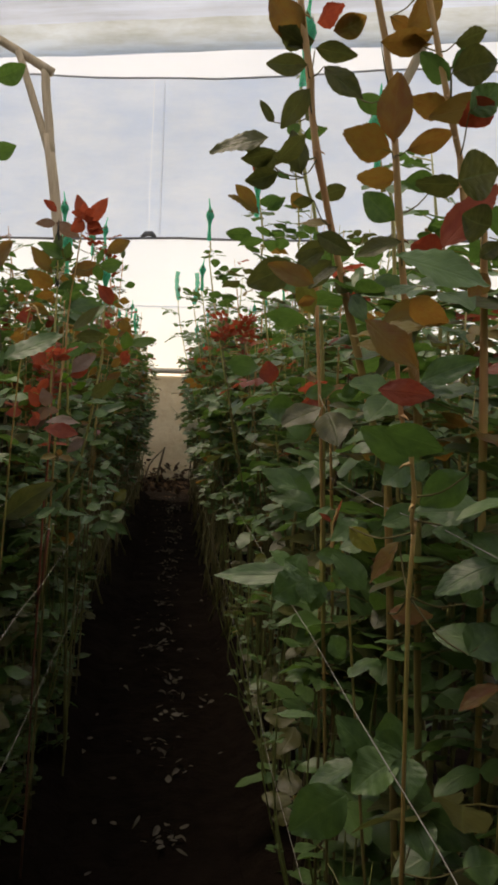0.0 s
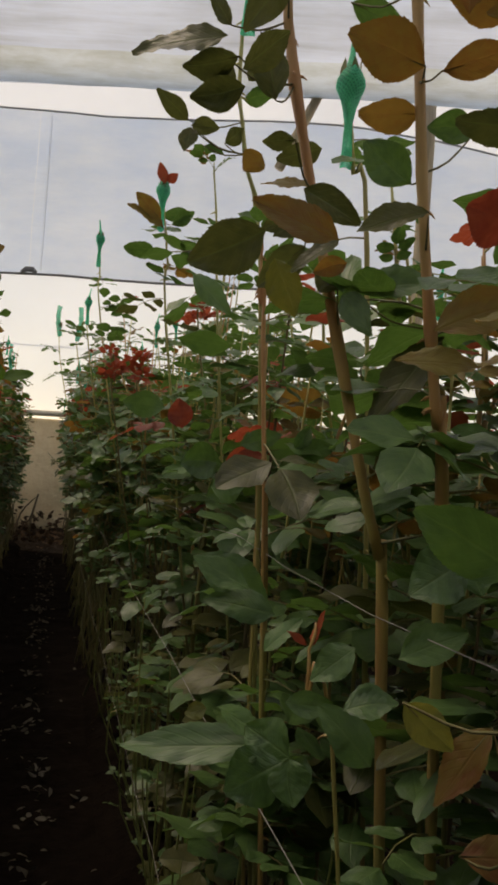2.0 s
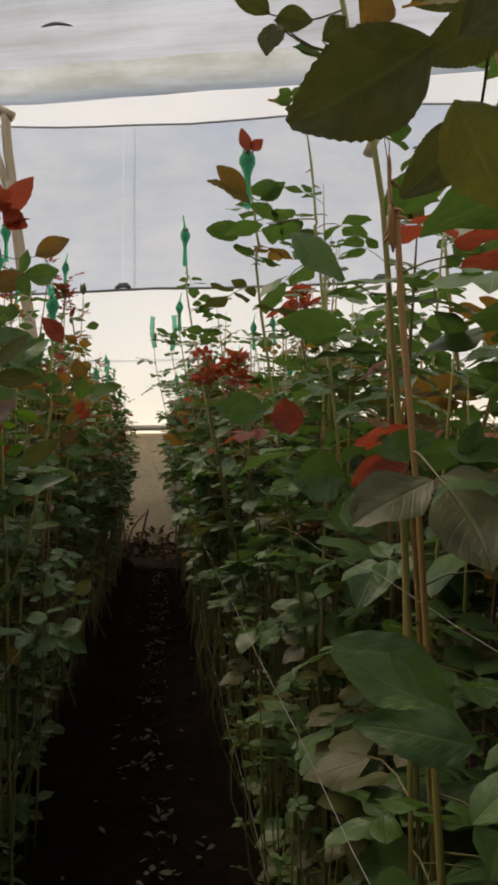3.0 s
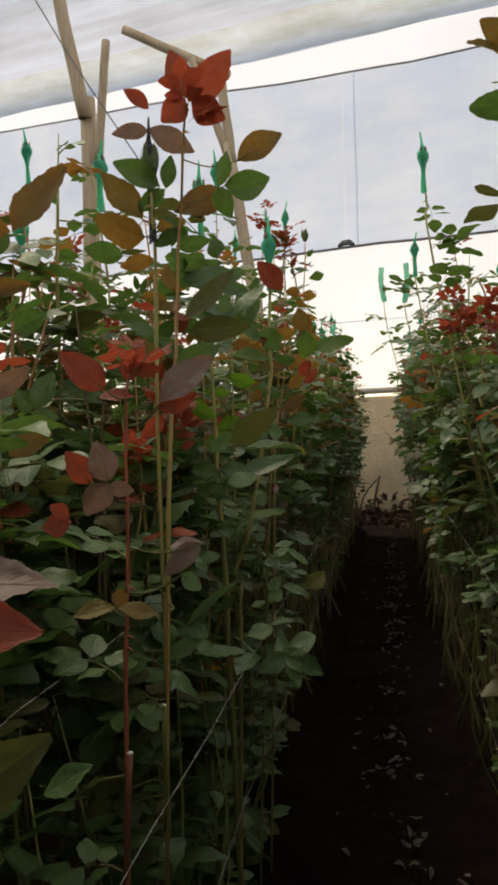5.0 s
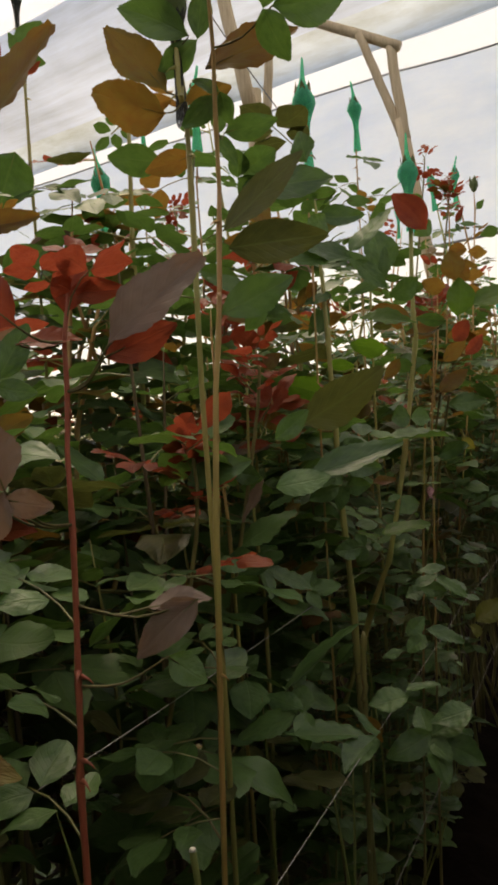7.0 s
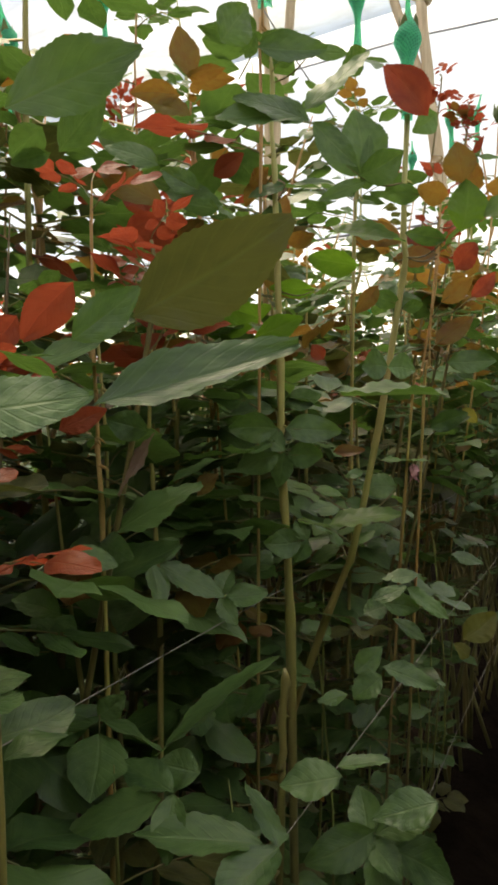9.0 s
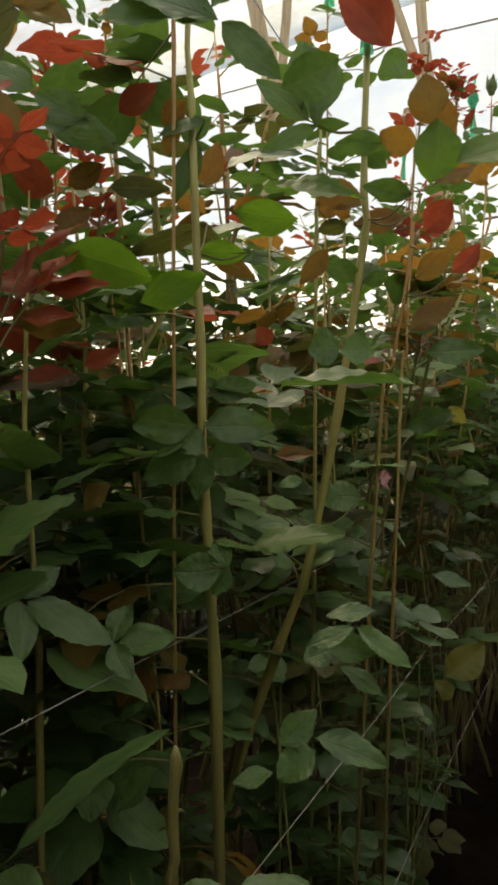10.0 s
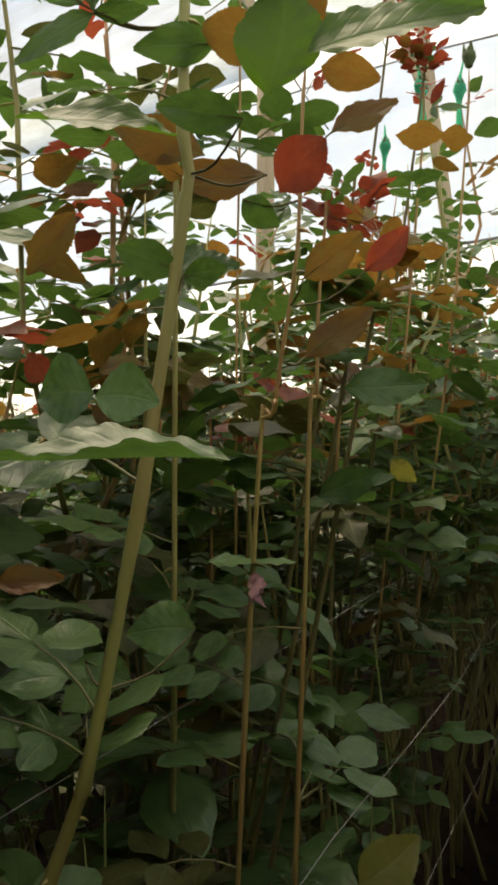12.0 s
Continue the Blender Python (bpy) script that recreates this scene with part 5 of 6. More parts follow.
c = cane('tall rose bush with green leaves and red young shoots', STEM_CRIMSON, 0.0045, 0.003, (-0.304, 1.894, 0.060), (-0.279, 1.870, 0.836), (-0.269, 1.860, 1.009), (-0.264, 1.860, 1.162), (-0.261, 1.860, 1.244), net=None, leafy=(0.2, 1.1, 0.05, 0.3))
stub(c, (-0.279, 1.84, 0.70), (-0.254, 1.806, 0.868), 0.003, STEM_CRIMSON)
blade(c, 'red', (-0.274, 1.830, 1.214), (-0.314, 1.816, 1.251), 0.033, (0.32, -0.95, -0.02))
blade(c, 'red', (-0.262, 1.860, 1.222), (-0.253, 1.864, 1.256), 0.022, (0.38, -0.93, 0.01))
blade(c, 'red', (-0.259, 1.860, 1.235), (-0.229, 1.871, 1.235), 0.016, (0.35, -0.94, -0.04))
blade(c, 'red', (-0.290, 1.850, 1.207), (-0.254, 1.863, 1.208), 0.019, (0.23, -0.67, 0.71))
blade(c, 'mauve', (-0.223, 1.840, 1.199), (-0.175, 1.858, 1.246), 0.035, (-0.22, -0.81, 0.54))
blade(c, 'red', (-0.226, 1.840, 1.193), (-0.189, 1.854, 1.209), 0.022, (0.36, -0.93, -0.03))
blade(c, 'mauve', (-0.264, 1.800, 1.126), (-0.276, 1.796, 1.164), 0.029, (0.39, -0.92, 0.03))
blade(c, 'mauve', (-0.264, 1.800, 1.126), (-0.284, 1.792, 1.097), 0.029, (0.35, -0.94, 0.01))
blade(c, 'red', (-0.281, 1.800, 1.125), (-0.303, 1.792, 1.155), 0.025, (0.40, -0.91, 0.06))
blade(c, 'mauve', (-0.265, 1.800, 1.122), (-0.242, 1.809, 1.117), 0.016, (0.36, -0.93, 0.07))
blade(c, 'red', (-0.262, 1.700, 1.101), (-0.285, 1.691, 1.097), 0.021, (0.33, -0.94, 0.09))
blade(c, 'red', (-0.265, 1.700, 1.103), (-0.279, 1.695, 1.115), 0.014, (0.43, -0.89, 0.13))
blade(c, 'bronze', (-0.227, 1.700, 1.030), (-0.260, 1.688, 1.025), 0.018, (0.11, -0.58, 0.81))
blade(c, 'bronze', (-0.227, 1.700, 1.030), (-0.195, 1.712, 1.023), 0.017, (0.35, -0.52, 0.78))
blade(c, 'bronze', (-0.226, 1.700, 1.031), (-0.222, 1.701, 1.045), 0.014, (0.33, -0.94, 0.02))
blade(c, 'mauve', (-0.194, 1.870, 1.059), (-0.229, 1.857, 1.028), 0.024, (-0.05, -0.90, 0.44))
blade(c, 'mauve', (-0.227, 1.870, 1.053), (-0.192, 1.883, 1.057), 0.019, (0.27, -0.86, 0.43))
blade(c, 'green', (-0.215, 1.870, 1.026), (-0.195, 1.877, 1.011), 0.020, (0.41, -0.91, 0.11))
c = cane('tall rose bush with green leaves and red young shoots', STEM_RED, 0.005, 0.003, (-0.589, 2.160, 0.060), (-0.576, 2.160, 0.947), (-0.569, 2.160, 1.216), (-0.565, 2.160, 1.356), (-0.562, 2.160, 1.475), (-0.573, 2.160, 1.533), net='bud', leafy=(0.2, 1.2, 0.05, 0.6))
blade(c, 'bronze', (-0.464, 2.050, 1.426), (-0.403, 2.074, 1.515), 0.055, (-0.08, -0.95, 0.31))
blade(c, 'bronze', (-0.466, 2.050, 1.428), (-0.523, 2.029, 1.441), 0.031, (0.38, -0.90, 0.22))
blade(c, 'green', (-0.520, 2.100, 1.411), (-0.570, 2.082, 1.434), 0.052, (0.27, -0.95, -0.15))
blade(c, 'bronze', (-0.540, 2.100, 1.483), (-0.576, 2.087, 1.502), 0.026, (0.25, -0.95, -0.18))
blade(c, 'green', (-0.509, 2.000, 1.471), (-0.557, 1.983, 1.518), 0.034, (0.64, -0.65, 0.41))
blade(c, 'green', (-0.752, 2.500, 1.737), (-0.712, 2.515, 1.779), 0.038, (0.57, -0.78, -0.26))
blade(c, 'red', (-0.572, 2.200, 1.552), (-0.559, 2.205, 1.591), 0.021, (0.13, -0.99, 0.09))
blade(c, 'bronze', (-0.551, 2.150, 1.374), (-0.495, 2.171, 1.384), 0.030, (0.26, -0.88, 0.40))
blade(c, 'green', (-0.490, 2.100, 1.310), (-0.449, 2.115, 1.333), 0.032, (0.43, -0.89, -0.17))
blade(c, 'bronze', (-0.457, 2.000, 1.147), (-0.409, 2.018, 1.176), 0.029, (0.31, -0.95, 0.08))
blade(c, 'mauve', (-0.533, 2.100, 1.226), (-0.478, 2.121, 1.262), 0.039, (0.42, -0.90, -0.12))
blade(c, 'red', (-0.614, 2.100, 1.279), (-0.569, 2.117, 1.283), 0.030, (0.35, -0.93, -0.13))
blade(c, 'green', (-0.571, 2.100, 1.122), (-0.532, 2.115, 1.146), 0.033, (0.39, -0.92, -0.06))
blade(c, 'green', (-0.423, 2.000, 1.203), (-0.400, 2.010, 1.247), 0.029, (0.46, -0.89, -0.05))
c = cane('tall rose bush with green leaves and red young shoots', STEM_RED, 0.0045, 0.003, (-0.667, 2.250, 0.060), (-0.643, 2.250, 0.989), (-0.632, 2.250, 1.222), (-0.624, 2.250, 1.430), net=None, leafy=(0.3, 1.2, 0.05, 0.8))
c = cane('tall rose bush with green leaves and red young shoots', STEM_GREEN, 0.005, 0.003, (-0.765, 2.570, 0.060), (-0.786, 2.570, 1.542), (-0.792, 2.570, 1.744), (-0.797, 2.570, 1.850), net='black', leafy=(0.3, 1.5, 0.06, 0.6))
blade(c, 'green', (-0.763, 2.500, 1.591), (-0.797, 2.500, 1.510), 0.081, (0.35, -0.88, -0.3))
blade(c, 'olive', (-0.734, 2.350, 1.429), (-0.880, 2.350, 1.430), 0.06, (0.35, -0.88, -0.3))
blade(c, 'bronze', (-0.675, 2.350, 1.358), (-0.863, 2.350, 1.366), 0.039, (0.3, -0.5, 0.8))
blade(c, 'mauve', (-0.764, 2.500, 1.438), (-0.644, 2.500, 1.463), 0.038, (0.3, -0.6, 0.7))
blade(c, 'green', (-0.779, 2.600, 1.408), (-0.706, 2.600, 1.436), 0.053, (0.35, -0.88, -0.3))
blade(c, 'green', (-0.811, 2.600, 1.526), (-0.703, 2.600, 1.528), 0.025, (0.3, -0.5, 0.8))
blade(c, 'bronze', (-0.752, 2.450, 1.614), (-0.815, 2.450, 1.650), 0.031, (0.35, -0.88, -0.3))
blade(c, 'olive', (-0.710, 2.500, 1.569), (-0.632, 2.500, 1.566), 0.023, (0.35, -0.88, -0.3))
blade(c, 'green', (-0.787, 2.570, 1.768), (-0.744, 2.570, 1.806), 0.03, (0.35, -0.88, -0.3))
blade(c, 'green', (-0.807, 2.570, 1.731), (-0.877, 2.570, 1.770), 0.022, (0.35, -0.88, -0.3))
blade(c, 'green', (-0.872, 2.500, 1.500), (-0.819, 2.500, 1.524), 0.043, (0.35, -0.88, -0.3))
blade(c, 'red', (-0.794, 2.570, 1.739), (-0.757, 2.570, 1.752), 0.016, (0.35, -0.88, -0.3))
c = cane('tall rose bush with green leaves and red young shoots', STEM_GREEN, 0.0045, 0.003, (-0.334, 2.200, 0.060), (-0.301, 2.120, 1.319), (-0.296, 2.100, 1.436), (-0.296, 2.100, 1.496), net='black', leafy=(0.2, 1.25, 0.05, 0.6))
blade(c, 'bronze', (-0.308, 2.100, 1.443), (-0.354, 2.084, 1.506), 0.040, (0.63, -0.73, 0.27))
blade(c, 'bronze', (-0.300, 2.080, 1.417), (-0.360, 2.058, 1.434), 0.048, (0.26, -0.93, -0.27))
blade(c, 'bronze', (-0.291, 2.100, 1.432), (-0.254, 2.114, 1.442), 0.024, (0.40, -0.88, -0.26))
blade(c, 'bronze', (-0.309, 2.150, 1.404), (-0.351, 2.134, 1.391), 0.024, (0.32, -0.94, 0.11))
blade(c, 'green', (-0.284, 2.100, 1.485), (-0.339, 2.080, 1.514), 0.033, (0.48, -0.80, 0.36))
blade(c, 'green', (-0.367, 2.200, 1.420), (-0.418, 2.181, 1.430), 0.034, (0.29, -0.93, -0.24))
blade(c, 'mauve', (-0.311, 2.150, 1.575), (-0.356, 2.133, 1.569), 0.024, (0.30, -0.92, 0.26))
blade(c, 'mauve', (-0.311, 2.150, 1.578), (-0.253, 2.171, 1.549), 0.034, (0.52, -0.63, 0.58))
blade(c, 'red', (-0.309, 2.150, 1.603), (-0.340, 2.139, 1.629), 0.021, (0.52, -0.81, 0.27))
blade(c, 'olive', (-0.243, 2.060, 1.294), (-0.168, 2.080, 1.298), 0.034, (0.3, -0.9, -0.2))
blade(c, 'olive', (-0.251, 2.070, 1.310), (-0.191, 2.100, 1.373), 0.026, (0.35, -0.85, 0.3))
c = cane('tall rose bush with green leaves and red young shoots', STEM_RED, 0.0026, 0.0024, (-0.349, 2.590, 0.060), (-0.342, 2.590, 1.354), (-0.340, 2.590, 1.501), (-0.338, 2.590, 1.592), net='green', leafy=(0.3, 1.72, 0.055, 0.5))
c = cane('tall rose bush with green leaves and red young shoots', STEM_RED, 0.0026, 0.0024, (-0.480, 3.330, 0.060), (-0.454, 3.330, 1.488), (-0.451, 3.330, 1.712), (-0.448, 3.330, 1.852), net='green', leafy=(0.3, 1.72, 0.055, 0.5))
c = cane('tall rose bush with green leaves and red young shoots', STEM_RED, 0.0026, 0.0024, (-1.022, 3.350, 0.060), (-1.010, 3.350, 1.563), (-1.006, 3.350, 1.809), (-1.002, 3.350, 1.963), net='green', leafy=(0.3, 1.72, 0.055, 0.5))
c = cane('tall rose bush with green leaves and red young shoots', STEM_RED, 0.0026, 0.0024, (-0.755, 2.700, 0.060), (-0.745, 2.700, 1.292), (-0.742, 2.700, 1.465), (-0.740, 2.700, 1.572), net='green', leafy=(0.3, 1.72, 0.055, 0.5))
c = cane('tall rose bush with green leaves and red young shoots', STEM_RED, 0.0026, 0.0024, (-0.616, 2.800, 0.060), (-0.607, 2.800, 1.436), (-0.604, 2.800, 1.613), (-0.601, 2.800, 1.723), net='green', leafy=(0.3, 1.72, 0.055, 0.5))
shoots(c, 'red', (-0.757, 3.000, 1.625), 9, 0.13, 5)
c = cane('tall rose bush with green leaves and red young shoots', STEM_GREEN, 0.0062, 0.005, (-0.623, 2.780, 0.060), (-0.341, 2.780, 0.835), (-0.297, 2.780, 0.957), (-0.247, 2.800, 1.246), (-0.243, 2.800, 1.326), (-0.240, 2.800, 1.531), net='green', leafy=(0.2, 1.72, 0.05, 0.3))
blade(c, 'green', (-0.286, 2.770, 1.386), (-0.294, 2.770, 1.465), 0.059, (0.35, -0.88, -0.3))
blade(c, 'green', (-0.285, 2.760, 1.383), (-0.341, 2.760, 1.432), 0.025, (0.35, -0.88, -0.3))
blade(c, 'green', (-0.286, 2.770, 1.383), (-0.250, 2.770, 1.378), 0.013, (0.2, -0.7, -0.7))
blade(c, 'green', (-0.271, 2.850, 1.249), (-0.233, 2.850, 1.252), 0.026, (0.3, -0.8, 0.5))
blade(c, 'fresh', (-0.246, 2.620, 1.257), (-0.302, 2.620, 1.267), 0.03, (0.35, -0.88, -0.3))
blade(c, 'bronze', (-0.425, 2.890, 1.344), (-0.384, 2.890, 1.350), 0.026, (0.35, -0.88, -0.3))
blade(c, 'mauve', (-0.443, 2.950, 1.351), (-0.406, 2.950, 1.351), 0.014, (0.35, -0.88, -0.3))
blade(c, 'olive', (-0.545, 2.900, 1.435), (-0.471, 2.900, 1.425), 0.024, (0.35, -0.88, -0.3))
blade(c, 'olive', (-0.383, 2.700, 1.279), (-0.351, 2.700, 1.259), 0.026, (0.35, -0.88, -0.3))
blade(c, 'bronze', (-0.537, 2.900, 1.487), (-0.521, 2.900, 1.457), 0.032, (0.35, -0.88, -0.3))
blade(c, 'fresh', (-0.169, 2.750, 1.307), (-0.162, 2.754, 1.365), 0.045, (0.34, -0.94, 0.02))
blade(c, 'fresh', (-0.144, 2.740, 1.319), (-0.068, 2.773, 1.353), 0.045, (-0.04, -0.67, 0.74))
blade(c, 'green', (-0.187, 2.760, 1.303), (-0.228, 2.742, 1.310), 0.023, (0.40, -0.91, 0.07))
blade(c, 'green', (-0.222, 2.800, 1.366), (-0.266, 2.781, 1.363), 0.024, (0.38, -0.91, 0.17))
blade(c, 'fresh', (-0.319, 2.740, 1.319), (-0.235, 2.776, 1.310), 0.046, (0.29, -0.45, 0.85))
blade(c, 'green', (-0.259, 2.840, 1.018), (-0.300, 2.822, 1.016), 0.037, (0.38, -0.91, 0.16))
blade(c, 'green', (-0.238, 2.700, 1.160), (-0.263, 2.689, 1.158), 0.036, (0.40, -0.91, -0.08))
blade(c, 'green', (-0.238, 2.700, 1.159), (-0.210, 2.712, 1.156), 0.030, (0.39, -0.92, -0.07))
blade(c, 'green', (-0.176, 2.720, 1.127), (-0.282, 2.674, 1.132), 0.058, (0.09, -0.12, 0.99))
blade(c, 'bronze', (-0.212, 2.850, 1.303), (-0.262, 2.828, 1.299), 0.028, (0.29, -0.75, 0.59))
blade(c, 'bronze', (-0.154, 2.800, 1.365), (-0.174, 2.792, 1.399), 0.032, (0.10, -0.98, -0.17))
blade(c, 'bronze', (-0.176, 2.850, 1.364), (-0.143, 2.864, 1.355), 0.025, (0.28, -0.89, -0.37))
blade(c, 'green', (-0.247, 2.800, 1.238), (-0.282, 2.785, 1.251), 0.024, (0.33, -0.93, -0.17))
blade(c, 'green', (-0.245, 2.800, 1.234), (-0.221, 2.810, 1.238), 0.018, (0.41, -0.89, -0.18))
blade(c, 'bronze', (-0.272, 2.850, 1.310), (-0.292, 2.842, 1.324), 0.020, (0.27, -0.94, -0.20))
blade(c, 'bronze', (-0.248, 2.700, 1.248), (-0.270, 2.690, 1.218), 0.019, (0.05, -0.96, 0.28))
blade(c, 'yellow', (-0.194, 3.000, 0.765), (-0.211, 2.993, 0.786), 0.026, (0.50, -0.86, 0.12))
blade(c, 'green', (-0.237, 2.600, 1.053), (-0.254, 2.592, 1.048), 0.011, (0.37, -0.92, 0.11))
blade(c, 'green', (-0.307, 2.950, 1.043), (-0.244, 2.977, 1.047), 0.035, (0.16, -0.48, 0.86))
blade(c, 'green', (-0.316, 2.800, 1.001), (-0.289, 2.811, 0.988), 0.025, (0.46, -0.87, 0.19))
blade(c, 'bronze', (-0.300, 2.700, 1.066), (-0.267, 2.714, 1.069), 0.018, (0.19, -0.60, 0.77))
blade(c, 'yellow', (-0.248, 3.280, 1.116), (-0.223, 3.291, 1.091), 0.024, (0.31, -0.95, -0.08))
blade(c, 'green', (-0.270, 3.100, 1.085), (-0.215, 3.124, 1.108), 0.033, (0.38, -0.92, 0.07))
blade(c, 'green', (-0.237, 3.100, 0.892), (-0.189, 3.121, 0.882), 0.027, (0.37, -0.50, 0.78))
blade(c, 'green', (-0.220, 2.600, 0.948), (-0.184, 2.615, 0.954), 0.020, (0.12, -0.59, 0.80))
blade(c, 'green', (-0.220, 2.600, 0.925), (-0.185, 2.615, 0.921), 0.025, (0.39, -0.81, 0.44))
blade(c, 'green', (-0.195, 2.600, 0.942), (-0.156, 2.616, 0.913), 0.026, (0.63, -0.18, 0.75))
blade(c, 'green', (-0.216, 2.550, 0.938), (-0.187, 2.563, 0.952), 0.017, (-0.06, -0.67, 0.74))
blade(c, 'green', (-0.244, 3.100, 1.185), (-0.174, 3.130, 1.189), 0.038, (0.40, -0.92, 0.01))
c = cane('tall rose bush with green leaves and red young shoots', STEM_RED, 0.0038, 0.0028, (-0.330, 2.970, 0.060), (-0.272, 2.960, 1.061), (-0.255, 2.960, 1.161), (-0.234, 2.960, 1.299), (-0.227, 2.960, 1.421), net=None, leafy=(0.2, 1.15, 0.045, 0.4))
blade(c, 'bronze', (-0.204, 2.950, 1.361), (-0.160, 2.970, 1.389), 0.028, (0.07, -0.87, 0.49))
blade(c, 'bronze', (-0.226, 2.950, 1.257), (-0.186, 2.968, 1.291), 0.029, (0.45, -0.89, -0.06))
blade(c, 'red', (-0.194, 3.000, 1.268), (-0.163, 3.014, 1.303), 0.025, (0.41, -0.91, -0.00))
blade(c, 'bronze', (-0.243, 3.000, 1.205), (-0.194, 3.022, 1.245), 0.034, (-0.10, -0.82, 0.56))
blade(c, 'bronze', (-0.221, 3.200, 1.445), (-0.175, 3.220, 1.441), 0.032, (0.35, -0.88, -0.33))
blade(c, 'green', (-0.275, 2.950, 1.322), (-0.250, 2.961, 1.301), 0.025, (0.25, -0.95, -0.18))
withered(c, (-0.257, 2.930, 1.041))
shoots(c, 'red', (-0.302, 3.300, 1.459), 5, 0.08, 8)
shoots(c, 'bronze', (-0.242, 3.200, 1.358), 5, 0.08, 9)
c = cane('tall rose bush with green leaves and red young shoots', STEM_GREEN, 0.0066, 0.0052, (-0.297, 2.600, 0.060), (-0.314, 2.600, 0.866), (-0.322, 2.600, 1.050), (-0.327, 2.600, 1.258), (-0.331, 2.600, 1.361), (-0.334, 2.600, 1.473), net=None, leafy=(0.2, 1.2, 0.05, 0.3))
blade(c, 'fresh', (-0.454, 2.664, 1.205), (-0.360, 2.664, 1.225), 0.044, (0.3, -0.85, -0.4))
blade(c, 'fresh', (-0.299, 2.640, 1.238), (-0.352, 2.640, 1.242), 0.021, (0.35, -0.88, -0.3))
blade(c, 'olive', (-0.346, 2.660, 1.271), (-0.431, 2.660, 1.248), 0.023, (0.35, -0.88, -0.3))
blade(c, 'green', (-0.350, 2.640, 1.331), (-0.366, 2.640, 1.288), 0.017, (0.5, -0.6, 0.6))
blade(c, 'bronze', (-0.372, 2.660, 1.365), (-0.387, 2.660, 1.336), 0.016, (0.35, -0.88, -0.3))
blade(c, 'olive', (-0.446, 2.660, 1.315), (-0.384, 2.660, 1.306), 0.022, (0.35, -0.88, -0.3))
blade(c, 'green', (-0.319, 2.580, 1.095), (-0.364, 2.561, 1.094), 0.032, (0.39, -0.92, 0.03))
blade(c, 'green', (-0.311, 2.580, 1.094), (-0.260, 2.602, 1.095), 0.031, (0.39, -0.92, 0.03))
blade(c, 'green', (-0.317, 2.580, 1.070), (-0.356, 2.563, 1.053), 0.030, (0.38, -0.92, 0.06))
blade(c, 'green', (-0.309, 2.580, 1.069), (-0.276, 2.594, 1.068), 0.028, (0.39, -0.92, 0.06))
blade(c, 'green', (-0.333, 2.610, 1.113), (-0.377, 2.591, 1.109), 0.024, (0.31, -0.83, 0.47))
blade(c, 'green', (-0.332, 2.630, 1.121), (-0.295, 2.646, 1.129), 0.024, (0.40, -0.92, -0.00))
blade(c, 'green', (-0.282, 2.550, 0.990), (-0.316, 2.535, 0.987), 0.029, (0.37, -0.91, 0.17))
blade(c, 'fresh', (-0.250, 2.530, 1.008), (-0.192, 2.555, 1.026), 0.033, (-0.03, -0.55, 0.83))
blade(c, 'fresh', (-0.289, 2.550, 1.009), (-0.258, 2.563, 1.004), 0.017, (0.38, -0.67, 0.64))
blade(c, 'green', (-0.258, 2.500, 1.363), (-0.319, 2.475, 1.385), 0.034, (0.46, -0.80, 0.38))
blade(c, 'green', (-0.256, 2.500, 1.361), (-0.220, 2.514, 1.324), 0.026, (0.47, -0.87, 0.14))
blade(c, 'green', (-0.263, 2.500, 1.371), (-0.214, 2.523, 1.427), 0.039, (-0.33, -0.74, 0.59))
blade(c, 'green', (-0.246, 2.550, 1.422), (-0.223, 2.560, 1.438), 0.032, (0.53, -0.81, -0.24))
blade(c, 'green', (-0.215, 2.500, 1.311), (-0.180, 2.516, 1.331), 0.031, (0.48, -0.86, -0.17))
blade(c, 'green', (-0.290, 2.600, 1.465), (-0.258, 2.613, 1.463), 0.017, (0.39, -0.92, -0.01))
blade(c, 'green', (-0.301, 2.600, 1.480), (-0.342, 2.582, 1.478), 0.024, (0.38, -0.83, -0.41))
blade(c, 'green', (-0.314, 2.500, 1.448), (-0.357, 2.482, 1.452), 0.024, (0.34, -0.89, -0.32))
blade(c, 'green', (-0.318, 2.600, 1.338), (-0.353, 2.585, 1.328), 0.020, (0.29, -0.90, 0.33))
blade(c, 'green', (-0.401, 2.500, 1.317), (-0.351, 2.521, 1.305), 0.028, (0.43, -0.67, 0.61))
blade(c, 'green', (-0.263, 2.500, 1.366), (-0.335, 2.469, 1.366), 0.039, (0.23, -0.55, 0.80))
blade(c, 'bronze', (-0.373, 2.500, 1.382), (-0.414, 2.484, 1.404), 0.025, (0.53, -0.71, 0.46))
blade(c, 'bronze', (-0.400, 2.550, 1.438), (-0.359, 2.567, 1.436), 0.022, (0.39, -0.92, -0.03))
blade(c, 'bronze', (-0.375, 2.500, 1.416), (-0.383, 2.499, 1.466), 0.028, (0.42, -0.90, 0.05))
blade(c, 'green', (-0.407, 2.500, 1.342), (-0.453, 2.481, 1.362), 0.027, (0.47, -0.82, 0.33))
blade(c, 'bronze', (-0.375, 2.450, 1.291), (-0.427, 2.429, 1.324), 0.033, (0.45, -0.88, 0.15))
blade(c, 'red', (-0.413, 2.450, 1.273), (-0.383, 2.463, 1.285), 0.021, (0.47, -0.85, -0.24))
blade(c, 'olive', (-0.211, 2.120, 1.153), (-0.146, 2.149, 1.196), 0.043, (0.1, -0.8, -0.6))
blade(c, 'green', (-0.186, 2.050, 1.114), (-0.120, 2.079, 1.137), 0.026, (0.2, -0.6, 0.77))
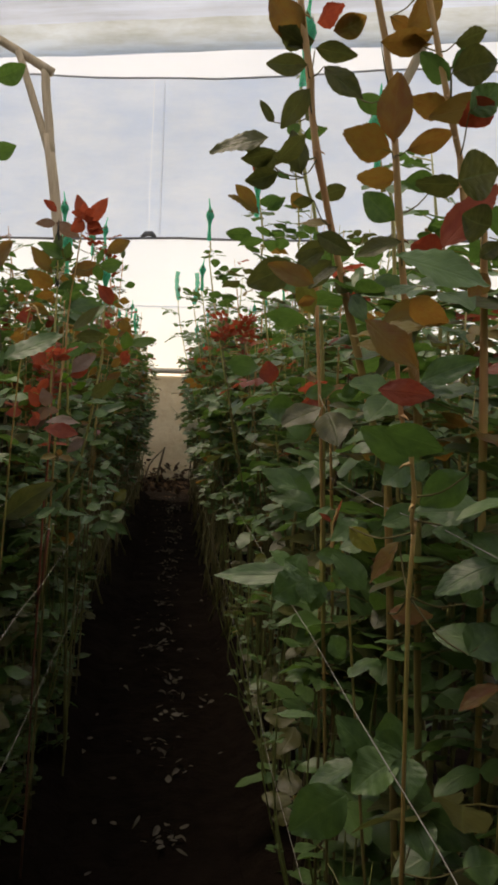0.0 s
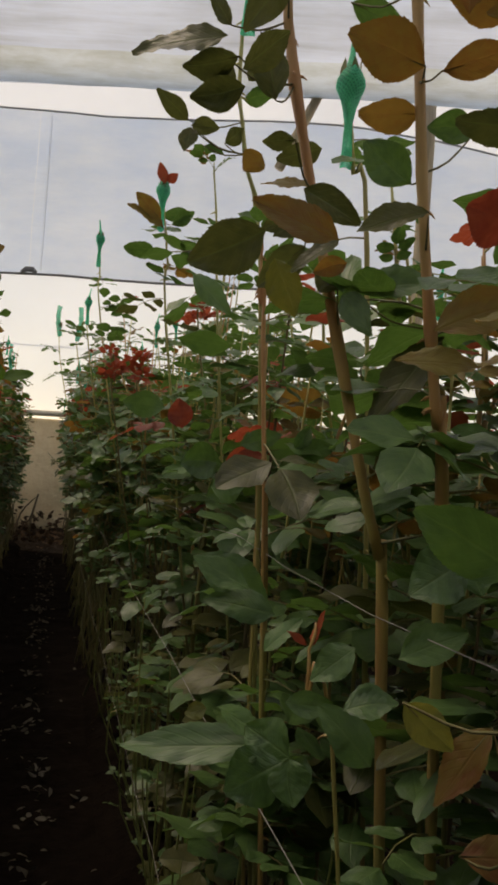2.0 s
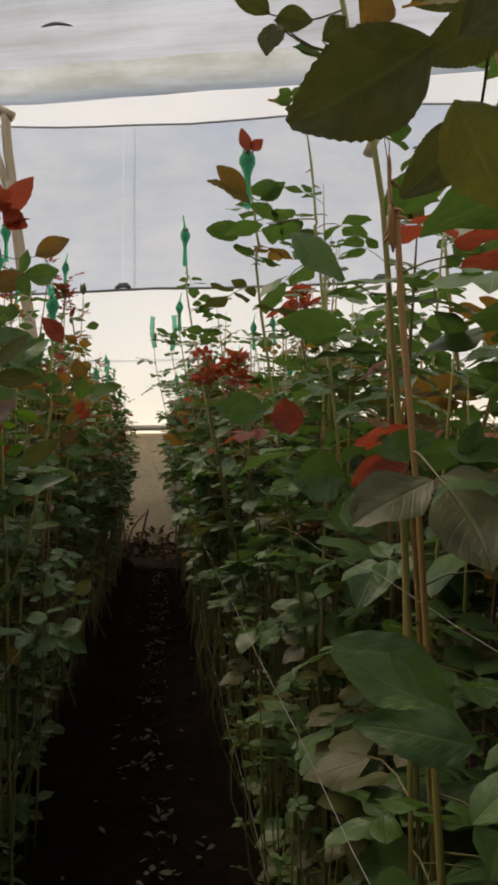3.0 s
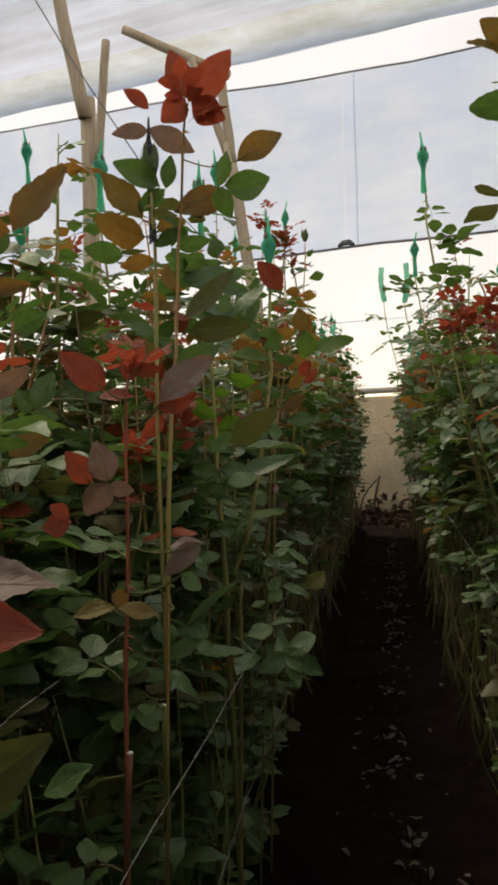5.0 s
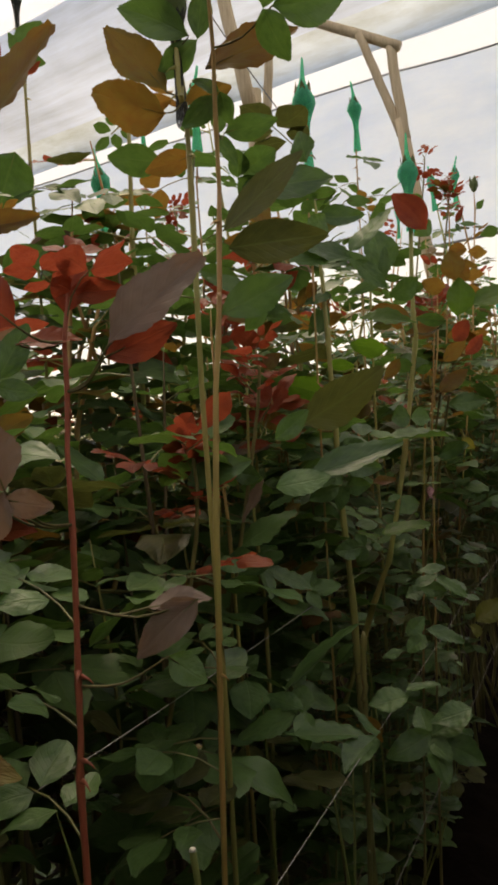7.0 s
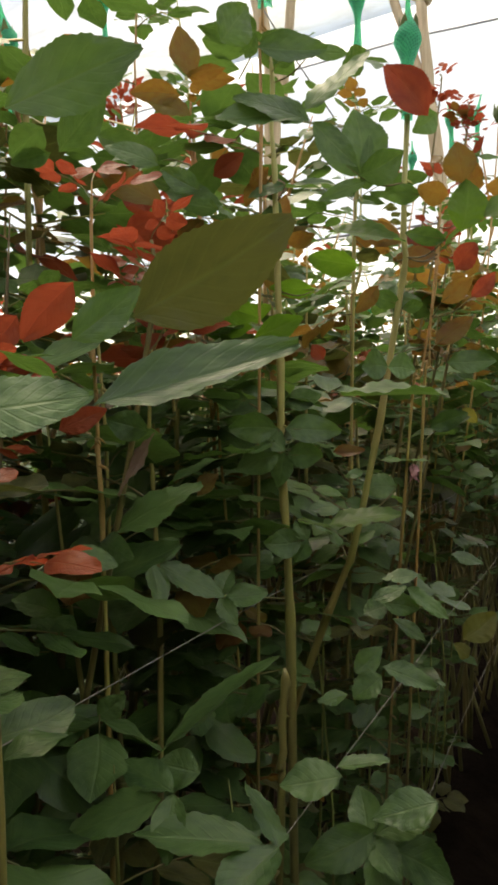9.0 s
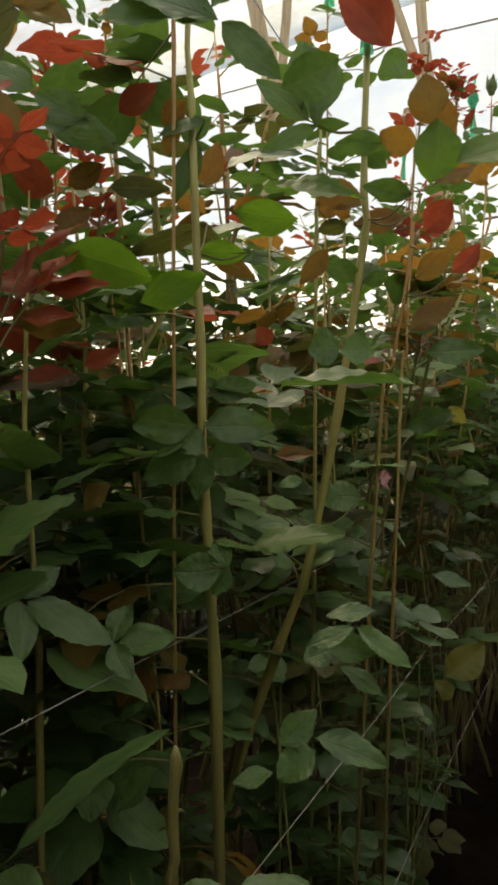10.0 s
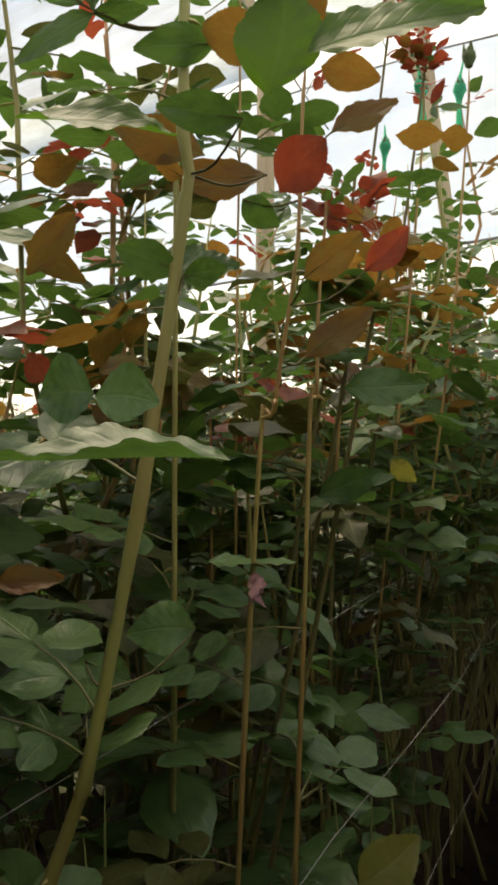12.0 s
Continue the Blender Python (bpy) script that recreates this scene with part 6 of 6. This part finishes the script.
blade(c, 'mauve', (-0.495, 2.500, 1.114), (-0.405, 2.540, 1.143), 0.051, (-0.10, -0.42, 0.90))
blade(c, 'green', (-0.229, 2.100, 1.142), (-0.203, 2.112, 1.165), 0.019, (0.53, -0.83, -0.18))
blade(c, 'green', (-0.270, 2.150, 1.240), (-0.249, 2.160, 1.270), 0.020, (0.67, -0.71, -0.22))
blade(c, 'fresh', (-0.349, 2.450, 1.211), (-0.296, 2.472, 1.191), 0.034, (0.35, -0.93, -0.09))
blade(c, 'fresh', (-0.291, 2.450, 1.173), (-0.253, 2.467, 1.189), 0.023, (0.43, -0.90, -0.08))
blade(c, 'green', (-0.400, 2.400, 1.009), (-0.334, 2.430, 1.057), 0.044, (0.09, -0.89, 0.45))
blade(c, 'green', (-0.422, 2.400, 0.967), (-0.352, 2.431, 1.001), 0.042, (-0.18, -0.50, 0.85))
blade(c, 'green', (-0.382, 2.450, 0.977), (-0.328, 2.472, 0.950), 0.032, (0.52, -0.28, 0.81))
blade(c, 'green', (-0.341, 2.500, 0.941), (-0.305, 2.516, 0.946), 0.025, (0.36, -0.91, 0.22))
blade(c, 'green', (-0.363, 2.400, 1.096), (-0.395, 2.387, 1.105), 0.026, (0.40, -0.92, 0.07))
blade(c, 'mauve', (-0.356, 2.400, 1.096), (-0.385, 2.385, 1.045), 0.030, (-0.25, -0.89, 0.39))
blade(c, 'green', (-0.255, 2.420, 0.918), (-0.347, 2.378, 0.840), 0.034, (-0.4, -0.5, 0.79))
blade(c, 'green', (-0.264, 2.420, 0.893), (-0.289, 2.408, 0.870), 0.023, (0.24, -0.95, 0.21))
blade(c, 'green', (-0.194, 2.500, 0.886), (-0.217, 2.490, 0.868), 0.032, (0.20, -0.94, 0.28))
blade(c, 'green', (-0.195, 2.500, 0.893), (-0.150, 2.518, 0.877), 0.025, (0.45, -0.37, 0.81))
blade(c, 'green', (-0.218, 2.500, 0.885), (-0.197, 2.510, 0.908), 0.021, (0.20, -0.95, 0.23))
blade(c, 'green', (-0.238, 2.600, 0.913), (-0.214, 2.611, 0.923), 0.026, (0.30, -0.92, 0.26))
blade(c, 'green', (-0.209, 2.600, 0.911), (-0.177, 2.612, 0.890), 0.020, (0.61, -0.49, 0.63))
blade(c, 'green', (-0.223, 2.500, 0.866), (-0.248, 2.489, 0.861), 0.016, (0.32, -0.88, 0.35))
blade(c, 'green', (-0.193, 2.380, 0.847), (-0.235, 2.362, 0.843), 0.036, (0.32, -0.84, 0.43))
blade(c, 'green', (-0.197, 2.380, 0.853), (-0.163, 2.395, 0.863), 0.019, (-0.00, -0.57, 0.82))
blade(c, 'green', (-0.128, 2.400, 0.831), (-0.171, 2.381, 0.823), 0.032, (0.28, -0.84, 0.47))
blade(c, 'green', (-0.298, 2.300, 0.847), (-0.361, 2.272, 0.820), 0.037, (-0.17, -0.46, 0.87))
blade(c, 'green', (-0.223, 2.300, 0.829), (-0.302, 2.267, 0.841), 0.043, (0.19, -0.10, 0.98))
blade(c, 'green', (-0.293, 2.350, 0.845), (-0.322, 2.338, 0.853), 0.029, (0.44, -0.79, 0.42))
blade(c, 'green', (-0.382, 2.350, 0.875), (-0.363, 2.359, 0.891), 0.021, (0.31, -0.94, 0.14))
blade(c, 'bronze', (-0.369, 2.500, 1.034), (-0.351, 2.508, 1.054), 0.020, (0.40, -0.92, 0.03))
blade(c, 'green', (-0.405, 2.350, 1.002), (-0.371, 2.364, 0.993), 0.025, (0.42, -0.88, 0.23))
blade(c, 'red', (-0.379, 2.300, 1.099), (-0.349, 2.314, 1.114), 0.019, (0.43, -0.90, -0.07))
blade(c, 'yellow', (-0.202, 3.000, 0.790), (-0.160, 3.019, 0.828), 0.042, (0.17, -0.94, 0.29))
c = cane('cut green rose cane', STEM_GREEN, 0.0055, 0.0052, (-0.280, 2.420, 0.060), (-0.257, 2.420, 0.761), (-0.255, 2.420, 0.830), (-0.252, 2.420, 0.909), net=None, leafy=None)
c = cane('tall rose bush with green leaves and red young shoots', STEM_RED, 0.003, 0.0022, (-0.326, 2.640, 0.060), (-0.406, 2.640, 1.030), (-0.419, 2.640, 1.107), (-0.432, 2.640, 1.214), net=None, leafy=(0.2, 1.4, 0.06, 1.0))
c = cane('tall rose bush with green leaves and red young shoots', STEM_RED, 0.0045, 0.003, (-0.382, 2.400, 0.060), (-0.408, 2.400, 1.002), (-0.413, 2.400, 1.087), (-0.416, 2.400, 1.303), net=None, leafy=(0.2, 0.9, 0.06, 0.1))
c = cane('tall rose bush with green leaves and red young shoots', STEM_RED, 0.0045, 0.003, (-0.381, 2.700, 0.060), (-0.461, 2.700, 1.310), (-0.472, 2.700, 1.392), (-0.475, 2.700, 1.487), net=None, leafy=(0.2, 1.4, 0.06, 1.0))
c = cane('tall rose bush with green leaves and red young shoots', STEM_GREEN, 0.0045, 0.0035, (-0.381, 3.000, 0.060), (-0.359, 3.000, 1.318), (-0.356, 3.000, 1.427), (-0.352, 3.000, 1.551), net=None, leafy=(0.2, 1.4, 0.05, 0.6))
blade(c, 'bronze', (-0.493, 2.960, 1.314), (-0.429, 2.960, 1.275), 0.026, (0.35, -0.88, -0.3))
blade(c, 'mauve', (-0.515, 3.100, 1.460), (-0.522, 3.100, 1.493), 0.03, (0.35, -0.88, -0.3))
blade(c, 'green', (-0.638, 3.200, 1.542), (-0.602, 3.200, 1.576), 0.022, (0.35, -0.88, -0.3))
blade(c, 'green', (-0.608, 3.200, 1.540), (-0.536, 3.200, 1.539), 0.021, (0.35, -0.88, -0.3))
blade(c, 'green', (-0.449, 3.200, 1.497), (-0.532, 3.200, 1.510), 0.031, (0.3, -0.6, 0.7))
blade(c, 'olive', (-0.690, 3.200, 1.641), (-0.618, 3.200, 1.641), 0.017, (0.35, -0.88, -0.3))
blade(c, 'green', (-0.751, 3.200, 1.645), (-0.713, 3.200, 1.649), 0.031, (0.35, -0.88, -0.3))
blade(c, 'bronze', (-0.364, 3.000, 1.356), (-0.319, 3.000, 1.371), 0.029, (0.35, -0.88, -0.3))
blade(c, 'olive', (-0.320, 3.000, 1.339), (-0.359, 3.000, 1.333), 0.026, (0.35, -0.88, -0.3))
blade(c, 'green', (-0.300, 3.100, 1.355), (-0.335, 3.100, 1.347), 0.03, (0.3, -0.6, 0.7))
c = cane('tall rose bush with green leaves and red young shoots', STEM_RED, 0.0045, 0.003, (-0.320, 3.100, 0.060), (-0.279, 3.100, 1.086), (-0.271, 3.100, 1.186), (-0.260, 3.100, 1.368), net=None, leafy=(0.2, 1.35, 0.05, 1.3))
c = cane('tall rose bush with green leaves and red young shoots', STEM_RED, 0.0045, 0.003, (-0.480, 3.750, 0.060), (-0.326, 3.750, 1.518), (-0.322, 3.750, 1.762), net=None, leafy=(0.2, 1.5, 0.05, 1.0))
shoots(c, 'red', (-0.378, 3.750, 1.880), 4, 0.1, 11)
shoots(c, 'red', (-0.317, 3.750, 1.810), 5, 0.1, 12)
blade(c, 'red', (-0.213, 2.790, 1.452), (-0.260, 2.773, 1.511), 0.047, (0.10, -0.97, -0.21))
blade(c, 'bronze', (-0.168, 2.760, 1.362), (-0.177, 2.758, 1.409), 0.037, (0.12, -0.99, -0.02))
blade(c, 'bronze', (-0.190, 2.800, 1.362), (-0.224, 2.786, 1.369), 0.031, (0.33, -0.90, -0.28))
blade(c, 'red', (-0.183, 2.800, 1.275), (-0.160, 2.811, 1.306), 0.031, (0.35, -0.93, 0.07))
blade(c, 'bronze', (-0.255, 2.850, 1.321), (-0.311, 2.827, 1.345), 0.033, (0.42, -0.90, 0.12))
blade(c, 'green', (-0.223, 2.900, 1.492), (-0.251, 2.887, 1.468), 0.031, (0.49, -0.87, -0.11))
c = cane('tall rose bush with green leaves and red young shoots', STEM_RED, 0.0026, 0.002, (-0.342, 1.530, 0.060), (-0.262, 1.450, 1.185), (-0.220, 1.420, 1.267), net=None, leafy=None)
blade(c, 'red', (-0.206, 1.360, 1.097), (-0.151, 1.376, 1.092), 0.029, (0.21, -0.47, 0.86))
blade(c, 'mauve', (-0.206, 1.380, 1.106), (-0.152, 1.395, 1.108), 0.028, (0.04, -0.26, 0.97))
blade(c, 'red', (-0.250, 1.500, 1.285), (-0.278, 1.492, 1.281), 0.023, (0.31, -0.91, -0.29))
blade(c, 'bronze', (-0.249, 1.500, 1.256), (-0.285, 1.489, 1.244), 0.034, (0.35, -0.90, -0.25))
blade(c, 'bronze', (-0.251, 1.500, 1.223), (-0.286, 1.490, 1.233), 0.020, (0.25, -0.97, -0.05))
blade(c, 'red', (-0.264, 1.500, 1.120), (-0.290, 1.493, 1.115), 0.020, (0.27, -0.96, 0.06))
c = cane('tall rose bush with green leaves and red young shoots', STEM_GREEN, 0.005, 0.0035, (-0.480, 6.500, 0.060), (-0.265, 6.500, 0.924), (-0.294, 6.500, 1.353), (-0.320, 6.500, 1.693), net='sleeve', leafy=(0.3, 1.72, 0.05, 0.5))
blade(c, 'olive', (-0.293, 1.500, 0.930), (-0.203, 1.500, 0.998), 0.046, (-0.35, -0.9, -0.3))
blade(c, 'green', (-0.252, 1.600, 0.919), (-0.216, 1.600, 0.942), 0.022, (0.1, -0.7, 0.7))
blade(c, 'yellow', (-0.372, 1.700, 0.944), (-0.392, 1.700, 0.943), 0.015, (0.1, -0.9, 0.4))
blade(c, 'green', (-0.393, 1.800, 1.790), (-0.331, 1.796, 1.821), 0.046, (0.13, -0.92, -0.37))
blade(c, 'green', (-0.400, 1.800, 1.642), (-0.345, 1.796, 1.658), 0.040, (0.02, -0.95, -0.32))
blade(c, 'green', (-0.249, 1.250, 1.200), (-0.168, 1.260, 1.242), 0.045, (-0.2, -0.75, 0.6))
shoots(c, 'red', (-0.364, 2.400, 1.260), 6, 0.1, 22)
shoots(c, 'red', (-0.359, 2.200, 1.149), 7, 0.12, 23)
shoots(c, 'bronze', (-0.278, 3.200, 1.286), 5, 0.1, 24)
blade(c, 'green', (-0.279, 2.120, 1.253), (-0.221, 2.146, 1.283), 0.035, (0.24, -0.91, 0.33))
blade(c, 'green', (-0.186, 1.980, 1.111), (-0.152, 1.995, 1.118), 0.023, (0.41, -0.91, -0.06))
blade(c, 'green', (-0.174, 2.400, 0.802), (-0.222, 2.379, 0.777), 0.033, (0.17, -0.89, 0.42))
blade(c, 'green', (-0.174, 2.400, 0.798), (-0.133, 2.418, 0.823), 0.033, (0.15, -0.90, 0.41))
blade(c, 'green', (-0.167, 2.400, 0.791), (-0.119, 2.419, 0.764), 0.035, (0.50, -0.80, 0.33))
blade(c, 'red', (-0.331, 2.250, 1.194), (-0.360, 2.236, 1.157), 0.029, (0.57, -0.81, -0.14))
blade(c, 'green', (-0.362, 2.200, 1.102), (-0.304, 2.225, 1.127), 0.034, (0.16, -0.85, 0.50))
blade(c, 'red', (-0.375, 2.250, 1.175), (-0.392, 2.242, 1.153), 0.022, (0.58, -0.80, -0.15))
blade(c, 'green', (-0.390, 2.300, 1.314), (-0.410, 2.291, 1.292), 0.028, (0.62, -0.74, -0.25))
blade(c, 'green', (-0.383, 2.300, 1.295), (-0.409, 2.289, 1.287), 0.016, (0.46, -0.83, -0.32))
blade(c, 'bronze', (-0.377, 2.500, 1.421), (-0.344, 2.514, 1.424), 0.021, (0.39, -0.85, -0.37))
blade(c, 'bronze', (-0.383, 2.500, 1.402), (-0.426, 2.482, 1.405), 0.023, (0.38, -0.86, 0.33))
blade(c, 'green', (-0.251, 2.300, 1.349), (-0.233, 2.309, 1.374), 0.029, (0.59, -0.79, -0.15))
blade(c, 'green', (-0.287, 2.450, 1.410), (-0.234, 2.472, 1.410), 0.029, (0.36, -0.86, 0.36))
blade(c, 'bronze', (-0.358, 2.600, 1.341), (-0.337, 2.610, 1.358), 0.026, (0.51, -0.85, -0.15))
blade(c, 'green', (-0.475, 2.500, 1.378), (-0.425, 2.521, 1.364), 0.028, (0.42, -0.87, 0.24))
blade(c, 'green', (-0.378, 2.300, 0.966), (-0.412, 2.286, 0.978), 0.024, (0.45, -0.85, 0.28))
blade(c, 'green', (-0.424, 2.300, 0.890), (-0.393, 2.313, 0.898), 0.025, (0.32, -0.91, 0.26))
blade(c, 'green', (-0.449, 2.400, 0.986), (-0.400, 2.421, 1.000), 0.028, (0.19, -0.81, 0.56))
blade(c, 'red', (-0.419, 2.500, 1.297), (-0.438, 2.493, 1.335), 0.033, (0.45, -0.89, 0.06))
blade(c, 'red', (-0.391, 2.500, 1.265), (-0.420, 2.488, 1.286), 0.029, (0.33, -0.94, -0.07))
blade(c, 'bronze', (-0.414, 2.550, 1.284), (-0.390, 2.561, 1.302), 0.022, (0.55, -0.79, -0.27))
blade(c, 'bronze', (-0.392, 2.500, 1.237), (-0.367, 2.511, 1.253), 0.021, (0.53, -0.81, -0.25))
blade(c, 'red', (-0.398, 2.600, 1.356), (-0.368, 2.614, 1.379), 0.024, (0.57, -0.77, -0.28))
blade(c, 'green', (-0.345, 2.500, 1.295), (-0.376, 2.487, 1.300), 0.018, (0.34, -0.89, -0.29))
blade(c, 'green', (-0.364, 2.500, 1.314), (-0.397, 2.486, 1.334), 0.024, (0.28, -0.94, -0.18))
blade(c, 'bronze', (-0.334, 2.450, 1.160), (-0.376, 2.432, 1.167), 0.023, (0.42, -0.88, 0.24))
blade(c, 'red', (-0.432, 2.500, 1.131), (-0.389, 2.519, 1.137), 0.023, (0.19, -0.67, 0.71))
blade(c, 'red', (-0.367, 2.500, 1.138), (-0.344, 2.510, 1.150), 0.016, (0.46, -0.88, -0.12))
blade(c, 'bronze', (-0.369, 2.700, 1.316), (-0.355, 2.707, 1.358), 0.026, (0.53, -0.85, -0.03))
blade(c, 'green', (-0.340, 2.600, 1.284), (-0.328, 2.607, 1.325), 0.022, (0.03, -0.99, 0.15))
blade(c, 'red', (-0.343, 2.800, 1.176), (-0.356, 2.795, 1.194), 0.020, (0.33, -0.94, -0.03))
c = cane('tall rose bush with a pale closed bud', STEM_RED, 0.0045, 0.003, (-0.45, 3.84, 0.060), (-0.300, 3.84, 1.25), (-0.277, 3.84, 1.441), (-0.255, 3.84, 1.775), net='bud', leafy=(0.3, 1.4, 0.06, 0.6))
blade(c, 'bronze', (-0.246, 3.540, 1.561), (-0.290, 3.540, 1.568), 0.034, (0.35, -0.88, -0.3))
blade(c, 'bronze', (-0.246, 3.540, 1.557), (-0.202, 3.540, 1.546), 0.039, (0.35, -0.88, -0.3))
blade(c, 'green', (-0.250, 3.800, 1.718), (-0.227, 3.800, 1.739), 0.026, (0.35, -0.88, -0.3))
blade(c, 'red', (-0.293, 3.700, 1.668), (-0.269, 3.700, 1.705), 0.017, (0.35, -0.88, -0.3))
blade(c, 'green', (-0.284, 3.700, 1.663), (-0.235, 3.700, 1.656), 0.017, (0.3, -0.6, 0.7))
blade(c, 'green', (-0.194, 3.800, 1.659), (-0.241, 3.800, 1.643), 0.034, (0.35, -0.88, -0.3))
blade(c, 'bronze', (-0.270, 3.600, 1.548), (-0.231, 3.600, 1.526), 0.021, (0.35, -0.88, -0.3))
shoots(c, 'red', (-0.62, 2.9, 1.44), 7, 0.13, 41)
# ---- end of canes ----

# ---- twine along the beds ----
for bx, z, k in ((-0.34, 0.92, 0), (-0.22, 0.82, 1), (-0.22, 0.63, 2), (0.25, 1.04, 3), (0.17, 0.88, 4), (0.2, 0.5, 5)):
    bm = bmesh.new()
    tube(bm, [(bx + 0.01 * noise.noise((y * 1.3, k, 0)), y * 0.25, z + 0.012 * noise.noise((y * 0.9, k, 4))) for y in range(-8, 44)], [0.00048] * 52, 4)
    tagged(new("twine", mesh_of(bm, "twine", TWINE)), "pale twine stretched along the bed", "twine", "twines along the beds")

# ---- heap of litter at the foot of the end wall ----
def heap_top(x, y):
    ridge = 0.1 + 0.12 * max(0.0, noise.noise((x * 2.3, 4, 0)) + 0.3)
    return 0.01 + ridge * max(0.0, 1 - abs(y + 0.3) / 0.75) ** 1.6 + 0.05 * noise.noise((x * 5, y * 5, 0)) + 0.03 * noise.noise((x * 17, y * 17, 0))


heap = grid("ground_heap", -2.5, 2.5, -1.3, -0.1, 90, 40, heap_top, LITTER)
heap.matrix_basis = END
tagged(heap, "brown heap of plant litter along the end wall", "litter heap", kind="structure")
bm = bmesh.new()
uvl = bm.loops.layers.uv.new("UVMap")
rl = random.Random(12)
for _ in range(900):
    x, y = rl.uniform(-1.3, 1.3), -0.22 - abs(rl.gauss(0, 0.3))
    z = heap_top(x, y) + rl.uniform(0.0, 0.03) + (abs(rl.gauss(0, 0.09)) if y > -0.34 else 0)
    m = Matrix.Translation((x, y, z)) @ pose(0, 0, 0, rl.uniform(-60, 60), rl.uniform(-60, 60), rl.uniform(0, 360))
    leaflet(bm, m, rl.uniform(0.04, 0.1), rl.uniform(0.025, 0.06), 5, 0, rl.uniform(-0.3, 0.8), rl.uniform(-0.5, 0.6), 0, uvl, rl)
ob = tagged(new("dead_leaves", mesh_of(bm, "dead_leaves", DEAD_LEAF)), "brown dead leaves piled against the end wall", "leaf litter", kind="stuff")
ob.matrix_basis = END


def stick(label, r, *pts):
    bm = bmesh.new()
    tube(bm, smooth_path(pts, 6), [r * (1 - 0.09 * k) for k in range(7)], 6)
    return tagged(new("stake", mesh_of(bm, "stake", STEM_WOODY)), label, "stake", "stakes leaning on the end wall")


stick("dark wooden stake leaning on the earth wall", 0.022, (-0.2, 10.5, 0.0), (-0.17, 10.62, 0.27), (-0.105, 10.74, 0.56))
stick("dark wooden stake leaning on the earth wall", 0.014, (-0.36, 10.52, 0.0), (-0.29, 10.66, 0.33), (-0.13, 10.75, 0.52))
stick("dark wooden stake leaning on the earth wall", 0.012, (0.34, 10.4, 0.0), (0.29, 10.52, 0.16), (0.22, 10.62, 0.3))
weed = tagged(new("dry_weed"), "dark dried weed growing against the earth wall", "weed")
weed.location = (0.2, 10.6, 0.05)
bm = bmesh.new()
tube(bm, smooth_path([(0, 0, 0), (0.02, 0.02, 0.5), (-0.05, 0.0, 0.8), (-0.24, 0.02, 1.02)], 10), [0.006 - 0.0004 * k for k in range(11)], 5)
part("stem", mesh_of(bm, "stem", STEM_WOODY), weed)
for _ in range(22):
    s = rl.random()
    at = Vector((0.02 - 0.26 * s ** 1.6, 0.0, 0.55 + 0.47 * s))
    part("leaf", rl.choice(LEAVES["olive"]), weed, "", leaf_turn(at, rl.uniform(0, 6), rl.uniform(-0.6, 0.4), rl.uniform(-0.5, 0.5), rl.uniform(0.35, 0.7)))

# ---- fallen leaves ----
bm = bmesh.new()
uvl = bm.loops.layers.uv.new("UVMap")
rl = random.Random(8)
for heap_y in [0.25 * k + rl.uniform(-0.12, 0.12) for k in range(2, 42)]:
    heap_x = rl.gauss(0.015, 0.03)
    for _ in range(rl.randrange(4, 16)):
        x, y = rl.gauss(heap_x, 0.035), rl.gauss(heap_y, 0.06)
        leaflet(bm, pose(x, y, 0.024, rl.uniform(-30, 30), rl.uniform(-35, 35), rl.uniform(0, 360)), rl.uniform(0.016, 0.04), rl.uniform(0.009, 0.022), 6, 0, rl.uniform(-0.3, 0.7), rl.uniform(-0.3, 0.5), 0, uvl, rl)
for _ in range(120):
    leaflet(bm, pose(rl.uniform(-0.3, 0.3), rl.uniform(0, 10), 0.02, rl.uniform(-20, 20), rl.uniform(-25, 25), rl.uniform(0, 360)), rl.uniform(0.012, 0.032), rl.uniform(0.008, 0.02), 5, 0, 0.4, rl.uniform(-0.2, 0.4), 0, uvl, rl)
tagged(new("fallen_leaves", mesh_of(bm, "fallen_leaves", DRY)), "dry fallen leaves scattered on the path", "leaf litter", kind="stuff")
